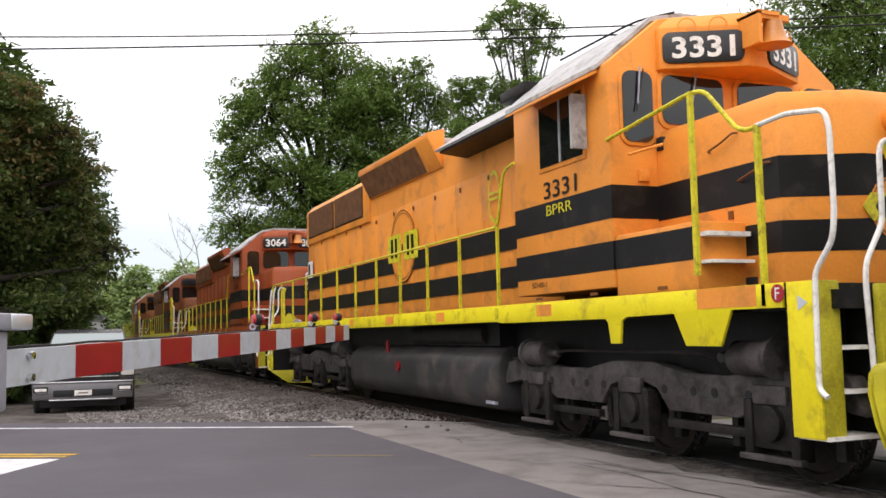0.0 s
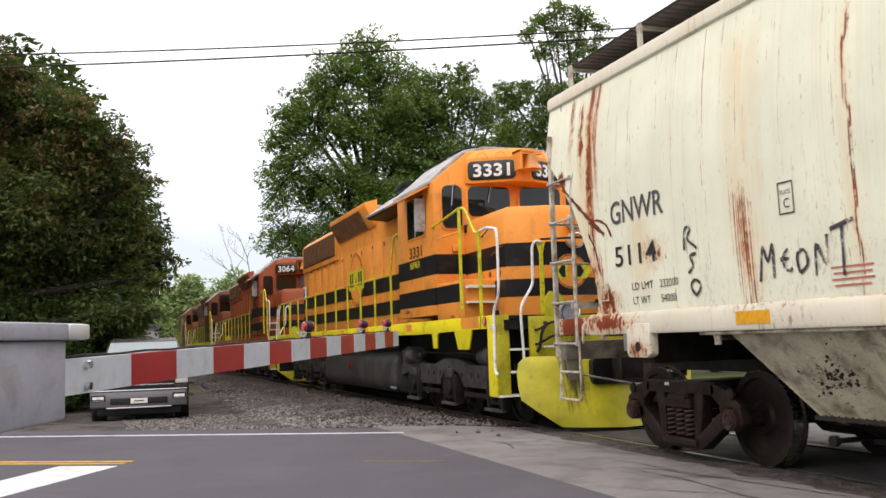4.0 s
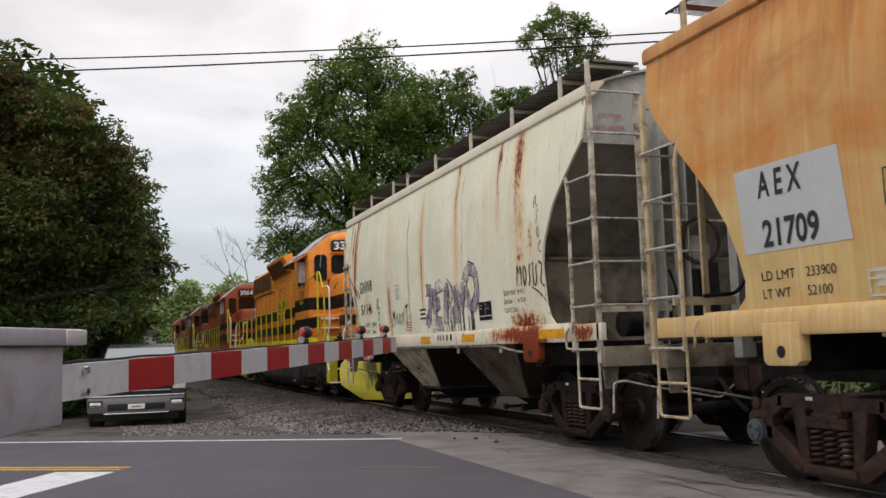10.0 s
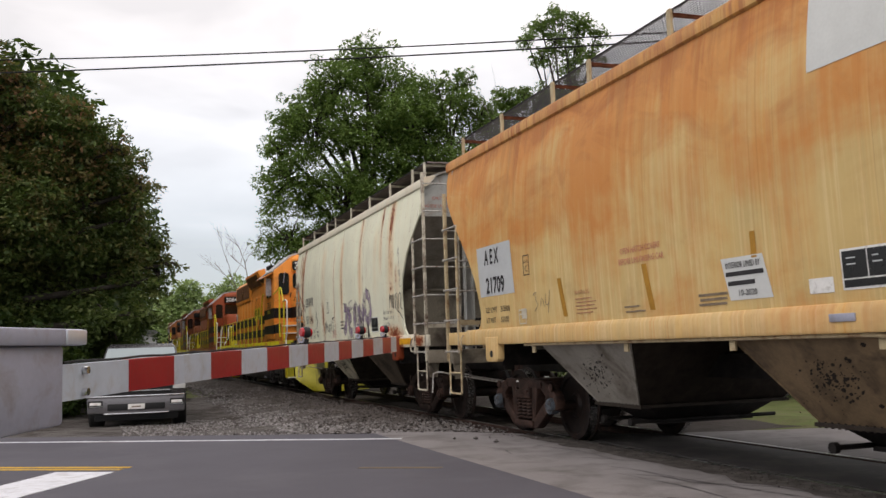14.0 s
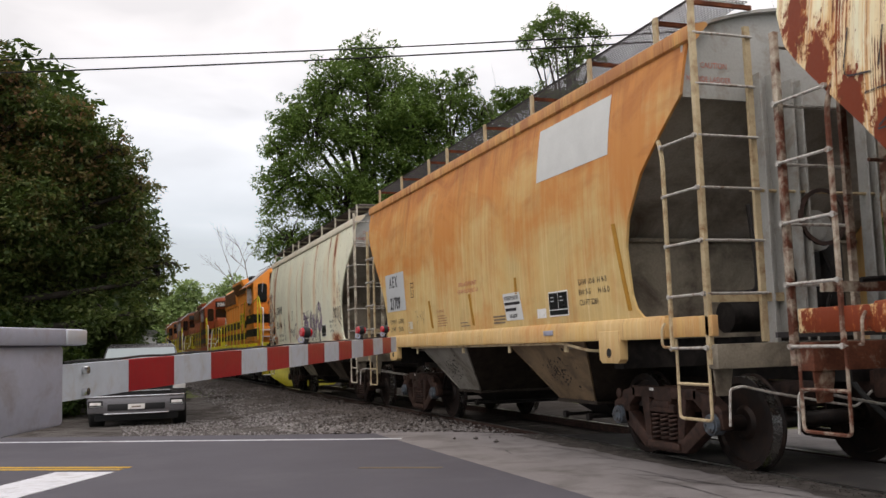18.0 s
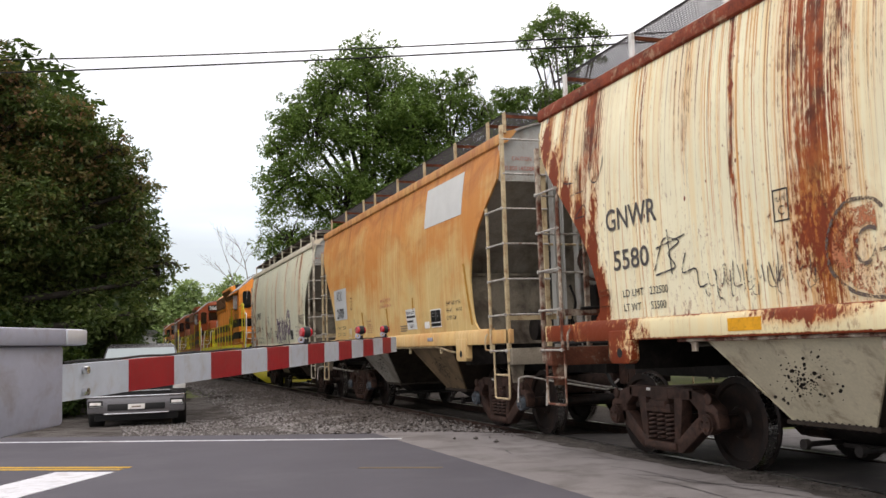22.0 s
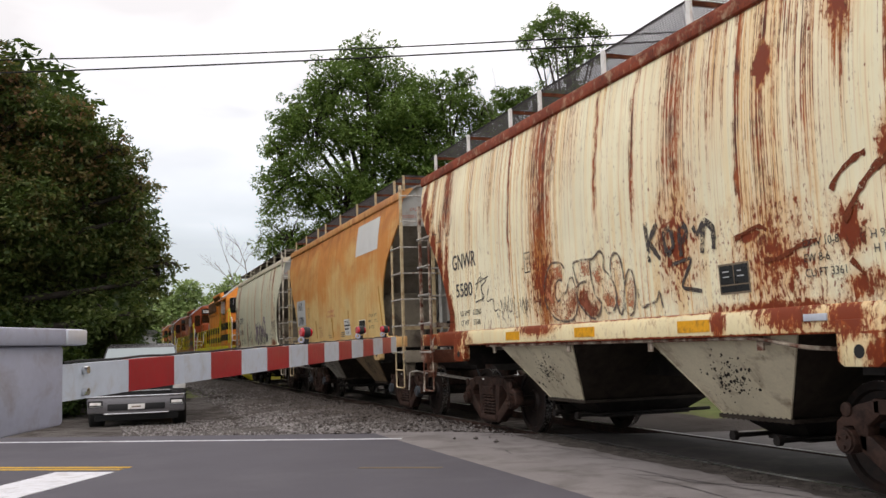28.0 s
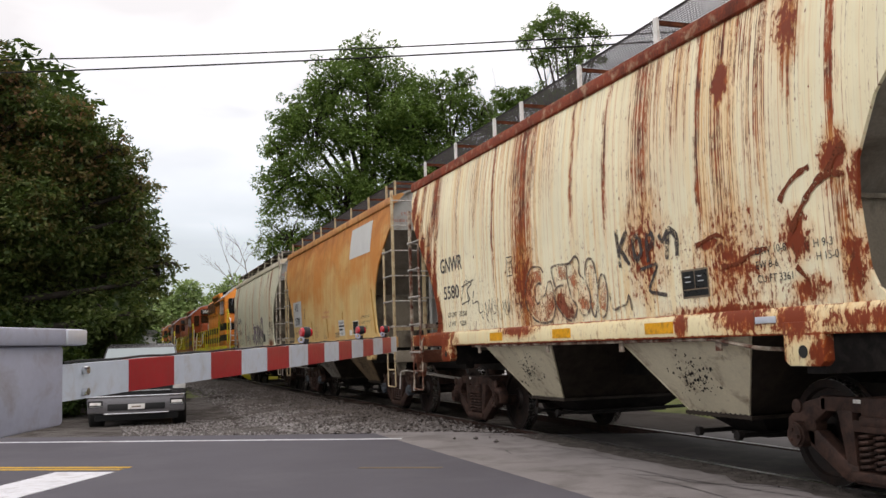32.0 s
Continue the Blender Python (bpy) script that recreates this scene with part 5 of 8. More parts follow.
GRILLE = surface("brown_grille", (0.19, 0.088, 0.042), 0.7, 0.1, var=0.4, scale=6, fine=60, bump=0.4)


def locomotive(label, paint, band, number, sill_mat, detail=True):
    """Six-axle road switcher with a low nose; origin on the rails under its front plate, +y to the rear."""
    eng = new("locomotive")
    tagged(eng, label, "locomotive", group="locomotives of the train")
    P = lambda m, name, mat, lab="", parent=None, **k: m.ob(name, mat, parent or eng, lab, **k)
    LEN = 19.4
    # frame, deck and yellow side sills
    P(M().box(-1.45, 1.45, 0.05, LEN, 1.42, 1.56), "underframe", BLACK)
    P(M().box(-1.56, 1.56, 0.45, LEN - 0.45, 1.58, 1.63), "walkway", DARK_STEEL)
    P(M().box(-0.95, 0.95, 0.5, 6.2, 0.80, 1.43), "bolster_beam", BLACK)
    P(M().box(-0.95, 0.95, 12.4, LEN - 0.6, 0.80, 1.43), "bolster_beam", BLACK)
    for s in (-1, 1):
        prof = [(0.45, 1.63), (LEN - 0.45, 1.63), (LEN - 0.45, 1.44), (5.48, 1.43), (5.34, 1.41), (2.95, 1.41), (2.90, 1.37), (2.86, 1.165), (2.69, 1.165), (2.66, 1.38), (2.58, 1.42), (1.81, 1.43), (1.65, 1.145), (1.19, 1.145), (1.04, 1.44), (0.45, 1.44)]
        P(M().prism(prof, "x", s * 1.555, s * 1.585), "side_sill", sill_mat, "yellow side sill", bevel=0.004)
        for y in (0.0, LEN - 0.45):
            rear = y > 1
            # step well: a yellow plate, black risers, white treads
            ya, yb = (0.36, 0.45) if not rear else (y, y + 0.09)
            y1, y2 = (0.10, 0.40) if not rear else (y, y + 0.31)
            w = M().box(s * 1.555, s * 1.588, y1, y2, 0.48, 1.63)
            yf = y1 if not rear else y2 - 0.03
            w = P(w, "step_well", sill_mat, "yellow step well plate", bevel=0.008)
            # the dirty yellow also gives this forward face its shaded olive tone
            P(M().box(s * 1.37, s * 1.57, yf - 0.004, yf + 0.03, 0.48, 1.628), "flange", DIRTY_SHADED_YELLOW, "dirty yellow flange darkened as in shade", parent=w, bevel=0.008)
            P(M().box(s * 1.05, s * 1.55, ya, yb, 0.45, 1.55), "riser", BLACK, parent=w)
            P(M().box(s * 1.0, s * 1.04, y + 0.0, y + 0.45, 0.45, 1.55), "riser", BLACK, parent=w)
            for z in (0.47, 0.80, 1.12, 1.42):
                P(M().box(s * 1.04, s * (1.56 if z < 0.6 else 1.37), y + 0.08, y + 0.38, z, z + 0.03), "step", WHITE if z < 1.4 else DARK_STEEL, "step tread edged in white", parent=w)
        pts = [(s * 1.56, 0.66, 2.885), (s * 1.58, 0.30, 2.90), (s * 1.59, -0.08, 2.84), (s * 1.60, -0.13, 2.70), (s * 1.60, -0.13, 2.08), (s * 1.60, -0.10, 1.90), (s * 1.605, 0.08, 1.68), (s * 1.605, 0.10, 0.84), (s * 1.605, 0.02, 0.79)]
        P(M().tube(bend(pts, 0.07), 0.021, 8), "step_handrail", WHITE, "white step handrail")
        pts = [(s * 0.86, 0.0, 2.65), (s * 0.96, -0.02, 2.68), (s * 1.02, -0.02, 2.60), (s * 1.03, -0.02, 2.05), (s * 1.22, -0.03, 1.76), (s * 1.24, -0.03, 1.62), (s * 1.21, -0.03, 0.92), (s * 1.13, -0.03, 0.80)]
        P(M().tube(bend(pts, 0.06), 0.021, 8), "step_handrail", WHITE, "white step handrail")
        P(M().prism([(s * 0.90, 1.62), (s * 0.83, 1.62), (s * 0.84, 2.50), (s * 0.80, 2.66), (s * 0.93, 2.66), (s * 0.89, 2.50)], "y", 0.0, 0.03), "end_post", RAIL_YELLOW, "yellow end post")
        for y in (LEN - 0.05, LEN - 0.40):
            P(M().tube(bend([(s * 1.58, y, 0.85), (s * 1.58, y, 1.6), (s * 1.55, y - 0.15, 2.45), (s * 1.50, y - 0.15, 2.6)], 0.1), 0.021, 8), "step_handrail", WHITE, "white step handrail")
        # handrail along the hood
        rail = P(M().tube(bend([(s * 1.55, 4.95, 3.35), (s * 1.55, 5.25, 3.3), (s * 1.555, 5.45, 2.62), (s * 1.555, LEN - 0.5, 2.62), (s * 1.52, LEN - 0.2, 2.55)], 0.12), 0.019, 8), "handrail", RAIL_YELLOW, "yellow handrail")
        for y in (5.45, 6.67, 7.90, 9.12, 10.35, 11.6, 12.85, 14.1, 15.4, 16.7, 17.9, LEN - 0.5):
            st = M().box(s * 1.54, s * 1.575, y - 0.018, y + 0.018, 1.46, 2.63).box(s * 1.535, s * 1.60, y - 0.03, y + 0.03, 1.46, 1.60)
            P(st, "stanchion", RAIL_YELLOW, "yellow stanchion", parent=rail)
        # handrail past the cab and nose
        pts = [(s * 1.53, 2.88, 3.22), (s * 1.54, 1.50, 3.36), (s * 1.54, 1.30, 3.33), (s * 1.54, 0.92, 2.92), (s * 1.55, 0.78, 2.87), (s * 1.555, 0.62, 2.885)]
        r2 = P(M().tube(bend(pts, 0.1), 0.021, 8), "handrail", RAIL_YELLOW, "yellow handrail")
        for y, z0, z1 in ((1.47, 1.75, 3.36), (0.65, 1.46, 2.89)):
            P(M().box(s * 1.545, s * 1.585, y - 0.022, y + 0.022, z0, z1), "stanchion", RAIL_YELLOW, "yellow stanchion", parent=r2)
    # long hood
    def hood(y0, y1, w, top, mat, name, lab, base=1.6):
        c = 0.16
        prof = [(-w, base), (w, base), (w, top - c), (w - c, top), (-w + c, top), (-w, top - c)]
        return P(M().prism(prof, "y", y0, y1), name, mat, lab, bevel=0.02)

    h = hood(4.9, 17.65, 0.93, 4.42, paint, "long_hood", "painted long hood")
    P(M().box(-0.93, 0.93, 8.9, 12.6, 4.40, 4.52), "hood_top", SILVER, "silver hood top", bevel=0.02)
    hood(12.55, 17.6, 0.98, 4.50, paint, "radiator_housing", "radiator housing", base=3.55)
    # flared dynamic brake blister
    for s in (-1, 1):
        P(M().prism([(s * 0.90, 3.98), (s * 0.96, 3.98), (s * 1.20, 4.44), (s * 1.20, 4.54), (s * 0.9, 4.62)], "y", 8.7, 12.5), "blister", paint, "flared hood blister", bevel=0.01)
        P(M().prism([(s * 0.972, 4.0), (s * 1.192, 4.42), (s * 1.205, 4.42), (s * 0.985, 4.0)], "y", 9.3, 12.45), "blister_grille", GRILLE, "brown slanted grille")
        P(M().prism([(s * 0.9, 3.95), (s * 1.38, 4.00), (s * 1.38, 4.04), (s * 0.9, 4.30)], "y", 5.2, 7.75), "air_filter_box", DARK_STEEL, "dark filter box behind the cab")
        P(M().prism([(s * 0.85, 4.28), (s * 1.40, 4.03), (s * 1.42, 4.06), (s * 0.85, 4.46)], "y", 5.15, 7.85), "filter_box_lid", SILVER, "grey slanted lid")
        for y0, y1 in ((12.95, 15.0), (15.15, 17.35)):
            g = M()
            for k in range(18):
                z = 3.72 + 0.033 * k
                g.box(s * 0.985, s * 1.0, y0, y1, z, z + 0.023)
            P(g, "radiator_grille", GRILLE, "brown radiator grille", smooth=False)
            P(M().box(s * 0.97, s * 0.988, y0 - 0.03, y1 + 0.03, 3.69, 4.33), "grille_back", BLACK)
        # doors along the hood: shallow panels with latches
        for k in range(12):
            y0 = 5.3 + k * 0.98
            if y0 > 16.6:
                break
            d = M().box(s * 0.92, s * 0.934, y0, y0 + 0.96, 1.70, 3.62)
            P(d, "hood_door", paint, "hood access door", bevel=0.003)
            P(M().box(s * 0.93, s * 0.952, y0 + 0.86, y0 + 0.89, 2.80, 2.92), "latch", paint)
        if band:
            for z0, z1 in ((2.42, 2.74), (1.90, 2.19)):
                P(M().box(s * 0.90, s * 0.950, 5.0, 17.67, z0, z1), "stripe", BLACK, "black stripe")
    P(M().box(-0.55, 0.55, 17.64, 17.68, 2.6, 4.1), "rear_door", paint, "hood end door")
    for k in range(3):
        fan = M().cyl((0, 13.4 + 1.5 * k, 4.48), (0, 13.4 + 1.5 * k, 4.62), 0.62, 20)
        P(fan, "radiator_fan", DARK_STEEL, "roof fan")
    P(M().cyl((0, 10.5, 4.5), (0, 10.5, 4.78), 0.25, 14), "exhaust_stack", DARK_STEEL)
    # cab
    yF, yR = 2.85, 5.0
    prof = [(-1.52, 1.72), (1.52, 1.72), (1.52, 4.02), (0.86, 4.55), (0.5, 4.62), (-0.5, 4.62), (-0.86, 4.55), (-1.52, 4.02)]
    cab = P(M().prism(prof, "y", yF, yR), "cab", paint, "cab", bevel=0.025)
    roof = [(-1.56, 3.99), (-0.87, 4.56), (-0.5, 4.64), (0.5, 4.64), (0.87, 4.56), (1.56, 3.99), (1.56, 4.04), (0.88, 4.61), (0.5, 4.69), (-0.5, 4.69), (-0.88, 4.61), (-1.56, 4.04)]
    P(M().prism(roof, "y", yF + 0.12, yR + 0.12), "cab_roof", SILVER, "silver cab roof")
    # visor above the windscreen, its two slanted faces carry the number boards
    vis = [(-0.92, yF + 0.05), (-0.92, yF - 0.07), (-0.12, yF - 0.47), (0.12, yF - 0.47), (0.92, yF - 0.07), (0.92, yF + 0.05)]
    P(M().loft([[(*p, 3.98) for p in vis], [(x * 0.99, y, 4.42) for x, y in vis], [(x * 0.80, y + 0.10 * (y < yF), 4.58) for x, y in vis]]), "visor", paint, "cab front visor", bevel=0.02)
    for s in (-1, 1):
        right = Vector((0.78, -0.40 * -s, 0)).normalized() if s > 0 else Vector((0.78, -0.40, 0)).normalized()
        out_ = Vector((right.y, -right.x, 0))
        mid = Vector((s * 0.52, yF - 0.27, 4.195)) + out_ * 0.014
        mm = facing(mid, right, (0, 0, 1))
        b = P(M().prism(rounded(-0.415, 0.415, -0.165, 0.165, 0.08), "z", -0.03, 0.012).turn(mm), "number_board", BOARD_BLACK, "black number board", bevel=0.004)
        if number:
            flat_text("lettering", number, 0.21, 0.64, mm @ pose(-0.32, -0.105, 0.016), WHITE, b, "white road number", 0.026)
        for k in range(2):
            P(M().revolve([(0.0, 0.10), (0.006, 0.10), (0.006, 0.085), (0.0, 0.085), (0.0, 0.10)], (0, 0, 0), 20, "z", caps=False).turn(mm @ pose(-0.16 + 0.32 * k, 0.215, 0.0)), "lamp_rim", paint, "raised ring of a blanked lamp")
        # windows
        for y0, y1, z0, z1 in ((3.35, 4.30, 3.16, 3.86),):
            fr = P(M().box(s * 1.50, s * 1.535, y0 - 0.05, y1 + 0.05, z0 - 0.05, z1 + 0.05), "window", paint, "cab side window frame", parent=cab, bevel=0.01)
            P(M().box(s * 1.53, s * 1.540, y0, y1, z0, z1), "pane", DARK_GLASS, parent=fr)
            P(M().box(s * 1.53, s * 1.548, (y0 + y1) / 2 - 0.02, (y0 + y1) / 2 + 0.02, z0, z1), "mullion", SILVER, parent=fr)
        P(M().prism([(s * 1.52, 4.00), (s * 1.88, 3.80), (s * 1.88, 3.78), (s * 1.52, 3.96)], "y", 3.02, 4.48), "awning", paint, "sun shade over the side window", parent=cab)
        P(M().box(s * 1.54, s * 1.72, 3.25, 3.29, 3.20, 3.78), "wind_deflector", SILVER, "wind deflector", parent=cab)
        # front side window by the nose, windscreen
        fr = P(M().prism(rounded(s * 0.96, s * 1.40, 3.17, 3.99, 0.13), "y", yF - 0.022, yF + 0.02), "window", paint, "cab front window frame", parent=cab, bevel=0.008)
        P(M().prism(rounded(s * 1.00, s * 1.36, 3.21, 3.95, 0.10), "y", yF - 0.034, yF - 0.021), "pane", DARK_GLASS, parent=fr)
        fr = P(M().prism(rounded(s * 0.05, s * 0.93, 3.37, 3.99, 0.13), "y", yF - 0.022, yF + 0.02), "windscreen", paint, "windscreen frame", parent=cab, bevel=0.008)
        P(M().prism(rounded(s * 0.10, s * 0.88, 3.42, 3.94, 0.10), "y", yF - 0.034, yF - 0.021), "pane", DARK_GLASS, parent=fr)
        if band:
            for z0, z1 in ((2.42, 2.76), (1.90, 2.19)):
                P(M().box(s * 1.50, s * 1.524, yF - 0.003, yR, z0, z1), "stripe", BLACK, "black stripe", parent=cab)
                P(M().box(s * 0.9, s * 1.523, yF - 0.005, yF + 0.02, z0, z1), "stripe", BLACK, "black stripe", parent=cab)
        # battery box under the cab, towards the nose
        P(M().box(s * 0.90, s * 1.50, 1.55, yF, 1.62, 2.24), "battery_box", paint, "box beside the nose", bevel=0.03)
        if band:
            P(M().box(s * 1.48, s * 1.504, 1.60, yF, 1.90, 2.19), "stripe", BLACK, "black stripe")
        P(M().box(s * 1.0, s * 1.46, 1.44, 1.56, 2.10, 2.14), "step", WHITE, "white step edge")
        P(M().box(s * 1.0, s * 1.46, 1.40, 1.56, 1.86, 1.89), "step", WHITE, "white step edge")
    if detail:
        P(M().tube(bend([(-1.53, 2.5, 3.0), (-1.2, 2.4, 3.1)], 0.1), 0.015, 6), "grab_iron", paint)
    # nose: chamfered front
    nose = [(-0.96, yF), (0.96, yF), (0.96, 1.10), (0.30, 0.80), (-0.30, 0.80), (-0.96, 1.10)]
    top = [(-0.88, yF), (0.88, yF), (0.88, 1.16), (0.27, 0.87), (-0.27, 0.87), (-0.88, 1.16)]
    P(M().loft([[(*p, 1.62) for p in nose], [(*p, 3.20) for p in nose], [(*p, 3.34) for p in top]]), "nose", paint, "low nose", bevel=0.02)
    if band:
        out = [(-0.964, yF), (0.964, yF), (0.964, 1.097), (0.302, 0.796), (-0.302, 0.796), (-0.964, 1.097)]
        for z0, z1 in ((2.40, 2.76), (1.93, 2.20)):
            P(M().loft([[(*p, z0) for p in out], [(*p, z1) for p in out]]), "stripe", BLACK, "black stripe round the nose")
    lampx = 0.05
    for k in range(2):
        hl = M().cyl((lampx, 0.82, 3.06 - 0.29 * k), (lampx, 0.64, 3.06 - 0.29 * k), 0.122, 18)
        hl = P(hl, "headlight", paint, "round headlight", bevel=0.01)
        lamp(hl, (lampx, 0.635, 3.06 - 0.29 * k), 0.100)
        P(M().revolve([(-0.02, 0.128), (0.05, 0.132), (0.05, 0.118), (-0.02, 0.112), (-0.02, 0.128)], (lampx, 0.66, 3.06 - 0.29 * k), 20, "y", caps=False), "rim", SILVER, "grey lamp rim", parent=hl)
    bell = M().revolve([(0.0, 0.03), (-0.02, 0.09), (-0.16, 0.115), (-0.23, 0.14), (-0.27, 0.185), (-0.275, 0.15)], (0.06, yF - 0.66, 4.42), 18, "z")
    P(bell, "bell", BRASS, "orange bell")
    P(M().box(-0.14, 0.24, yF - 0.70, yF - 0.62, 4.41, 4.47).box(-0.18, -0.13, yF - 0.72, yF - 0.3, 4.15, 4.48).box(-0.18, 0.10, yF - 0.72, yF - 0.3, 4.45, 4.49), "bell_bracket", paint)
    P(M().box(-0.25, 0.1, yF + 0.5, yF + 0.9, 4.68, 4.76), "roof_vent", DARK_STEEL, bevel=0.02)
    # front end: anticlimber plate, ditch lights, plow, coupler
    P(M().box(-1.10, 1.10, -0.02, 0.05, 0.62, 1.60), "end_plate", DIRTY_SHADED_YELLOW, "scuffed yellow end plate", bevel=0.01)
    for s in (-1, 1):
        lug = M().prism([(s * 0.84, 1.58), (s * 0.84, 1.84), (s * 0.76, 1.95), (s * 0.64, 1.95), (s * 0.50, 1.80), (s * 0.44, 1.58)], "y", -0.02, 0.03)
        lug = P(lug, "light_bracket", DIRTY_SHADED_YELLOW, "yellow light bracket")
        P(M().revolve([(0.02, 0.06), (-0.02, 0.13), (-0.15, 0.165), (-0.19, 0.165), (-0.19, 0.14)], (s * 0.54, 0.0, 1.63), 20, "y"), "ditch_light", GATE_GREY, "round ditch light", parent=lug)
        lamp(lug, (s * 0.54, -0.195, 1.63), 0.135)
        P(M().tube(bend([(s * 1.0, -0.03, 1.1), (s * 1.0, -0.12, 1.15), (s * 0.97, -0.12, 1.38), (s * 0.88, -0.14, 1.50), (s * 0.88, -0.03, 1.50)], 0.08), 0.022, 8), "mu_hose", RUBBER, "black hose")
    plow = []
    for z, w, back0 in ((1.03, 1.12, 0.0), (1.01, 1.24, 0.01), (0.95, 1.32, 0.03), (0.82, 1.37, 0.06), (0.60, 1.38, 0.12), (0.44, 1.37, 0.18), (0.30, 1.20, 0.25), (0.17, 1.02, 0.31), (0.06, 0.86, 0.36)):
        row = []
        for k in range(-6, 7):
            u = k / 6
            row.append((w * u, -0.10 - back0 - 0.32 * (1 - abs(u) ** 1.6), z - 0.02 * (1 - abs(u))))
        plow.append(row)
    back = [[(x, y + 0.05, z) for x, y, z in row] for row in plow[::-1]]
    P(M().loft(plow + back + [plow[0]], closed=False, caps=False), "snow_plow", PLOW if detail else DIRTY_SHADED_YELLOW, "scuffed yellow snow plow")
    P(M().tube([(-0.87, 0.0, 2.70), (-0.3, -0.02, 2.73), (0.3, -0.02, 2.73), (0.87, 0.0, 2.70)], 0.016, 8), "end_rail", DARK_STEEL, "dark rail across the front walkway")
    for k in range(7):
        P(M().box(-0.62 + 0.075 * k, -0.57 + 0.075 * k, -0.026, -0.018, 1.30, 1.345), "stencil_mark", INK, "worn stencil mark")
    for z in (1.20, 1.40):
        P(M().tube(bend([(-1.02, -0.03, z), (-1.02, -0.10, z), (-0.82, -0.10, z + 0.10), (-0.70, -0.06, z + 0.12)], 0.05), 0.018, 8), "air_hose", RUBBER, "short black hose on the end plate")
    for k, x in enumerate((0.42, 0.58, 0.72)):
        P(M().tube(bend([(x, -0.05, 1.12), (x, -0.36 - 0.03 * (k % 2), 1.12), (x * 1.02, -0.50, 0.90), (x * (1.10 - 0.16 * (k % 2)), -0.54, 0.30 + 0.17 * (k % 2))], 0.12), 0.022, 8), "air_hose", RUBBER, "hanging black air hose")
    P(M().prism(rounded(-0.42, 0.42, 0.62, 0.98, 0.06), "y", -0.56, -0.44), "coupler_pocket", BLACK, "black coupler pocket")
    P(M().tube(bend([(-0.95, -0.03, 1.16), (-0.95, -0.12, 1.16), (-0.45, -0.12, 1.16), (-0.45, -0.03, 1.16)], 0.04), 0.014, 6), "grab_iron", WHITE, "white grab iron")
    P(M().box(-0.12, 0.12, -0.78, 0.1, 0.74, 0.98).box(-0.2, 0.2, -0.95, -0.70, 0.70, 1.02), "coupler", DARK_STEEL, "knuckle coupler", bevel=0.02)
    P(M().box(-1.45, 1.45, LEN - 0.03, LEN + 0.03, 0.55, 1.63), "end_plate", DIRTY_SHADED_YELLOW, bevel=0.01)
    P(M().box(-0.12, 0.12, LEN, LEN + 0.75, 0.74, 0.98), "coupler", DARK_STEEL, bevel=0.02)
    # fuel tank
    tk = [(-1.40, 0.45), (-1.20, 0.26), (1.20, 0.26), (1.40, 0.45), (1.40, 0.92), (1.18, 1.12), (-1.18, 1.12), (-1.40, 0.92)]
    P(M().prism(tk, "y", 6.0, 12.6), "fuel_tank", TANK, "black fuel tank", bevel=0.10)
    P(M().box(-1.2, 1.2, 6.2, 13.0, 1.12, 1.44), "pipe_bay", BLACK)
    for s in (-1, 1):
        P(M().cyl((s * 1.15, 6.6, 1.28), (s * 1.15, 9.4, 1.28), 0.15, 14), "air_reservoir", DARK_STEEL, "long air reservoir")
        P(M().cyl((s * 1.40, 9.7, 0.78), (s * 1.43, 9.7, 0.78), 0.085, 16), "fuel_filler", DARK_RED, "red fuel gauge ring")
        P(M().cyl((s * 1.42, 10.2, 1.0), (s * 1.42, 10.2, 1.2), 0.03, 10), "fuel_cutoff", DARK_RED, "red fuel cut-off")
    # bogies
    for yc in (3.06, 15.6):
        for s in (-1, 1):
            m = M()
            x0, x1 = s * 1.05, s * 1.22
            fr = [(-3.0, 0.62), (-2.85, 0.92), (-2.3, 0.98), (-1.5, 0.88), (-0.9, 0.88), (-0.35, 0.98), (0.35, 0.98), (0.9, 0.88), (1.5, 0.88), (2.3, 0.98), (2.85, 0.92), (3.0, 0.62),
                  (2.5, 0.70), (2.3, 0.60), (1.8, 0.60), (1.6, 0.52), (0.6, 0.52), (0.42, 0.72), (0.2, 0.78), (-0.2, 0.78), (-0.42, 0.72), (-0.6, 0.52), (-1.6, 0.52), (-1.8, 0.60), (-2.3, 0.60), (-2.5, 0.70)]
            m.prism(fr, "x", x0, x1)
            f = m.ob("bogie_frame", BOGIE, eng, "black cast bogie frame", bevel=0.015)
            f.location = (0, yc, 0)
            for y in (-2.04, 0.0, 2.04):
                b = M().box(s * 1.08, s * 1.24, y - 0.26, y + 0.26, 0.30, 0.72).box(s * 1.1, s * 1.26, y - 0.32, y - 0.22, 0.22, 0.70).box(s * 1.1, s * 1.26, y + 0.22, y + 0.32, 0.22, 0.70)
                b.cyl((s * 1.2, y, 0.51), (s * 1.30, y, 0.51), 0.15, 14)
                b.ob("journal_box", DARK_STEEL, f, "greasy journal box", bevel=0.012)
            for y in (-1.2, 1.35):
                M().box(s * 1.12, s * 1.20, y - 0.65, y + 0.65, 0.36, 0.44).ob("brake_rod", DARK_STEEL, f, bevel=0.01)
            for y in (-2.75, 2.75):
                q = -1 if y < 0 else 1
                bc = M().cyl((s * 1.25, q * 2.12, 1.04), (s * 1.25, q * 1.68, 1.04), 0.15, 18).cyl((s * 1.25, q * 2.12, 1.04), (s * 1.25, q * 2.18, 1.04), 0.175, 18)
                bc.cyl((s * 1.25, q * 1.68, 1.04), (s * 1.25, q * 1.45, 1.04), 0.05, 10)
                bc.ob("brake_cylinder", BOGIE, f, "brake cylinder", bevel=0.01)
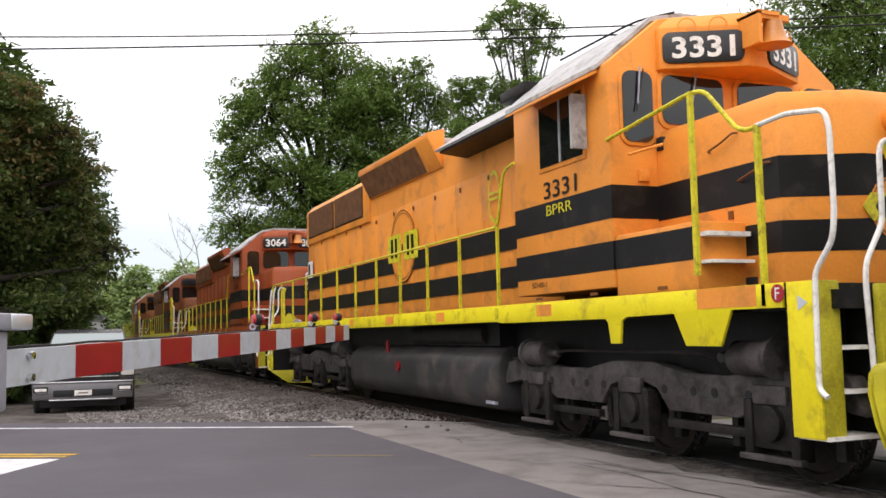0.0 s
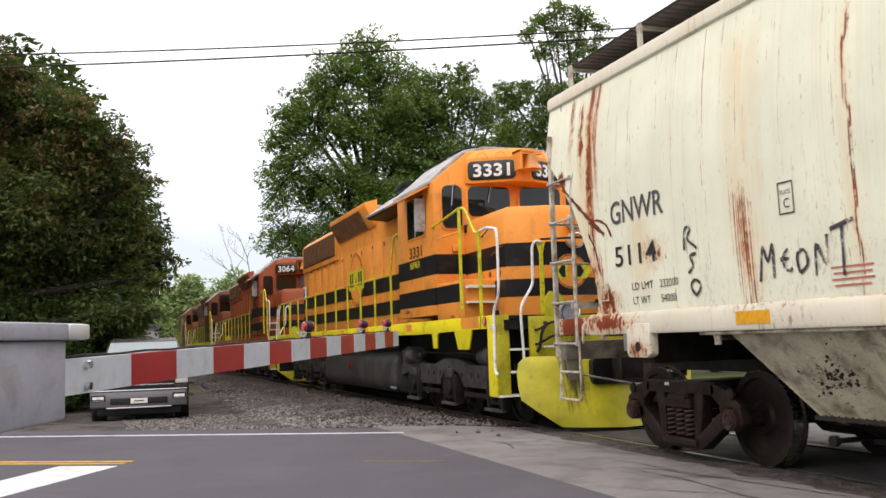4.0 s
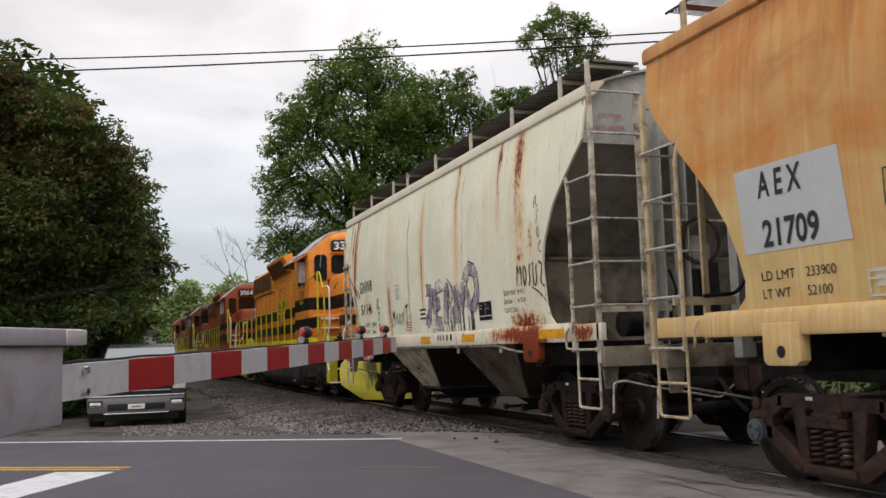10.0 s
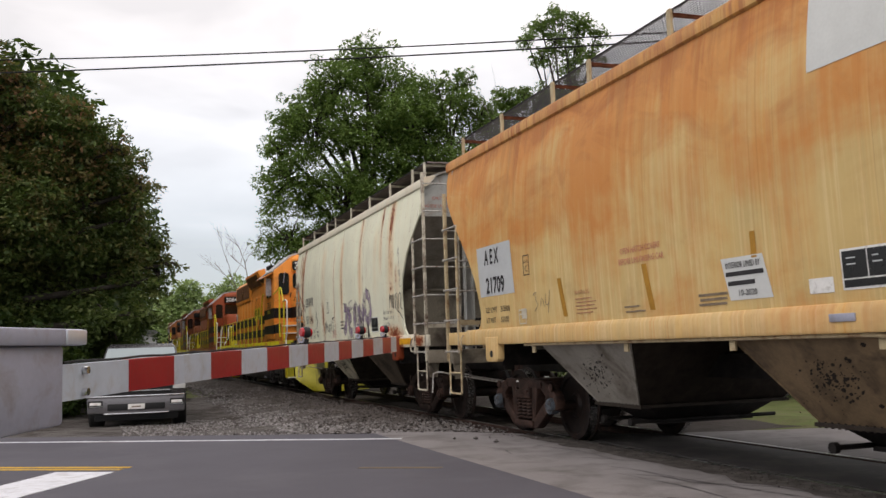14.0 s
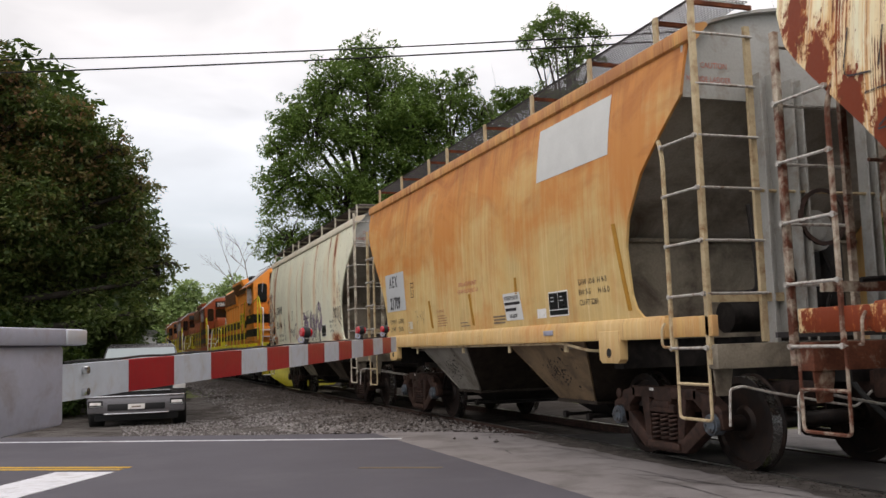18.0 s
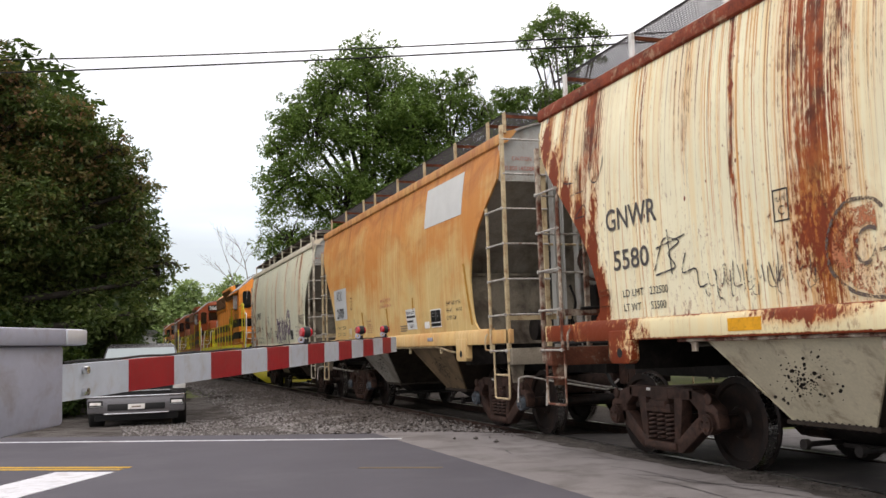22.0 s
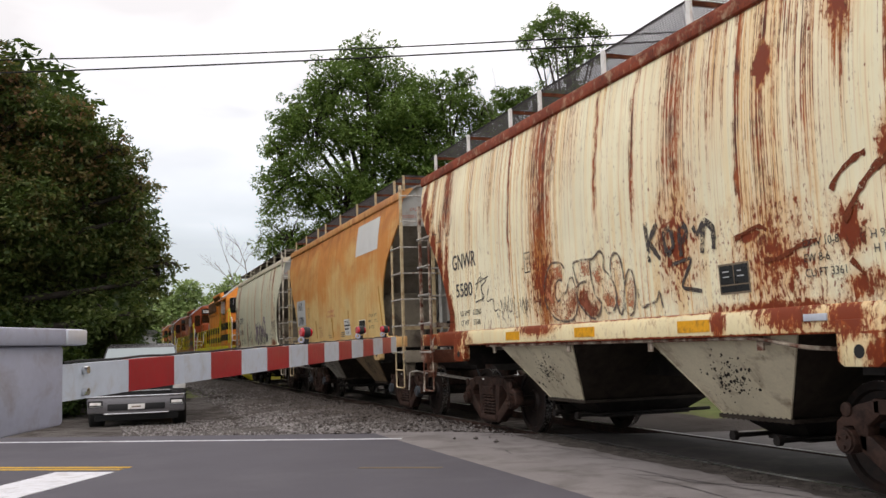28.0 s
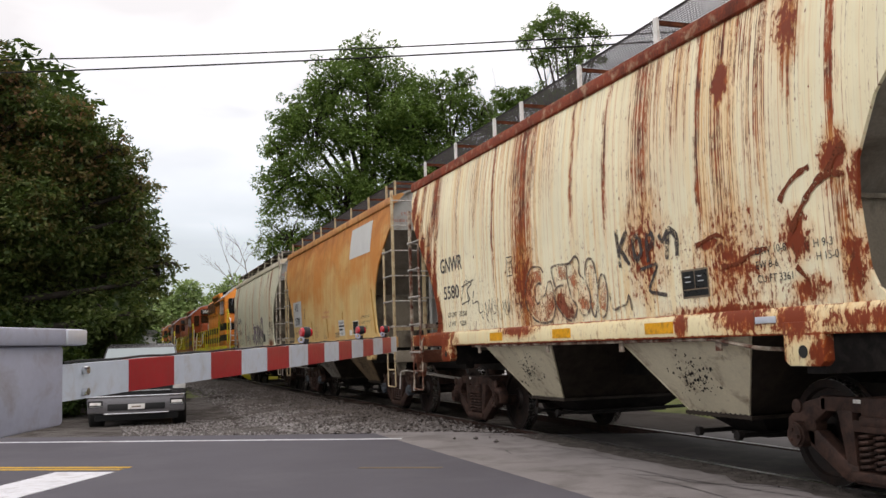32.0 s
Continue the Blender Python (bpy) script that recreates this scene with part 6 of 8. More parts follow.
            for y in (-2.04, 0.0, 2.04):
                for d in (-0.60, 0.60):
                    M().box(s * 1.02, s * 1.12, y + d - 0.05, y + d + 0.05, 0.26, 0.80).box(s * 0.9, s * 1.16, y + d * 0.93 - 0.04, y + d * 0.93 + 0.04, 0.40, 0.62).ob("brake_hanger", DARK_STEEL, f, "brake hanger and shoe", bevel=0.01)
                M().box(s * 1.22, s * 1.29, y - 0.36, y + 0.36, 0.20, 0.25).ob("pedestal_tie", BOGIE, f, "pedestal tie bar", bevel=0.008)
                M().box(s * 1.21, s * 1.27, y - 0.20, y + 0.20, 0.66, 0.82).ob("box_cap", BOGIE, f, bevel=0.02)
            M().tube(bend([(s * 1.26, -2.6, 0.95), (s * 1.26, -1.6, 0.98), (s * 1.27, -1.2, 1.08), (s * 1.27, 1.2, 1.08), (s * 1.26, 2.6, 0.96)], 0.1), 0.018, 6).ob("sand_pipe", DARK_STEEL, f)
            for y in (-1.75, -1.3, -1.0, -0.55, 0.55, 0.9, 1.2, 1.7):
                M().cyl((s * 1.21, y, 0.72), (s * 1.225, y, 0.72), 0.045, 10).ob("frame_hole", RUBBER, f)
        for y in (-2.04, 0.0, 2.04):
            wheelset(eng, yc + y, 0.508, 1.18, DARK_STEEL)
    return eng


eng_a = locomotive("orange and black striped locomotive with yellow rails", ORANGE, True, "3331", YELLOW)
eng_b = locomotive("red-orange locomotive with black stripes, second in line", RED_ORANGE, True, "3064", RED_ORANGE, False)
eng_c = locomotive("faded, shade-darkened orange locomotive, third in line", BROWN_ORANGE, True, "", RAIL_YELLOW, False)
eng_d = locomotive("faded brown-orange locomotive at the far end", OLD_ORANGE, True, "", OLD_ORANGE, False)

# ---------------- crossing gate ----------------
GATE_DIR = Vector((math.cos(1.106), math.sin(1.106), 0.021))
GATE_A = Vector((-6.604, 3.661, 1.283))   # top edge at the first red field


def crossing_gate():
    g = new("crossing_gate")
    tagged(g, "lowered red and white striped crossing gate with red lamps", "crossing gate")
    side = Vector((GATE_DIR.y, -GATE_DIR.x, 0)).normalized()

    def slab(l0, l1, top0, top1, low0, low1, half):
        m = M()
        a, b = GATE_A + GATE_DIR * l0, GATE_A + GATE_DIR * l1
        for p, top, low in ((a, top0, low0), (b, top1, low1)):
            m.v += [tuple(p + side * half + Vector((0, 0, top))), tuple(p - side * half + Vector((0, 0, top))), tuple(p - side * half + Vector((0, 0, low))), tuple(p + side * half + Vector((0, 0, low)))]
        m.f = [(0, 1, 5, 4), (1, 2, 6, 5), (2, 3, 7, 6), (3, 0, 4, 7), (3, 2, 1, 0), (4, 5, 6, 7)]
        return m

    low = lambda l: -0.116 - 0.0045 * max(0, l)
    P = 0.406
    fields = [(-0.50, 0.0, GATE_WHITE)] + [(k * P, (k + 1) * P, GATE_RED if k % 2 == 0 else GATE_WHITE) for k in range(13)] + [(13 * P, 13 * P + 0.28, GATE_WHITE)]
    for a, b, mat in fields:
        slab(a, b, 0, 0, low(a), low(b), 0.022).ob("field", mat, g, "red reflective field" if mat is GATE_RED else "white reflective field")
    cab = []
    for i in range(60):
        l = -0.4 + 5.7 * i / 59
        cab.append(GATE_A + GATE_DIR * l + Vector((0, 0, 0.006 + 0.002 * math.sin(i * 1.3))) - side * 0.01)
    M().tube(cab, 0.0045, 6).ob("cable", RUBBER, g, "black lamp cable")
    for l in (2.47, 4.08, 5.10):
        p = GATE_A + GATE_DIR * l + Vector((0, 0, 0.075))
        d = (ALONG * 0.75 + Vector((0.30, 0.58, 0))).normalized()
        h = M().cyl(p - d * 0.020, p + d * 0.020, 0.035, 16).cyl(p - Vector((0, 0, 0.075)), p - Vector((0, 0, 0.04)), 0.02, 8)
        h = h.ob("lamp", PLASTIC, g, "black lamp housing")
        M().cyl(p - d * 0.036, p - d * 0.020, 0.026, 16, 0.032).ob("lens", RED_LENS, h, "red lens")
        M().cyl(p + d * 0.020, p + d * 0.036, 0.032, 16, 0.026).ob("lens", RED_LENS, h, "red lens")
        M().revolve([(-0.008, 0.010), (0.008, 0.010), (0.008, 0.020), (-0.008, 0.020), (-0.008, 0.010)], p - GATE_DIR * 0.11 - Vector((0, 0, 0.045)), 14, "y", caps=False).ob("clip", GATE_GREY, h, "grey cable clip")
    # bracket, bolts and the mechanism case at its foot
    for z in (-0.022, -0.093):
        q = GATE_A + GATE_DIR * -0.33 + Vector((0, 0, z)) - side * 0.022
        M().cyl(q + side * 0.045, q + side * 0.064, 0.013, 8).ob("bolt", CHROME, g)
    return g


crossing_gate()


CASE_END = surface("bare_aluminium", (0.60, 0.62, 0.69), 0.35, 0.5, var=0.08, scale=6, bump=0)


def gate_case():
    g = new("gate_mechanism")
    tagged(g, "grey metal gate mechanism case on its mast", "gate mechanism")
    side = Vector((GATE_DIR.y, -GATE_DIR.x, 0)).normalized()
    flat = Vector((GATE_DIR.x, GATE_DIR.y, 0)).normalized()
    base = GATE_A + flat * -0.46
    m = Matrix.Translation((base.x, base.y, 0)) @ Matrix((side, flat, Vector((0, 0, 1)))).transposed().to_4x4()
    b = M().prism([(-2.2, 1.02), (0.0, 1.085), (0.0, 1.335), (-2.2, 1.335)], "x", -0.24, 0.028).turn(m)
    b.ob("case", GATE_GREY, g, "grey sheet metal case", bevel=0.012)
    t = M().box(-0.28, 0.05, -2.3, 0.09, 1.335, 1.388, m)
    t.ob("cover", GATE_GREY, g, "overhanging grey cover", bevel=0.008)
    M().box(-0.283, 0.056, -0.03, 0.095, 1.337, 1.386, m).ob("cover_end", CASE_END, g, "bright end of the cover", bevel=0.006)
    M().cyl(m @ Vector((-0.55, -1.9, -0.02)), m @ Vector((-0.55, -1.9, 3.6)), 0.065, 16).ob("mast", GATE_GREY, g, "round grey mast")
    M().box(-0.35, 0.35, -0.35, 0.35, -0.05, 0.06, m @ pose(-0.55, -1.9, 0)).ob("base", GATE_GREY, g, bevel=0.02)
    M().box(-0.6, -0.2, -2.1, -1.7, 1.1, 1.3, m).ob("bracket", GATE_GREY, g, bevel=0.01)


gate_case()

# ---------------- parked pickup ----------------


def pickup(place):
    car = new("pickup_truck")
    tagged(car, "parked grey pickup truck with a chrome-edged bumper", "pickup truck")
    P = lambda m, name, mat, lab="", parent=None, **k: m.ob(name, mat, parent or car, lab, **k)
    # faces -y; origin on the ground under the front bumper
    body = [(0.10, 0.55), (0.06, 0.75), (0.10, 1.05), (0.35, 1.12), (1.35, 1.18), (1.75, 1.20), (5.6, 1.20), (5.7, 1.1), (5.7, 0.55), (5.0, 0.45), (0.9, 0.45)]
    P(M().prism(body, "x", -0.96, 0.96), "body", TRUCK_GREY, "metallic grey body", bevel=0.05)
    w, t = 0.88, 0.70
    cab = [[(-w, 1.45, 1.18), (w, 1.45, 1.18), (w, 3.7, 1.18), (-w, 3.7, 1.18)], [(-t - 0.03, 2.15, 1.78), (t + 0.03, 2.15, 1.78), (t, 3.55, 1.80), (-t, 3.55, 1.80)], [(-t + 0.05, 2.30, 1.86), (t - 0.05, 2.30, 1.86), (t - 0.05, 3.45, 1.87), (-t + 0.05, 3.45, 1.87)]]
    P(M().loft(cab), "cabin", TRUCK_GREY, "cabin", bevel=0.03)
    P(M().add([(-0.80, 1.505, 1.24), (0.80, 1.505, 1.24), (0.70, 2.12, 1.76), (-0.70, 2.12, 1.76)], [(0, 1, 2, 3)]), "windscreen", WINDSCREEN, "windscreen")
    P(M().box(-0.80, 0.80, 0.12, 0.40, 0.20, 0.38), "air_dam", PLASTIC, "black air dam", bevel=0.02)
    P(M().box(-0.93, 0.93, 0.0, 0.30, 0.36, 0.71), "bumper", BUMPER, "grey bumper", bevel=0.04)
    P(M().box(-0.93, 0.93, -0.015, 0.05, 0.70, 0.735), "bumper_trim", CHROME, "chrome strip", bevel=0.005)
    P(M().box(-0.55, 0.55, -0.012, 0.05, 0.42, 0.56), "lower_grille", PLASTIC, "black lower grille", bevel=0.01)
    P(M().box(-0.62, 0.62, -0.02, 0.10, 0.335, 0.365), "lip", CHROME, "bright lower lip", bevel=0.004)
    P(M().box(-0.93, 0.93, 0.04, 0.10, 1.04, 1.065), "hood_trim", CHROME, "bright trim above the grille", bevel=0.004)
    g = P(M().box(-0.68, 0.68, 0.03, 0.12, 0.74, 1.04), "grille", PLASTIC, "black grille", bevel=0.02)
    for z in (0.83, 0.92, 1.01):
        P(M().box(-0.66, 0.66, 0.015, 0.04, z - 0.012, z + 0.012), "bar", CHROME, parent=g)
    for s in (-1, 1):
        P(M().box(s * 0.70, s * 0.95, 0.03, 0.25, 0.84, 1.05), "headlight", CLEAR_LENS, "headlight", bevel=0.02)
        f = P(M().box(s * 0.64, s * 0.91, -0.018, 0.06, 0.50, 0.64), "fog_lamp", PLASTIC, "fog lamp", bevel=0.012)
        P(M().box(s * 0.67, s * 0.88, -0.026, 0.0, 0.545, 0.605), "lens", WHITE, parent=f)
        P(M().box(s * 0.65, s * 0.90, -0.022, 0.0, 0.51, 0.525), "trim", CHROME, parent=f)
        P(M().box(s * 0.97, s * 1.18, 1.60, 1.70, 1.18, 1.38), "mirror", PLASTIC, "door mirror", bevel=0.03)
        for y in (0.95, 4.6):
            tyre = M().revolve([(s * 0.68, 0.24), (s * 0.68, 0.36), (s * 0.72, 0.395), (s * 0.92, 0.395), (s * 0.96, 0.36), (s * 0.96, 0.24)], (0, y, 0.395), 24)
            wheel = P(tyre, "wheel", RUBBER, "black tyre")
            P(M().cyl((s * 0.9, y, 0.395), (s * 0.955, y, 0.395), 0.24, 16), "rim", SILVER, parent=wheel)
    pl = P(M().box(-0.16, 0.16, -0.03, -0.005, 0.44, 0.55), "plate", WHITE, "white plate with a faint bar")
    P(M().box(-0.09, 0.09, -0.034, -0.029, 0.48, 0.51), "bar", GREY_INK, parent=pl)
    P(M().cyl((0.6, 3.3, 1.85), (0.6, 3.3, 1.93), 0.02, 8), "antenna", PLASTIC)
    car.matrix_basis = place @ Matrix.Diagonal((1.02, 1, 0.95, 1))


pickup(pose(-6.19, 20.35, -0.20, 0, 0, -4))

# ---------------- trees ----------------


def leaf_material(name, dark, light, tips=None, amount=0.0):
    m, nt, b = material(name)
    geo = nt.n("ShaderNodeNewGeometry")
    rnd = geo.outputs["Random Per Island"]
    c = nt.mix(rnd, dark, light)
    patch = nt.noise(nt.coords(kind="Object"), 0.45, 3)
    c = nt.mix(nt.ramp(patch, 0.38, 0.62), c, nt.mix(rnd, tuple(v * 0.75 for v in dark), tuple(v * 0.85 for v in light)))
    if tips:
        f = nt.ramp(nt.noise(nt.coords((1, 1, 1), (7, 3, 1)), 1.3, 4), 0.66 - amount, 0.74 - amount)
        z = nt.n("ShaderNodeSeparateXYZ", {0: nt.coords()}).outputs[2]
        c = nt.mix(nt.math("MULTIPLY", nt.math("MULTIPLY", f, nt.ramp(rnd, 0.25, 0.9)), nt.ramp(z, 2.0, 7.5)), c, tips)
    nt.put(b.inputs["Base Color"], c)
    b.inputs["Roughness"].default_value = 0.55
    b.inputs["Specular IOR Level"].default_value = 0.22
    trans = nt.n("ShaderNodeBsdfTranslucent", {0: nt.mix(0.5, c, (0.14, 0.22, 0.03))})
    mixs = nt.n("ShaderNodeMixShader", {0: 0.32, 1: b, 2: trans})
    outn = [n for n in m.node_tree.nodes if n.type == "OUTPUT_MATERIAL"][0]
    m.node_tree.links.new(mixs.outputs[0], outn.inputs[0])
    return m


BARK = surface("bark", (0.042, 0.035, 0.030), 0.9, var=0.4, scale=4, fine=30, bump=0.8)
GREEN = leaf_material("green_leaves", (0.070, 0.135, 0.030), (0.205, 0.305, 0.078))
MAPLE = leaf_material("maple_leaves", (0.030, 0.055, 0.015), (0.125, 0.170, 0.050), (0.22, 0.100, 0.055), 0.22)
# leaf colour paled to carry the haze of the distance
HAZE_GREEN = leaf_material("far_leaves", (0.20, 0.30, 0.11), (0.38, 0.48, 0.20))
SHRUB = leaf_material("shrub_leaves", (0.015, 0.035, 0.010), (0.045, 0.080, 0.022))


def leaves_mesh(name, mat, parent, centres, radii, count, size, seed, flat=0.8):
    """Small folded leaves scattered near the surfaces of many clumps."""
    rng = np.random.default_rng(seed)
    centres, radii = np.array(centres, float), np.array(radii, float)
    pick = rng.choice(len(centres), count, p=radii ** 2 / (radii ** 2).sum())
    d = rng.normal(size=(count, 3))
    d /= np.linalg.norm(d, axis=1)[:, None]
    r = radii[pick] * np.clip(1 - np.abs(rng.normal(0, 0.28, count)), 0.15, 1) * rng.uniform(0.85, 1.15, count)
    p = centres[pick] + d * r[:, None] * np.array([1, 1, flat])
    a = (rng.normal(size=(count, 3)) * 0.6 + d * 0.4) * np.array([1, 1, 0.6]) + np.array([0, 0, -0.22])
    a /= np.linalg.norm(a, axis=1)[:, None]
    b = np.cross(a, rng.normal(size=(count, 3)) * 0.5 + np.array([0, 0, 1.0]))
    b /= np.linalg.norm(b, axis=1)[:, None]
    n = np.cross(a, b)
    s = size * rng.uniform(0.6, 1.3, count)[:, None]
    v = np.stack([p - a * s * 0.5, p + b * s * 0.25 + n * s * 0.08, p + a * s * 0.58, p - b * s * 0.25 + n * s * 0.08], 1).reshape(-1, 3)
    me = bpy.data.meshes.new(name)
    me.vertices.add(count * 4)
    me.vertices.foreach_set("co", v.ravel())
    k = np.arange(count) * 4
    loops = np.stack([k, k + 1, k + 2, k, k + 2, k + 3], 1).ravel()
    me.loops.add(count * 6)
    me.loops.foreach_set("vertex_index", loops)
    me.polygons.add(count * 2)
    me.polygons.foreach_set("loop_start", np.arange(count * 2) * 3)
    me.polygons.foreach_set("loop_total", np.full(count * 2, 3))
    me.update(calc_edges=True)
    me.materials.append(mat)
    o = new(name, me)
    o.parent = parent
    return o


def tree(label, x, y, height, lobes, leaf, count, size, seed, trunk=0.35, flat=0.8, clump=(0.15, 0.34)):
    """lobes: (dx, dy, z, radius) of the crown's main masses, from the trunk's foot."""
    rnd = random.Random(seed)
    t = new("tree")
    tagged(t, label, "tree")
    t.location = (x, y, dip(x, y) - 0.05)
    top = Vector((rnd.uniform(-0.4, 0.4), rnd.uniform(-0.4, 0.4), height * 0.62))
    trunk_pts = [Vector((0, 0, 0)), Vector((0.1, 0, height * 0.15)), top * 0.55, top]
    m = M().tube(bend(trunk_pts, height * 0.1), [trunk * (1.25 - 0.9 * i / 11) for i in range(12)], 10)
    m.ob("trunk", BARK, t, "brown trunk")
    cs, rs = [], []
    lobes = [(a, b, c, r * 1.12) for a, b, c, r in lobes]
    for dx, dy, z, r in lobes:
        c = Vector((dx, dy, z))
        s = Vector((0, 0, min(z * 0.6, height * 0.5))) + Vector((top.x, top.y, 0)) * 0.5
        mid = s.lerp(c, 0.5) + Vector((rnd.uniform(-0.4, 0.4), rnd.uniform(-0.4, 0.4), 0.3))
        limb = M().tube([s, mid, c], [trunk * 0.42, trunk * 0.26, trunk * 0.10], 7)
        n = max(9, int(24 * r ** 1.15))
        for k in range(n):
            d = Vector((rnd.gauss(0, 1), rnd.gauss(0, 1), rnd.gauss(0, 1) * 0.9)).normalized() * r * rnd.uniform(0.45, 1.02)
            q = c + d
            cs.append(q)
            rs.append(r * rnd.uniform(*clump))
            if k % 2 == 0:
                limb.tube([c.lerp(q, 0.1), c.lerp(q, 0.55) + Vector((0, 0, 0.1)), q], [trunk * 0.12, trunk * 0.07, trunk * 0.02], 5)
        limb.ob("limb", BARK, t, "branching limb", fix=False)
    for dx, dy, z, r in lobes:
        for k in (0.6,):
            cs.append(Vector((dx, dy, z)))
            rs.append(r * k)
    leaves_mesh("crown", leaf, t, cs, rs, count, size, seed, flat)
    return t


def bare_tree(x, y, height, seed, spread=0.35):
    rnd = random.Random(seed)
    m = M()

    def grow(p, d, length, r, depth):
        mid = p + d * length * 0.5 + Vector((rnd.uniform(-1, 1), rnd.uniform(-1, 1), 0)) * length * 0.06
        e = p + d * length
        m.tube([p, mid, e], [r, r * 0.8, r * 0.6], 5)
        if depth:
            for _ in range(3 if depth > 1 else 4):
                q = p + d * length * rnd.uniform(0.45, 1.0)
                n = (d + Vector((rnd.gauss(0, spread), rnd.gauss(0, spread), rnd.gauss(0.05, spread * 0.6)))).normalized()
                grow(q, n, length * rnd.uniform(0.45, 0.75), r * 0.5, depth - 1)

    grow(Vector((0, 0, 0)), Vector((0.02, 0, 1)).normalized(), height * 0.5, 0.10, 4)
    t = new("tree")
    tagged(t, "bare dead tree with thin grey twigs", "tree")
    m.ob("branch", surface("dead_wood", (0.16, 0.14, 0.125), 0.9, var=0.3), t, fix=False)
    t.location = (x, y, dip(x, y) - 0.05)


def ray_at(az, y):
    """x at depth y along the azimuth (degrees to the right of the track's direction) from the viewpoint."""
    return EYE.x + math.tan(radians(az)) * y


# maple by the parking lot
tree("dense maple with rust-tinged leaves beside the gravel lot", ray_at(-9, 27), 27, 11.0,
     [(-1.5, -1.0, 8.6, 1.6), (0.3, -1.2, 6.6, 1.3), (0.4, -1.0, 7.2, 1.0), (1.6, -1.4, 4.8, 1.3), (-2.5, 0, 6.0, 2.0), (-2.5, 0, 3.0, 2.0), (0.59, -1.2, 8.45, 1.12), (1.3, -0.5, 7.3, 1.0), (3.4, 0.4, 5.9, 1.1), (3.6, -0.3, 1.6, 1.0), (4.5, 0.2, 1.3, 0.8), (2.2, -1.0, 1.0, 1.2), (2.1, -1.2, 7.81, 0.85), (3.53, -1.2, 7.36, 0.78), (4.41, 0, 6.45, 0.74), (4.75, -0.6, 5.22, 0.63), (4.03, 0, 4.43, 0.99), (5.51, 0, 3.62, 0.47), (5.6, -0.2, 4.0, 0.40), (5.2, 0.2, 4.6, 0.55), (4.82, -0.6, 3.46, 0.58), (4.12, -1.2, 2.46, 0.82), (2.42, -0.6, 6.0, 1.51), (2.51, 0.5, 3.86, 1.57), (0.54, 0.5, 5.83, 1.63), (0.66, 0, 3.23, 1.6), (2.96, 0.5, 2.01, 1.19), (1.62, 0, 1.45, 1.36), (5.03, -1.2, 2.52, 0.45), (0.1, -1.2, 9.35, 0.80), (1.25, -1.2, 8.85, 0.62), (2.0, -1.2, 8.45, 0.5), (3.35, -1.2, 8.0, 0.42), (4.3, -1.0, 7.0, 0.45), (4.95, -0.6, 6.0, 0.45)], MAPLE, 290000, 0.145, 11, 0.4, 0.62, (0.26, 0.58))
# big trees behind the train
tree("tall leafy green tree beyond the track", ray_at(14.9, 60), 60, 24,
     [(0.2, 0, 20.9, 2.0), (-1.7, 0, 19.0, 2.2), (2.1, 0, 18.6, 2.3), (-3.6, 0, 16.2, 2.4), (0.3, -1, 16.0, 2.8), (3.8, 0, 16.0, 2.5), (-5.2, 0, 12.8, 2.4), (-2.0, -1.5, 11.2, 2.7), (1.6, -1.5, 11.0, 3.0), (4.8, 0, 11.4, 2.8),
      (-5.3, 0, 8.6, 2.0), (-2.6, -1, 7.4, 2.6), (0.8, -1, 7.0, 3.0), (4.6, 0, 7.6, 3.0), (-4.2, 0, 5.2, 2.0), (-1.0, 0, 4.0, 2.6), (-4.9, 0, 17.0, 1.3), (-6.0, 0, 14.6, 1.1), (-3.4, 0, 18.2, 1.1)], GREEN, 115000, 0.25, 21, 0.5, 0.7)
tree("tall leafy green tree beyond the track", ray_at(20.0, 58), 58, 20,
     [(1.2, 0, 19.2, 1.0), (-0.6, 0, 19.0, 1.1), (3.1, 0, 16.8, 1.1), (0.2, 0, 17.9, 1.8), (2.2, 0, 17.0, 1.7), (-2.2, 0, 16.2, 2.0), (3.4, 0, 14.4, 2.0), (0.4, 0, 12.6, 2.6), (-2.2, 0, 11.5, 2.6), (0.5, -1, 9.0, 3.0), (2.8, 0, 9.5, 2.4), (-2.4, 0, 7.0, 2.8), (2.6, 0, 6, 2.6)], GREEN, 60000, 0.26, 22, 0.4)
tree("slender leafy tree with open crown beyond the track", ray_at(27.2, 48), 48, 22.5,
     [(0.1, 0, 20.7, 0.75), (-1.2, 0, 19.9, 0.75), (1.3, 0, 20.2, 0.75), (2.4, 0, 19.7, 0.65), (-2.2, 0, 19.1, 0.6), (-0.4, 0, 19.0, 0.8), (1.0, 0, 18.7, 0.8), (2.2, 0, 18.4, 0.55), (-1.2, 0, 17.9, 0.6), (0.4, 0, 17.5, 0.7),
      (-3.8, 0, 15.5, 0.7), (-2.6, 0, 15.7, 0.7), (-1.4, 0, 15.5, 0.8), (-3.2, 0, 14.7, 0.8), (-0.4, 0, 15.3, 0.8), (0.8, 0, 15.9, 0.9), (-1.5, 0, 13.6, 1.2), (1.0, 0, 13.5, 1.3), (-3.5, 0, 13.0, 1.0), (2.5, 0, 14.0, 1.1), (0.5, 0, 11.0, 1.8), (-2.0, 0, 10.5, 1.7), (3.0, 0, 10.5, 1.9)], GREEN, 60000, 0.21, 23, 0.30, 0.6, (0.3, 0.62))
tree("leafy green tree behind the crossing", ray_at(46.0, 26), 26, 16.5,
     [(0, 0, 13.5, 2.8), (1.9, 0, 11.8, 2.8), (-1.2, 0, 10.0, 2.4), (1.0, 0, 8.2, 3.0), (-1.6, 0, 6.0, 2.6), (2.4, 0, 5.2, 3.0)], GREEN, 42000, 0.20, 24, 0.4)
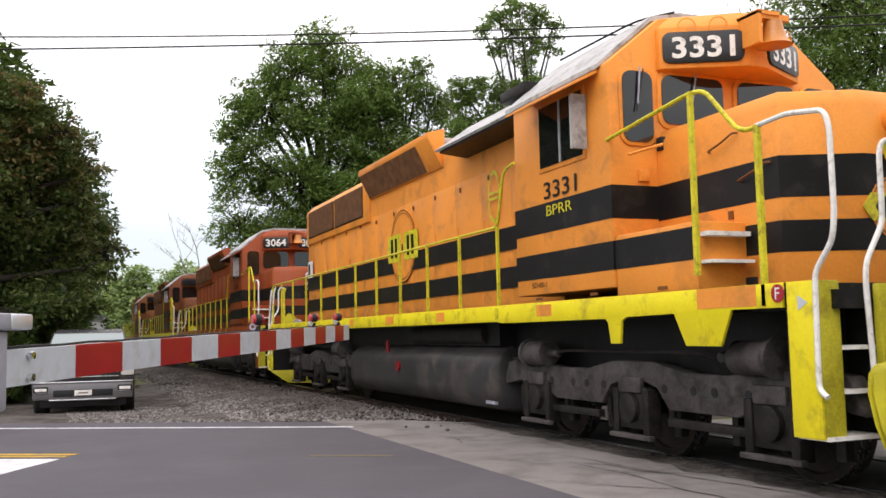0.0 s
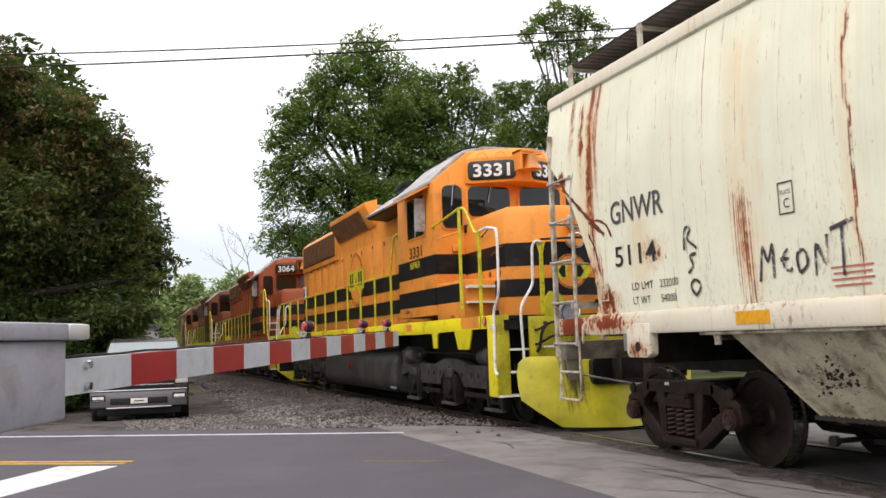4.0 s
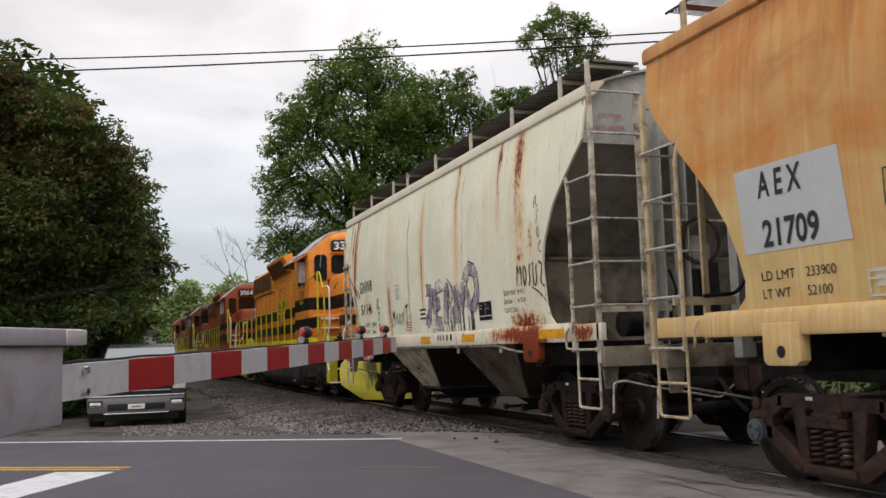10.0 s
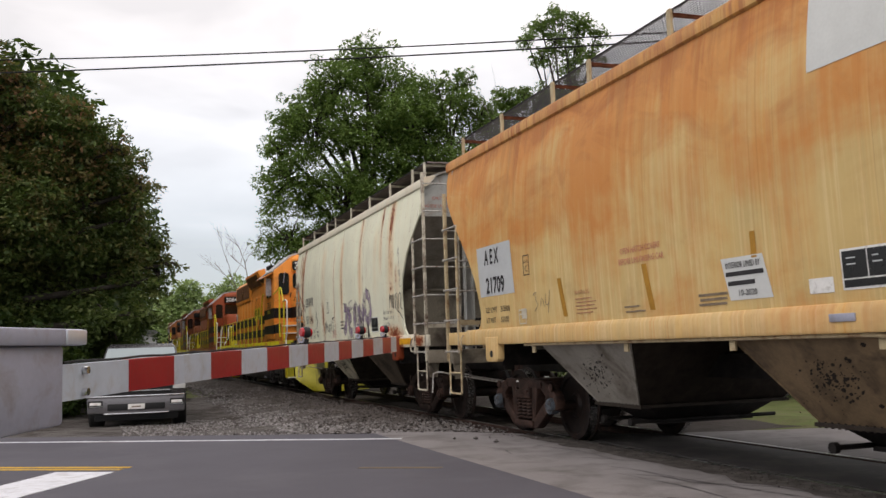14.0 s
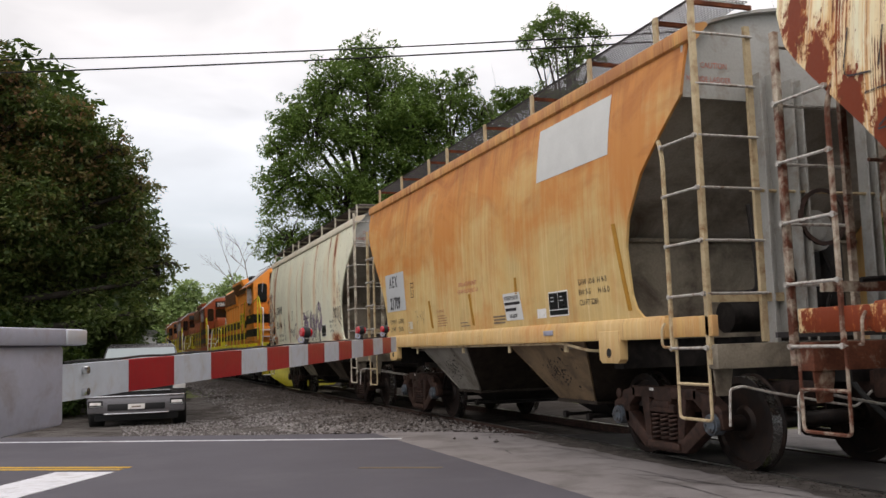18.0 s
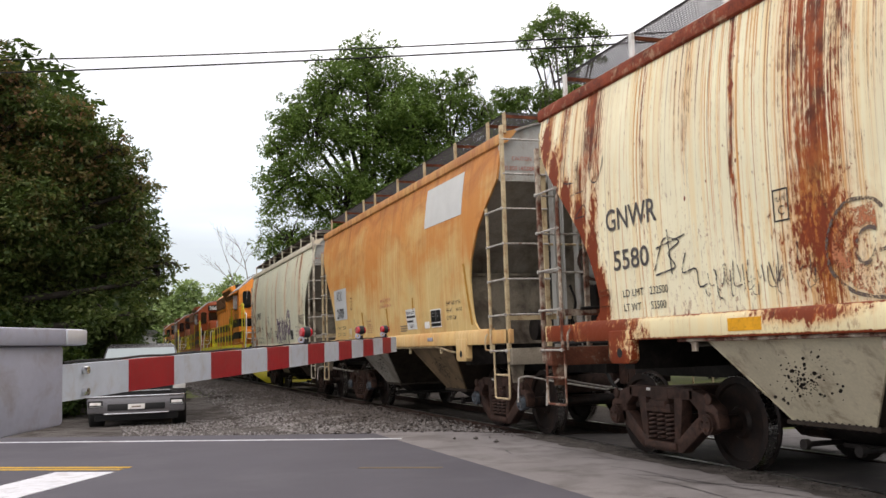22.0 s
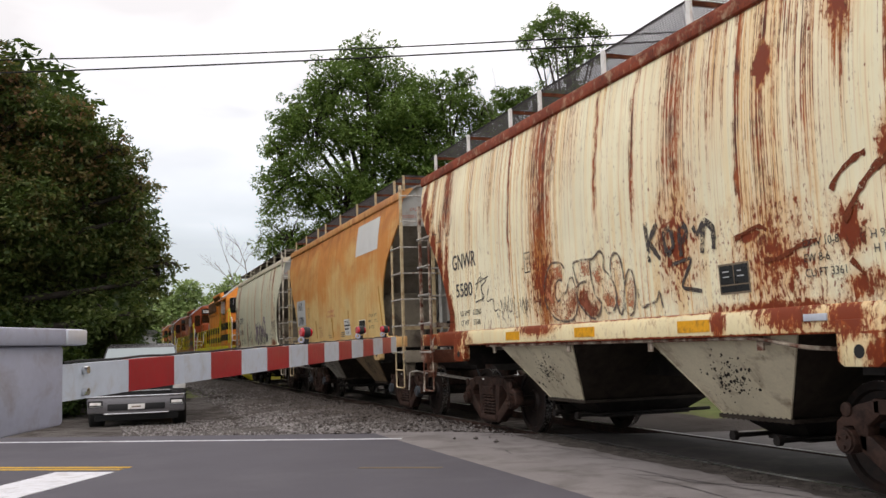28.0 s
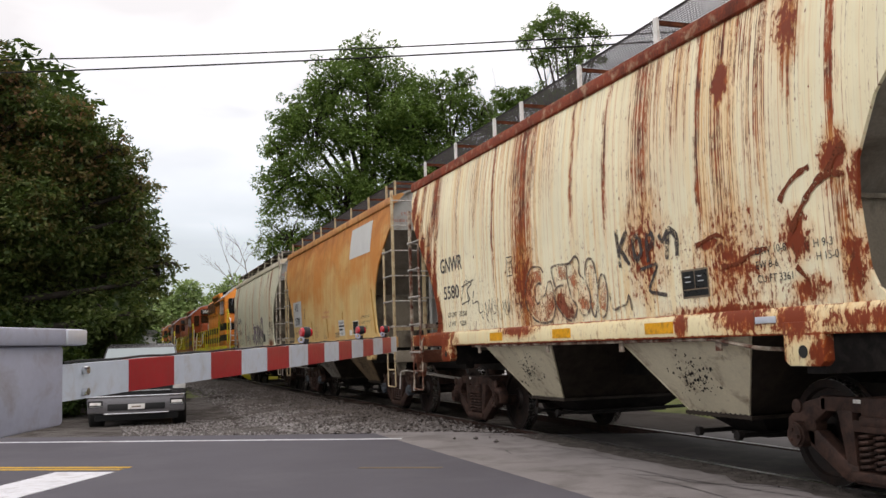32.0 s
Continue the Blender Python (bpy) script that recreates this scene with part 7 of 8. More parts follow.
bare_tree(ray_at(41.0, 28), 28, 17, 31)
bare_tree(ray_at(26.0, 50), 50, 19, 32)
bare_tree(ray_at(7.6, 75), 75, 13, 33, 0.5)
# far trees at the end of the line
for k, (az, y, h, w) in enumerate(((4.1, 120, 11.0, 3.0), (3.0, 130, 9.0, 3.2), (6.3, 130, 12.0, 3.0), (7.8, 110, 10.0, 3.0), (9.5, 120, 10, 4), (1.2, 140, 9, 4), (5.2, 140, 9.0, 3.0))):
    tree("distant tree at the end of the line, paled by haze in its colour", ray_at(az, y), y, h,
         [(0, 0, h * 0.8, w * 0.75), (-w * 0.6, 0, h * 0.6, w * 0.8), (w * 0.6, 0, h * 0.55, w * 0.8), (0, -1, h * 0.35, w)], HAZE_GREEN, 5000, 0.6, 40 + k, 0.3)
# unseen trees added along the lot, behind the maple, to shade the locomotives
for k, (x, y, h, w) in enumerate(((-9.9, 33, 11.5, 3.2), (-9.6, 37.5, 12.0, 3.3), (-9.2, 42, 12.0, 3.4), (-8.6, 51, 14.0, 3.6), (-8.2, 60, 15.0, 3.8), (-8.0, 70, 15.0, 3.8), (-7.8, 82, 15.0, 3.6), (-7.6, 95, 14.0, 3.4))):
    tree("unseen leafy tree added to shade the locomotives", x, y, h, [(0, 0, h * 0.8, w * 0.7), (-w * 0.5, 0, h * 0.6, w * 0.8), (w * 0.4, 0, h * 0.55, w * 0.7), (0, -1, h * 0.32, w * 0.9)], SHRUB, 15000, 0.4, 90 + k, 0.3)
# low growth behind the track
for k, (x, y, h) in enumerate(((14.5, 30, 8.5), (18.5, 28, 8.0), (17, 23, 7.0), (11, 18, 5.0), (15, 12, 5.5), (9, 30, 6.5), (13, 38, 7.0), (20, 6, 6.0), (8, 45, 6))):
    tree("dense green bush beyond the track", x, y, h, [(0, 0, h * 0.65, 2.2), (-1.8, 0.5, h * 0.4, 2.0), (1.9, -0.3, h * 0.4, 2.1), (0.2, -1.0, h * 0.28, 2.0)], SHRUB, 7000, 0.26, 60 + k, 0.15)
for k, (x, y, h) in enumerate(((-9.6, 25.5, 3.0), (-11.8, 24.5, 3.2), (-8.0, 30, 2.6), (-14, 24, 3.5), (-7.6, 33, 2.6), (-6.6, 34, 2.2))):
    tree("dark green shrub under the maple", x, y, h, [(0, 0, h * 0.55, 1.3), (-1.0, 0.2, h * 0.4, 1.2), (1.0, 0, h * 0.4, 1.2), (0, -0.7, h * 0.25, 1.1)], SHRUB, 6000, 0.17, 80 + k, 0.1)

# ---------------- overhead cables ----------------


def cable(a, b, r, sag):
    pts = []
    for i in range(41):
        t = i / 40
        p = Vector(a).lerp(Vector(b), t)
        pts.append(p - Vector((0, 0, sag * 4 * t * (1 - t))))
    o = M().tube(pts, r, 6).ob("overhead_cable", RUBBER)
    tagged(o, "black overhead cable crossing above the track", "cable", group="overhead cables")


def on_ray(az, el, y):
    x = math.tan(radians(az)) * y
    return Vector((EYE.x + x, y, EYE.z + el * math.hypot(x, y)))


def wire(e0, e1, r, sag):
    """A sagging span that passes through two sight lines at its thirds."""
    a, b = on_ray(-6.3, e0, 24.0), on_ray(31.9, e1, 16.5)
    d = b - a
    lift = Vector((0, 0, sag * 8 / 9))
    cable(a - d + lift, b + d + lift, r, sag)


wire(0.295, 0.3265, 0.016, 0.70)
wire(0.2819, 0.317, 0.018, 0.45)

# far house behind the truck


def far_house():
    h = new("house")
    tagged(h, "small pale distant house behind the trees", "house")
    x, y = ray_at(1.2, 95), 95
    wallm = surface("pale_siding", (0.55, 0.56, 0.58), 0.7, var=0.08)
    M().box(-2, 2, 0, 6, 0, 3.6).ob("wall", wallm, h)
    M().prism([(-2.3, 3.6), (2.3, 3.6), (0, 4.9)], "y", -0.3, 6.3).ob("roof", surface("grey_roof", (0.16, 0.16, 0.17), 0.8), h)
    for dx in (-1.6, 0.4, 1.6):
        M().box(dx - 0.35, dx + 0.35, -0.05, 0.02, 1.4, 2.6).ob("window", DARK_GLASS, h)
    h.location = (x, y, -0.2)


far_house()

# ---------------- lettering, spray paint and patches on the cars ----------------


def weights(car, load, light, y=4.2):
    for text, num, z in (("LD LMT", load, 1.745), ("LT WT", light, 1.60)):
        write(car, text, y, z, 0.075, 0.40 if text[1] == "D" else 0.33)
        write(car, num, y - 0.52, z, 0.075)


def sizes(car, y, z, rows):
    for k, (a, b) in enumerate(rows):
        write(car, a, y, z - 0.115 * k, 0.062, mat=INK)
        if b:
            write(car, b, y - 0.45, z - 0.115 * k, 0.062, mat=INK)


def reflectors(car, spots):
    for y, w in spots:
        M().box(-1.656, -1.650, y - w, y, 1.35, 1.46).ob("reflector", REFLECT_Y, car, "yellow reflector patch on the sill")


def small_lines(car, y, z, widths, mat, step=0.06, h=0.03, name="line_of_writing"):
    for k, w in enumerate(widths):
        panel(car, name, y - 0.02 * (k % 2), z - step * k, w, h, mat, lift=0.006)


def plate_box(car, y, z, letter):
    for u, v, a, b in ((0, 0, 0.012, 0.26), (0.168, 0, 0.012, 0.26), (0.012, 0, 0.156, 0.012), (0.012, 0.248, 0.156, 0.012)):
        panel(car, "box_line", y - u, z + v, a, b, INK, lift=0.006)
    write(car, "PLATE", y - 0.03, z + 0.16, 0.035, 0.12)
    write(car, letter, y - 0.06, z + 0.05, 0.075)


# first car
write(car_a, "GNWR", 4.54, 2.46, 0.235, 1.02, mat=surface("dark_grey_stencil", (0.085, 0.082, 0.082), 0.6, var=0.3, scale=9, bump=0), bold=0.012, label="large dark reporting mark")
write(car_a, "5114", 4.50, 2.01, 0.205, 0.80, mat=INK, bold=0.008, label="large car number")
weights(car_a, "232000", "54000")
plate_box(car_a, 1.87, 2.20, "C")
small_lines(car_a, 0.46, 1.915, (0.34, 0.27, 0.30), INK, 0.075, 0.030)
small_lines(car_a, 1.36, 1.73, (0.42, 0.38, 0.42, 0.36), RED_INK, 0.045, 0.015)
notice(car_a, -2.30, 1.63)
sizes(car_a, -3.27, 1.95, (("EXW 10-8", "H 9-3"), ("EW 8-6", "H 15-0"), ("CU FT 3361", "")))
reflectors(car_a, ((2.50, 0.44), (0.40, 0.50), (-1.62, 0.52), (-4.36, 0.70)))
for p, z in (([(0.02, 0), (0.04, 0.23), (0.18, 0.20), (0.05, 0.11), (0.22, 0.0)], 2.06), ([(0.20, 0.17), (0.06, 0.17), (0.18, 0.07), (0.06, 0.0)], 1.84), ([(0.16, 0.0), (0.04, 0.08), (0.14, 0.17), (0.27, 0.09), (0.16, 0.0)], 1.63)):
    scrawl(car_a, "tag_letter", BLACK_SPRAY, [p], 3.24, z, 0.030, "black marker letter")
for u, v, a, b in ((0, 0, 0.016, 0.19), (0.20, 0, 0.016, 0.19), (0.016, 0, 0.184, 0.016), (0.016, 0.174, 0.184, 0.016), (0.016, 0.12, 0.184, 0.014)):
    for car, yy, zz in ((car_a, 4.90, 1.66), (car_b, 3.16, 1.55), (car_c, 4.50, 1.66)):
        panel(car, "placard_frame", yy - u, zz + v, a, b, RUST_FLAT if car is car_c else cream_frame, "small bent steel placard holder", lift=0.018)
scrawl(car_a, "tag", BLACK_SPRAY, [[(0, 0), (0.08, 0.4), (0.14, 0.15), (0.24, 0.42), (0.22, 0.02)], [(0.45, 0.3), (0.33, 0.2), (0.42, 0.05), (0.5, 0.1)], [(0.33, 0.2), (0.46, 0.2)], [(0.6, 0.05), (0.55, 0.25), (0.7, 0.3), (0.74, 0.1), (0.6, 0.05)],
       [(0.82, 0.0), (0.84, 0.35), (0.98, 0.05), (1.0, 0.38)], [(1.05, 0.42), (1.35, 0.48)], [(1.2, 0.45), (1.18, -0.02)]], 2.17, 1.69, 0.030, "black spray-can tag", size=0.8)
fat = [[(0.05, 0.75), (0.35, 0.72), (0.22, 0.35), (0.10, 0.12), (0.0, 0.3)], [(0.55, 0.75), (0.50, 0.15), (0.85, 0.12)], [(0.52, 0.45), (0.8, 0.5)], [(0.55, 0.75), (0.95, 0.80)], [(1.05, 0.10), (1.15, 0.78), (1.40, 0.62), (1.15, 0.45), (1.45, 0.08)],
       [(1.62, 0.10), (1.58, 0.72), (1.85, 0.30), (2.0, 0.75)], [(2.15, 0.5), (2.05, 0.75), (2.25, 0.98), (2.55, 0.9), (2.62, 0.55), (2.4, 0.32), (2.12, 0.45)]]
scrawl(car_a, "graffiti", PURPLE, fat, 0.10, 1.55, 0.185, "faded purple block graffiti", lift=0.006, size=0.92)
edge_rnd = random.Random(44)


def edge_lines(path, off):
    """Broken pieces of a line that runs beside a path."""
    res = []
    for (u0, v0), (u1, v1) in zip(path, path[1:]):
        d = math.hypot(u1 - u0, v1 - v0)
        n = (-(v1 - v0) / d * off, (u1 - u0) / d * off)
        a, b = edge_rnd.uniform(-0.1, 0.2), edge_rnd.uniform(0.75, 1.1)
        wob = edge_rnd.uniform(-0.03, 0.03)
        res.append([(u0 + (u1 - u0) * a + n[0], v0 + (v1 - v0) * a + n[1]), (u0 + (u1 - u0) * 0.5 + n[0] + wob, v0 + (v1 - v0) * 0.5 + n[1] + wob), (u0 + (u1 - u0) * b + n[0], v0 + (v1 - v0) * b + n[1])])
    return res


for p in fat:
    for off in (-0.105, 0.105):
        for line in edge_lines(p, off):
            scrawl(car_a, "graffiti_outline", BLACK_SPRAY, [line], 0.10, 1.55, edge_rnd.uniform(0.012, 0.030), "broken black outline of the graffiti", size=0.92)
for k in range(26):
    u = 0.15 + 2.35 * edge_rnd.random() ** 0.6
    v = edge_rnd.uniform(0.10, 0.42) if u > 1.35 else edge_rnd.uniform(0.02, 0.14)
    scrawl(car_a, "drip", BLACK_SPRAY, [[(u, v), (u + 0.01, v * 0.5), (u + edge_rnd.uniform(-0.02, 0.02), -0.06)]], 0.10, 1.57, edge_rnd.uniform(0.012, 0.034), "black paint drip", size=0.9)
for k in range(9):
    u = 0.1 + 1.9 * edge_rnd.random()
    M().box(-1.6545, -1.652, -0.05 - u - 0.02, -0.05 - u + edge_rnd.uniform(0.0, 0.05), 1.38 + edge_rnd.uniform(0, 0.03), 1.48).ob("drip", BLACK_SPRAY, car_a, "black paint drip on the sill")
thin = [[[(0, 0), (0.02, 0.22), (0.13, 0.20), (0.02, 0.10), (0.16, 0.0)]], [[(0.14, 0.20), (0.03, 0.18), (0.12, 0.08), (0.02, 0.0)]], [[(0.08, 0.0), (0.0, 0.1), (0.08, 0.2), (0.15, 0.1), (0.08, 0.0)]], [[(0.15, 0.18), (0.02, 0.14), (0.03, 0.02), (0.16, 0.0)]]]
for k, p in enumerate(thin):
    scrawl(car_a, "tag_letter", BLACK_SPRAY, [[(u * 0.75, v * 0.8) for u, v in q] for q in p], -4.36 - 0.02 * k, 2.99 - 0.19 * k, 0.016, "thin black marker letter")
thick = [[(0, 0), (0.03, 0.26), (0.10, 0.10), (0.17, 0.26), (0.18, 0.0)], [(0.30, 0.0), (0.24, 0.14), (0.32, 0.26), (0.40, 0.12), (0.30, 0.0)], [(0.55, 0.24), (0.46, 0.18), (0.55, 0.08), (0.46, 0.0)], [(0.64, 0.26), (0.64, 0.0)], [(0.80, 0.24), (0.72, 0.17), (0.80, 0.08), (0.70, 0.0)], [(0.86, 0.26), (1.0, 0.25), (0.88, 0.02), (1.04, 0.0)]]
for k, p in enumerate(thick):
    scrawl(car_a, "tag_letter", BLACK_SPRAY, [[(u * 0.80, v * 1.15 - u * 0.06) for u, v in p]], -3.74, 2.06, 0.032, "black spray-can letter")
scrawl(car_a, "tag", BLACK_SPRAY, [[(0.45, -0.05), (0.65, -0.12), (0.85, -0.25)]], -3.74, 2.06, 0.024, "thin black marker line")
for k, (x, z, t) in enumerate(((-1.44, 3.88, "CAUTION"), (-1.50, 3.74, "NO SIDE LADDER"))):
    for car in (car_a, car_b):
        flat_text("lettering", t, 0.055, 0.30 if k == 0 else 0.50, facing((x + 0.10 * (1 - k), -5.556, z), (1, 0, 0), (0, 0, 1)), RED_INK, car, "small red warning")

# second car
panel(car_b, "grey_panel", 4.483, 1.975, 1.21, 0.71, SHEET, "grey panel behind the car number", slant=-0.08)
write(car_b, "A E X", 4.27, 2.425, 0.205, 0.52, bold=0.020, lift=0.009, label="black reporting mark")
write(car_b, "21709", 4.245, 2.02, 0.21, 0.65, bold=0.024, lift=0.009, label="black car number")
weights(car_b, "233900", "52100", 4.31)
plate_box(car_b, 2.95, 2.17, "C")
OCHRE = surface("ochre_tape_mark", (0.40, 0.20, 0.03), 0.6, var=0.2, scale=4, bump=0)
panel(car_b, "stain_bar", 1.90, 1.60, 0.105, 0.46, OCHRE, "ochre upright mark", slant=-0.11)
panel(car_b, "stain_bar", 0.0, 1.59, 0.095, 0.465, OCHRE, "ochre upright mark", slant=-0.105)
panel(car_b, "stain_bar", -1.62, 1.95, 0.07, 0.22, OCHRE, "ochre upright mark")
panel(car_b, "stain_bar", -4.47, 1.60, 0.085, 0.93, OCHRE, "ochre upright mark", slant=-0.22)
write(car_b, "OPEN HATCH COVERS", 0.49, 2.19, 0.06, 0.75, mat=RED_INK, label="small red warning")
write(car_b, "BEFORE UNLOADING CAR", 0.53, 2.08, 0.06, 0.85, mat=RED_INK, label="small red warning")
write(car_b, "WARNING", 1.58, 1.84, 0.045, 0.36, mat=FAINT_RED, label="faded red warning")
small_lines(car_b, 1.57, 1.78, (0.40, 0.46, 0.44, 0.46, 0.40), FAINT_RED, 0.040, 0.012)
small_lines(car_b, 0.49, 1.635, (0.30, 0.38), GREY_INK, 0.05, 0.014)
small_lines(car_b, -0.83, 1.67, (0.43, 0.40, 0.41), GREY_INK, 0.043, 0.022)
panel(car_b, "lining_notice", -1.29, 1.61, 0.56, 0.365, PALE_PATCH, "pale lining notice with dark lines", slant=-0.09)
write(car_b, "INTERIOR LINED BY", -1.27, 1.885, 0.05, 0.46, lift=0.009, bold=0.008)
small_lines(car_b, -1.26, 1.815, (0.50, 0.36), INK, 0.080, 0.038)
write(car_b, "10-2020", -1.42, 1.645, 0.05, 0.24, lift=0.009, bold=0.008)
notice(car_b, -2.62, 1.61)
panel(car_b, "sticker", -2.27, 1.605, 0.26, 0.115, WHITE, "small pale sticker")
sizes(car_b, -3.43, 1.94, (("EXW 10-8", "H 9-3"), ("EW 9-5", "H 15-0"), ("CU FT 3281", "")))
panel(car_b, "patch", -2.41, 3.295, 1.81, 0.665, PALE_PATCH, "pale unstained repair patch")
write(car_b, "2 INCH HF COMP SHOES", -4.40, 1.40, 0.045, 0.70, lift=-0.0, label="small stencil on the sill")
scrawl(car_b, "tag", GREY_INK, [[(0, 0.3), (0.15, 0.38), (0.05, 0.22), (0.2, 0.15), (0.02, 0.05)], [(0.25, 0.1), (0.3, 0.3), (0.4, 0.1)], [(0.45, 0.3), (0.42, 0.1), (0.55, 0.15)], [(0.6, 0.35), (0.5, 0.0)]], 2.70, 1.66, 0.010, "faint grey tag", size=0.8)
panel(car_b, "small_plate", 3.10, 1.62, 0.16, 0.13, cream_frame, "small square plate")
M().box(-1.662, -1.650, -2.75, -2.49, 1.385, 1.445).ob("tag_reader", GATE_GREY, car_b, "small grey transponder", bevel=0.004)

# third car
KOPM_SPRAY = spray("thin_black_spray_paint", (0.06, 0.050, 0.048), 0.66, 12.0)
mark = surface("worn_dark_stencil", (0.10, 0.09, 0.085), 0.65, var=0.4, scale=9, bump=0)
write(car_c, "GNWR", 4.27, 2.46, 0.225, 0.99, mat=mark, bold=0.012, label="large dark reporting mark")
write(car_c, "5580", 4.16, 2.035, 0.20, 0.69, mat=mark, bold=0.012, label="large car number")
weights(car_c, "232500", "53500", 4.02)
for k, (w, p) in enumerate(((0.05, [(0.0, 0.0), (0.25, -0.18), (0.50, -0.36), (0.78, -0.56), (0.95, -0.66)]), (0.035, [(0.62, -0.50), (0.82, -0.48), (1.02, -0.56), (1.10, -0.70)]), (0.03, [(0.60, -0.62), (0.74, -0.80), (0.80, -1.05)]))):
    scrawl(car_a, "rust_scrape", RUST_RUN, [p], 5.65, 3.04, w, "ragged rust scrape", lift=0.006 + 0.0006 * k, rag=(0.25, 1.35))
# two marker tags beside the number, then five swollen letters
for p in ([(-2.35, 0.47), (-2.16, 0.78), (-1.86, 0.71), (-2.13, 0.62), (-1.95, 0.47), (-2.33, 0.42)], [(-2.09, 0.84), (-2.05, 0.41)], [(-2.30, 0.68), (-1.80, 0.76)], [(-1.81, 0.59), (-1.91, 0.39), (-1.64, 0.45), (-1.65, 0.23), (-1.51, 0.28)]):
    scrawl(car_c, "tag_letter", BLACK_SPRAY, [p], 1.03, 1.50, 0.017, "black spray-can letter")
for p in ([(-1.40, 0.40), (-1.28, 0.22), (-1.24, 0.44)], [(-1.12, 0.46), (-1.14, 0.20), (-1.02, 0.24)], [(-0.92, 0.44), (-0.96, 0.22), (-0.80, 0.30), (-0.82, 0.14)], [(-0.66, 0.40), (-0.60, 0.18), (-0.50, 0.36)]):
    scrawl(car_c, "tag_letter", GREY_SPRAY, [p], 1.03, 1.50, 0.018, "faint grey marker letter")
for k in range(22):
    u, v, h = -1.55 + 0.068 * k + edge_rnd.uniform(-0.03, 0.03), edge_rnd.uniform(0.12, 0.28), edge_rnd.uniform(0.08, 0.26)
    p = [(u, v + h), (u + edge_rnd.uniform(-0.03, 0.04), v), (u + edge_rnd.uniform(0.02, 0.09), v + edge_rnd.uniform(-0.02, 0.08))]
    scrawl(car_c, "tag_letter", GREY_SPRAY if k % 3 else BLACK_SPRAY, [p], 1.03, 1.50, edge_rnd.uniform(0.008, 0.014), "small scribbled marker stroke")
fills = [[(0.50, 0.62), (0.20, 0.62), (0.12, 0.40), (0.22, 0.20), (0.50, 0.15), (0.68, 0.18), (0.74, 0.42)], [(0.92, 0.62), (1.10, 0.60), (1.40, 0.66)], [(1.00, 0.36), (1.02, 0.22), (1.20, 0.14), (1.30, 0.18)], [(1.34, 0.58), (1.46, 0.40), (1.58, 0.20)], [(1.52, 0.44), (1.62, 0.28), (1.58, 0.16)], [(1.76, 0.64), (1.80, 0.40), (1.80, 0.16)], [(2.04, 0.44), (2.02, 0.26), (1.98, 0.14)]]
for k, p in enumerate(fills):
    scrawl(car_c, "graffiti_letter", BROWN_SPRAY if k != 2 else DARK_BROWN_SPRAY, [p], 1.03, 1.50, 0.17 if k < 6 else 0.14, "faded brown graffiti letter", lift=0.006 + 0.0004 * k)
outlines = [[(0.57, 0.66), (0.51, 0.74), (0.24, 0.76), (0.10, 0.66), (0.0, 0.49), (0.01, 0.26), (0.22, 0.09), (0.45, 0.04), (0.73, 0.05), (0.85, 0.19), (0.83, 0.39), (0.78, 0.55), (0.70, 0.56), (0.58, 0.36), (0.51, 0.37)],
            [(0.50, 0.52), (0.40, 0.56), (0.28, 0.44), (0.31, 0.29), (0.41, 0.27), (0.48, 0.38)],
            [(0.88, 0.46), (0.81, 0.61), (0.78, 0.71), (1.01, 0.72), (1.28, 0.70), (1.46, 0.80), (1.55, 0.66), (1.46, 0.58), (1.59, 0.53), (1.68, 0.44), (1.75, 0.30), (1.74, 0.18), (1.63, 0.09), (1.52, 0.08), (1.45, 0.17)],
            [(1.11, 0.47), (0.88, 0.46), (0.85, 0.26), (1.05, 0.10), (1.22, 0.03), (1.34, 0.08), (1.43, 0.21), (1.29, 0.28), (1.22, 0.45), (1.20, 0.69)],
            [(1.67, 0.47), (1.64, 0.56), (1.67, 0.69), (1.76, 0.74), (1.86, 0.69), (1.91, 0.52), (1.92, 0.36), (1.87, 0.17), (1.82, 0.05), (1.77, 0.07), (1.71, 0.26)],
            [(1.92, 0.36), (1.98, 0.51), (2.06, 0.54), (2.11, 0.46), (2.13, 0.29), (2.08, 0.10), (2.00, 0.04), (1.93, 0.07), (1.88, 0.19)], [(2.17, 0.31), (2.20, 0.11), (2.32, 0.13), (2.38, 0.17), (2.51, 0.15), (2.56, 0.30), (2.60, 0.10)]]
for k, p in enumerate(outlines):
    scrawl(car_c, "graffiti_outline", GREY_SPRAY, [p], 1.03, 1.50, 0.028, "dark outline of a graffiti letter", lift=0.010)
scrawl(car_c, "tag", KOPM_SPRAY, [[(0, 0.55), (0.06, 0.0)], [(0.3, 0.5), (0.06, 0.28), (0.32, 0.02)], [(0.5, 0.05), (0.42, 0.35), (0.62, 0.42), (0.68, 0.12), (0.5, 0.05)], [(0.82, 0.0), (0.80, 0.42), (1.0, 0.40), (0.98, 0.22), (0.84, 0.2)], [(1.12, 0.35), (1.2, 0.2), (1.35, 0.42), (1.28, 0.0)], [(1.35, 0.4), (1.55, 0.3), (1.52, 0.02)]], -1.36, 2.06, 0.062, "black spray-can tag", size=0.72)
scrawl(car_c, "tag", KOPM_SPRAY, [[(0.0, 0.28), (0.35, 0.32), (0.12, 0.05), (0.45, 0.0)]], -1.78, 1.72, 0.035, "short black spray-can squiggle")
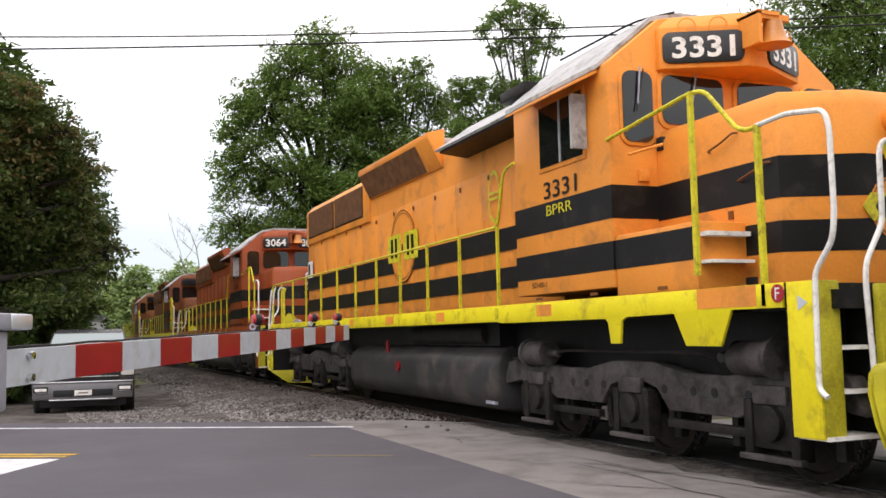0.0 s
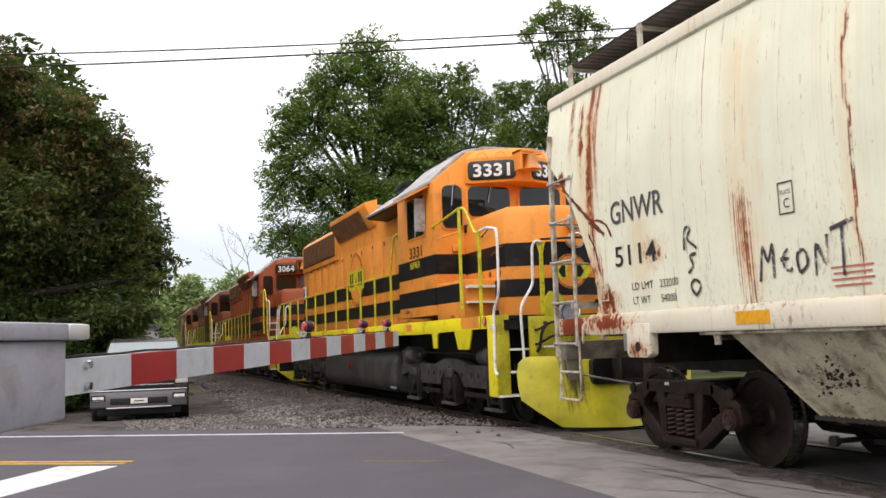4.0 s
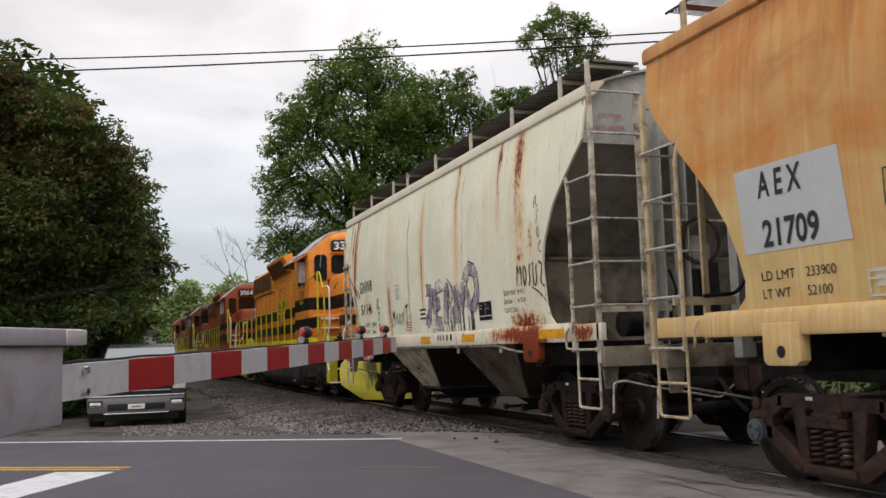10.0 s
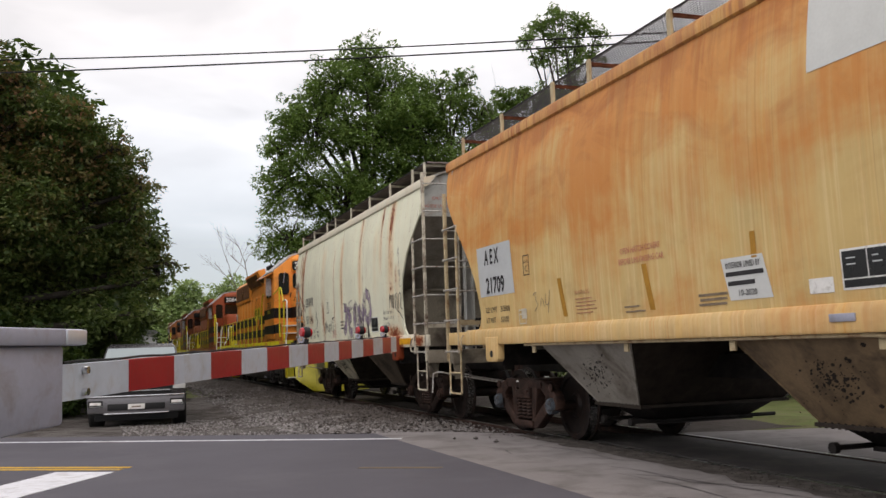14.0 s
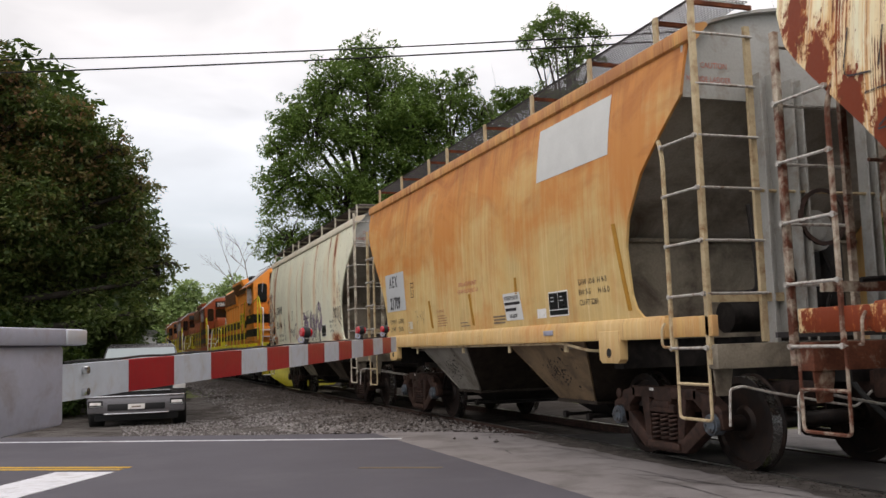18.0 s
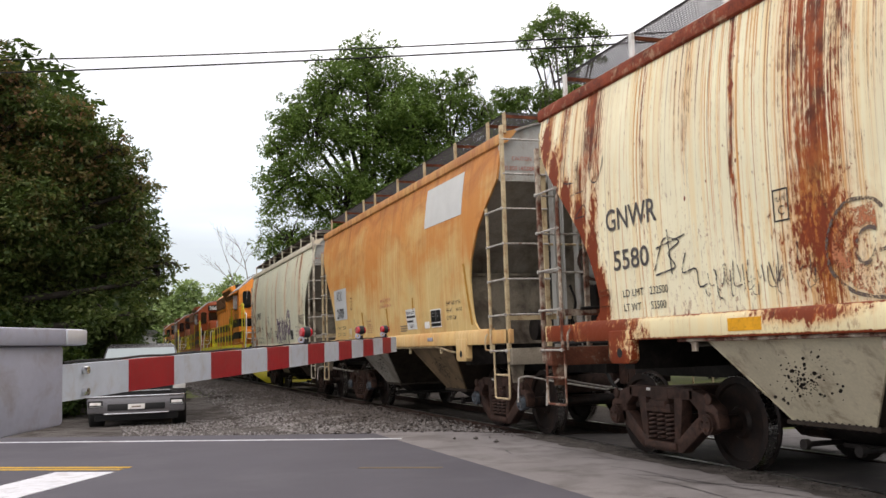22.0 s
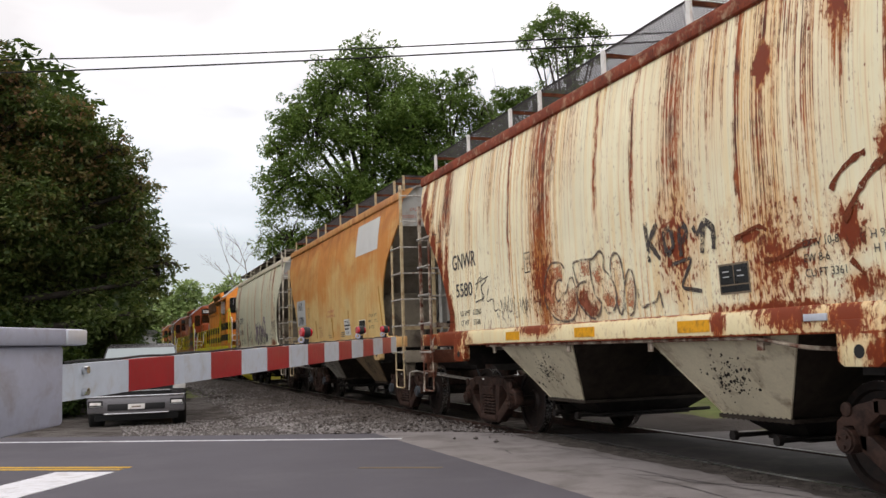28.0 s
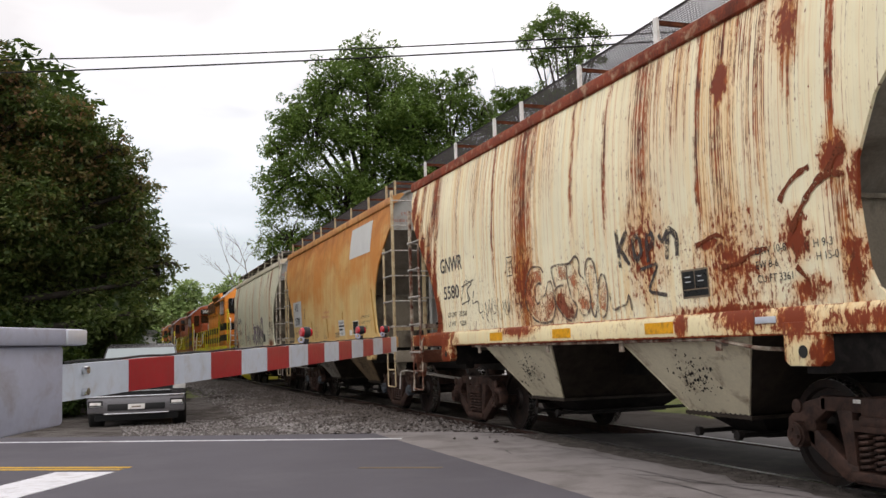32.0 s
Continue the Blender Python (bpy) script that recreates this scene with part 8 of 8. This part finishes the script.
# rust that has run along scrapes in the paint
for k, (w, p) in enumerate(((0.055, [(0.0, 0.0), (0.05, 0.08), (0.15, 0.15), (0.26, 0.20), (0.36, 0.22)]), (0.075, [(0.74, 0.30), (0.63, 0.29), (0.58, 0.15), (0.40, 0.08)]), (0.06, [(0.58, 0.15), (0.52, 0.10), (0.39, 0.08), (0.30, -0.02), (0.21, -0.11), (0.10, -0.25)]), (0.045, [(0.60, 0.12), (0.72, 0.10)]))):
    scrawl(car_c, "rust_scrape", RUST_RUN, [p], -3.93, 2.354, w, "ragged rust scrape", lift=0.006 + 0.0006 * k, rag=(0.25, 1.35))
for k, p in enumerate(([(0.0, 0.0), (0.20, 0.05), (0.34, 0.08), (0.42, 0.02)], [(0.35, -0.22), (0.55, -0.22), (0.75, -0.15), (0.98, -0.12)], [(1.30, -0.30), (1.42, -0.42)])):
    scrawl(car_c, "rust_scrape", RUST_RUN, [p], -2.76, 2.13, 0.045, "ragged rust scrape", lift=0.007, rag=(0.25, 1.35))
# thin marker loops over the leading corner
for p in ([(4.42, 3.45), (4.55, 3.42), (4.63, 3.28), (4.58, 3.06), (4.43, 3.02), (4.31, 3.20), (4.30, 3.30)], [(5.21, 3.51), (5.26, 3.15), (4.99, 3.12)], [(4.88, 3.42), (4.92, 3.14)], [(5.06, 2.98), (4.75, 2.99)], [(4.95, 2.72), (4.72, 2.86), (4.70, 2.70), (4.96, 2.70)]):
    scrawl(car_c, "tag_line", BLACK_SPRAY, [[(5.3 - u, v - 2.7) for u, v in p]], 5.30, 2.70, 0.014, "thin dark marker line")
notice(car_c, -2.49, 1.665, 0.42, 0.265, GREY_INK)
sizes(car_c, -3.58, 1.965, (("EXW 10-8", ""), ("EW 8-6", ""), ("CU FT 3361", "")))
write(car_c, "H 9-3", -4.27, 1.955, 0.062, 0.20, mat=mark)
write(car_c, "H 15-0", -4.29, 1.855, 0.062, 0.23, mat=mark)
reflectors(car_c, ((2.26, 0.44), (0.26, 0.47), (-1.83, 0.50)))
plate_box(car_c, 1.58, 2.20, "C")
M().box(-1.664, -1.650, -3.80, -3.55, 1.40, 1.455).ob("tag_reader", GATE_WHITE, car_c, "small white transponder", bevel=0.004)
M().box(-1.10, -1.05, -6.10, -6.02, 0.9, 1.3).ob("hand_brake_lever", galv, car_c)

# first engine: number, mark, emblem, small signs
L = eng_a
F_SIDE = lambda y, z, x=-1.530: facing((x, y, z), (0, -1, 0), (0, 0, 1))
flat_text("lettering", "3331", 0.19, 0.74, F_SIDE(4.25, 2.80), BLACK, L, "black road number", 0.010)
flat_text("lettering", "BPRR", 0.115, 0.58, F_SIDE(4.20, 2.605), RAIL_YELLOW, L, "yellow reporting mark", 0.006)
flat_text("lettering", "SD40-1", 0.06, 0.36, F_SIDE(4.60, 1.80), BLACK, L, "small model lettering")
flat_text("lettering", "F", 0.09, None, facing((-1.592, 0.515, 1.505), (0, -1, 0), (0, 0, 1)), WHITE, L, "white letter in a red disc", 0.004)
M().cyl((-1.585, 0.49, 1.55), (-1.590, 0.49, 1.55), 0.07, 20).ob("front_mark", GATE_RED, L, "red disc")


def ring(parent, name, mat, c, ry, rz, w, label, x=-0.958, axis="x"):
    m = M()
    n = 40
    at = (lambda a, k: (x, c[0] + (ry * k) * math.cos(a), c[1] + rz * k * math.sin(a))) if axis == "x" else (lambda a, k: (c[0] + ry * k * math.cos(a), x, c[1] + rz * k * math.sin(a)))
    outer = [at(2 * math.pi * i / n, 1.0) for i in range(n + 1)]
    inner = [at(2 * math.pi * i / n, 1.0 - w) for i in range(n + 1)]
    m.loft([outer, inner], closed=False, caps=False)
    return m.ob(name, mat, parent, label, smooth=False, fix=False)


em = ring(L, "emblem", BLACK, (10.65, 2.88), 0.66, 0.66, 0.03, "round emblem with yellow side blocks")
ring(L, "emblem", BLACK, (10.65, 2.88), 0.60, 0.60, 0.02, "thin inner ring")
disc = M().cyl((-0.951, 10.65, 2.88), (-0.955, 10.65, 2.88), 0.66, 40).ob("emblem_field", ORANGE, L)
for y0, y1 in ((11.42, 10.74), (10.56, 9.88)):
    M().prism([(y0, 2.62), (y0 + 0.06, 2.88), (y0, 3.12), (y1, 3.12), (y1 - 0.03, 2.88), (y1, 2.62)], "x", -0.962, -0.957).ob("emblem_block", RAIL_YELLOW, L, "yellow emblem block with dark bars")
    for k in (0.3, 0.62):
        yy = y0 + (y1 - y0) * k
        M().box(-0.966, -0.961, yy - 0.07, yy + 0.05, 2.70, 3.05).ob("emblem_bar", BLACK, L)
ring(L, "sign_ring", RAIL_YELLOW, (6.75, 3.22), 0.20, 0.38, 0.16, "yellow oval safety sign", x=-0.970)
for z in (3.27, 3.19):
    M().box(-0.972, -0.966, 6.60, 6.90, z - 0.018, z + 0.018).ob("sign_bar", RAIL_YELLOW, L)
M().box(-0.963, -0.958, 10.60, 10.70, 2.78, 2.92).ob("emblem_bar", DARK_RED, L)
M().box(-0.995, -0.985, 17.02, 17.46, 2.72, 3.12).ob("notice", WHITE, L, "small white notice with dark bars")
M().box(-0.998, -0.994, 17.24, 17.42, 2.80, 3.06).ob("notice_bar", INK, L)
disc = M().cyl((-0.0, 0.794, 2.30), (-0.0, 0.788, 2.30), 0.27, 32).ob("emblem_field", ORANGE, L, "round emblem on the nose")
for q in (-1, 1):
    M().prism([(q * 0.06, 2.18), (q * 0.06, 2.42), (q * 0.26, 2.42), (q * 0.36, 2.30), (q * 0.26, 2.18)], "y", 0.781, 0.787).ob("emblem_block", RAIL_YELLOW, L, "yellow emblem block")
    M().prism([(q * 0.10, 2.21), (q * 0.10, 2.39), (q * 0.16, 2.39), (q * 0.22, 2.30), (q * 0.16, 2.21)], "y", 0.775, 0.782).ob("emblem_bar", BLACK, L)
ring(L, "emblem", BLACK, (0.0, 2.30), 0.255, 0.255, 0.04, "thin ring of the nose emblem", x=0.784, axis="y")
# orange touch-up patches on the yellow sill
for y, w in ((4.05, 0.35), (7.2, 0.3), (9.4, 0.4), (11.6, 0.3)):
    M().box(-1.588, -1.5855, y, y + w, 1.47, 1.60).ob("touch_up", ORANGE, L, "orange touch-up patch")
M().box(-1.588, -1.5855, 0.73, 1.47, 1.46, 1.628).ob("touch_up", ORANGE, L, "orange touch-up patch")
# small hood hardware
for k in range(11):
    y = 5.9 + 1.04 * k
    M().box(-0.960, -0.945, y, y + 0.04, 3.46 + 0.03 * (k % 2), 3.53 + 0.03 * (k % 2)).ob("latch", OLD_ORANGE, L)
for y in (2.0, 3.2, 4.4):
    M().box(-1.512, -1.50, y, y + 0.14, 1.66, 1.69).ob("hinge", OLD_ORANGE, L)
M().box(-1.506, -1.498, 2.9, 5.0, 2.27, 2.31).ob("side_rib", ORANGE, L)
M().tube(bend([(-0.62, 3.0, 4.675), (-0.62, 4.2, 4.68), (-0.3, 4.5, 4.70)], 0.1), 0.012, 6).ob("roof_conduit", RUBBER, L)
M().tube([(-1.16, 2.79, 3.99), (-1.20, 2.79, 3.60)], 0.010, 6).ob("wiper", GATE_GREY, L, "grey wiper arm")
M().tube([(-1.12, 2.79, 3.97), (-1.22, 2.79, 3.52)], 0.008, 6).ob("wiper_blade", PLASTIC, L, "wiper blade")
M().tube([(-0.45, 2.79, 4.02), (-0.52, 2.79, 3.66)], 0.010, 6).ob("wiper", GATE_GREY, L, "grey wiper arm")
M().box(-0.98, -0.90, 2.72, 2.82, 3.12, 3.26).ob("socket_box", PLASTIC, L, "small black socket box", bevel=0.01)
M().box(-1.20, -1.08, 2.80, 2.85, 2.80, 2.92).ob("cover_plate", ORANGE, L, "small square cover", bevel=0.008)
for y, z in ((1.75, 3.00), (1.35, 2.66)):
    M().tube(bend([(-0.965, y + 0.24, z - 0.05), (-1.01, y + 0.22, z - 0.05), (-1.01, y + 0.02, z), (-1.01, y - 0.14, z + 0.06), (-0.965, y - 0.16, z + 0.06)], 0.03), 0.010, 6).ob("grab_iron", OLD_ORANGE, L, "bent grab iron on the nose")
for y in (1.70, 1.30):
    M().box(-0.975, -0.955, y, y + 0.06, 2.28, 2.36).ob("hinge", OLD_ORANGE, L)
M().box(-0.985, -0.955, 1.42, 1.66, 1.66, 1.74).ob("step_light", PLASTIC, L, "small black step light", bevel=0.01)
M().tube(bend([(-0.62, 2.9, 4.66), (-0.75, 3.4, 4.72), (-1.0, 4.1, 4.60), (-1.05, 4.6, 4.58)], 0.2), 0.012, 6).ob("roof_cable", RUBBER, L, "loose cable on the cab roof")
M().prism([(-0.28, 4.64), (0.02, 4.64), (0.02, 4.74), (-0.12, 4.80)], "y", 3.2, 3.7).ob("roof_box", DARK_STEEL, L, "dark wedge-shaped roof box", bevel=0.01)
M().box(-1.32, -1.02, 5.05, 5.75, 4.28, 4.42).ob("roof_unit", DARK_STEEL, L, "dark roof unit behind the cab", bevel=0.008)
M().cyl((-1.588, 0.25, 1.47), (-1.592, 0.25, 1.47), 0.065, 3).ob("warning_mark", GATE_WHITE, L, "small pale warning triangle")
M().box(-1.36, -1.32, 6.05, 6.35, 0.36, 0.40).ob("tank_step", GATE_GREY, L, "grey step bar by the tank")
# second engine
flat_text("lettering", "3064", 0.185, 0.76, F_SIDE(4.28, 2.83), BLACK, eng_b, "black road number", 0.010)

# ---------------- what moves ----------------
# the train's way along the track: seconds, metres; it slows down and stops
WAY = [(0, -26.95), (1, -25.20), (2, -23.45), (3, -21.70), (3.5, -20.80), (4.5, -19.01), (5.5, -17.22), (6.5, -15.45), (7.5, -13.65), (8.5, -11.82), (9.5, -10.02),
       (10.5, -8.29), (11.5, -6.63), (12.5, -5.16), (13.5, -3.74), (14.5, -2.49), (15.5, -1.24), (16.5, 0.0), (17.5, 1.197), (18.5, 2.382), (19.5, 3.556), (20.5, 4.699),
       (21.5, 5.782), (22.5, 6.842), (23.5, 7.824), (24.5, 8.758), (25.5, 9.570), (26.5, 10.31), (27.5, 10.93), (28.5, 11.39), (29.2, 11.62), (29.8, 11.73), (30.4, 11.75), (32, 11.75)]
TRAIN = [(eng_a, 32.10), (eng_b, 32.10 + 20.75), (eng_c, 32.10 + 41.5), (eng_d, 32.10 + 62.25), (car_a, 24.14), (car_b, 11.19), (car_c, -1.76)]


def along(t):
    """The way at t, on a smooth curve through the points."""
    pts = WAY
    i = max(k for k in range(len(pts) - 1) if pts[k][0] <= t or k == 0)
    slope = lambda k: 0.0 if k >= len(pts) - 2 else (pts[min(k + 1, len(pts) - 1)][1] - pts[max(k - 1, 0)][1]) / (pts[min(k + 1, len(pts) - 1)][0] - pts[max(k - 1, 0)][0])
    (t0, a), (t1, b) = pts[i], pts[i + 1]
    h, u = t1 - t0, (t - t0) / (t1 - t0)
    return (2 * u ** 3 - 3 * u ** 2 + 1) * a + (u ** 3 - 2 * u ** 2 + u) * h * slope(i) + (3 * u ** 2 - 2 * u ** 3) * b + (u ** 3 - u ** 2) * h * slope(i + 1)


def motions():
    steps = [k * 0.5 for k in range(65)]
    for thing, y0 in TRAIN:
        walk(thing, [(t, pose(0, y0 + along(t), 0)) for t in steps])
    rolls = [k * 0.3 for k in range(101)] + [30.5, 32.0]
    for ws, y, r in WHEELS:
        walk(ws, [(t, pose(0, y, r, -math.degrees((along(t) - along(0)) / r), 0, 0)) for t in rolls])


motions()
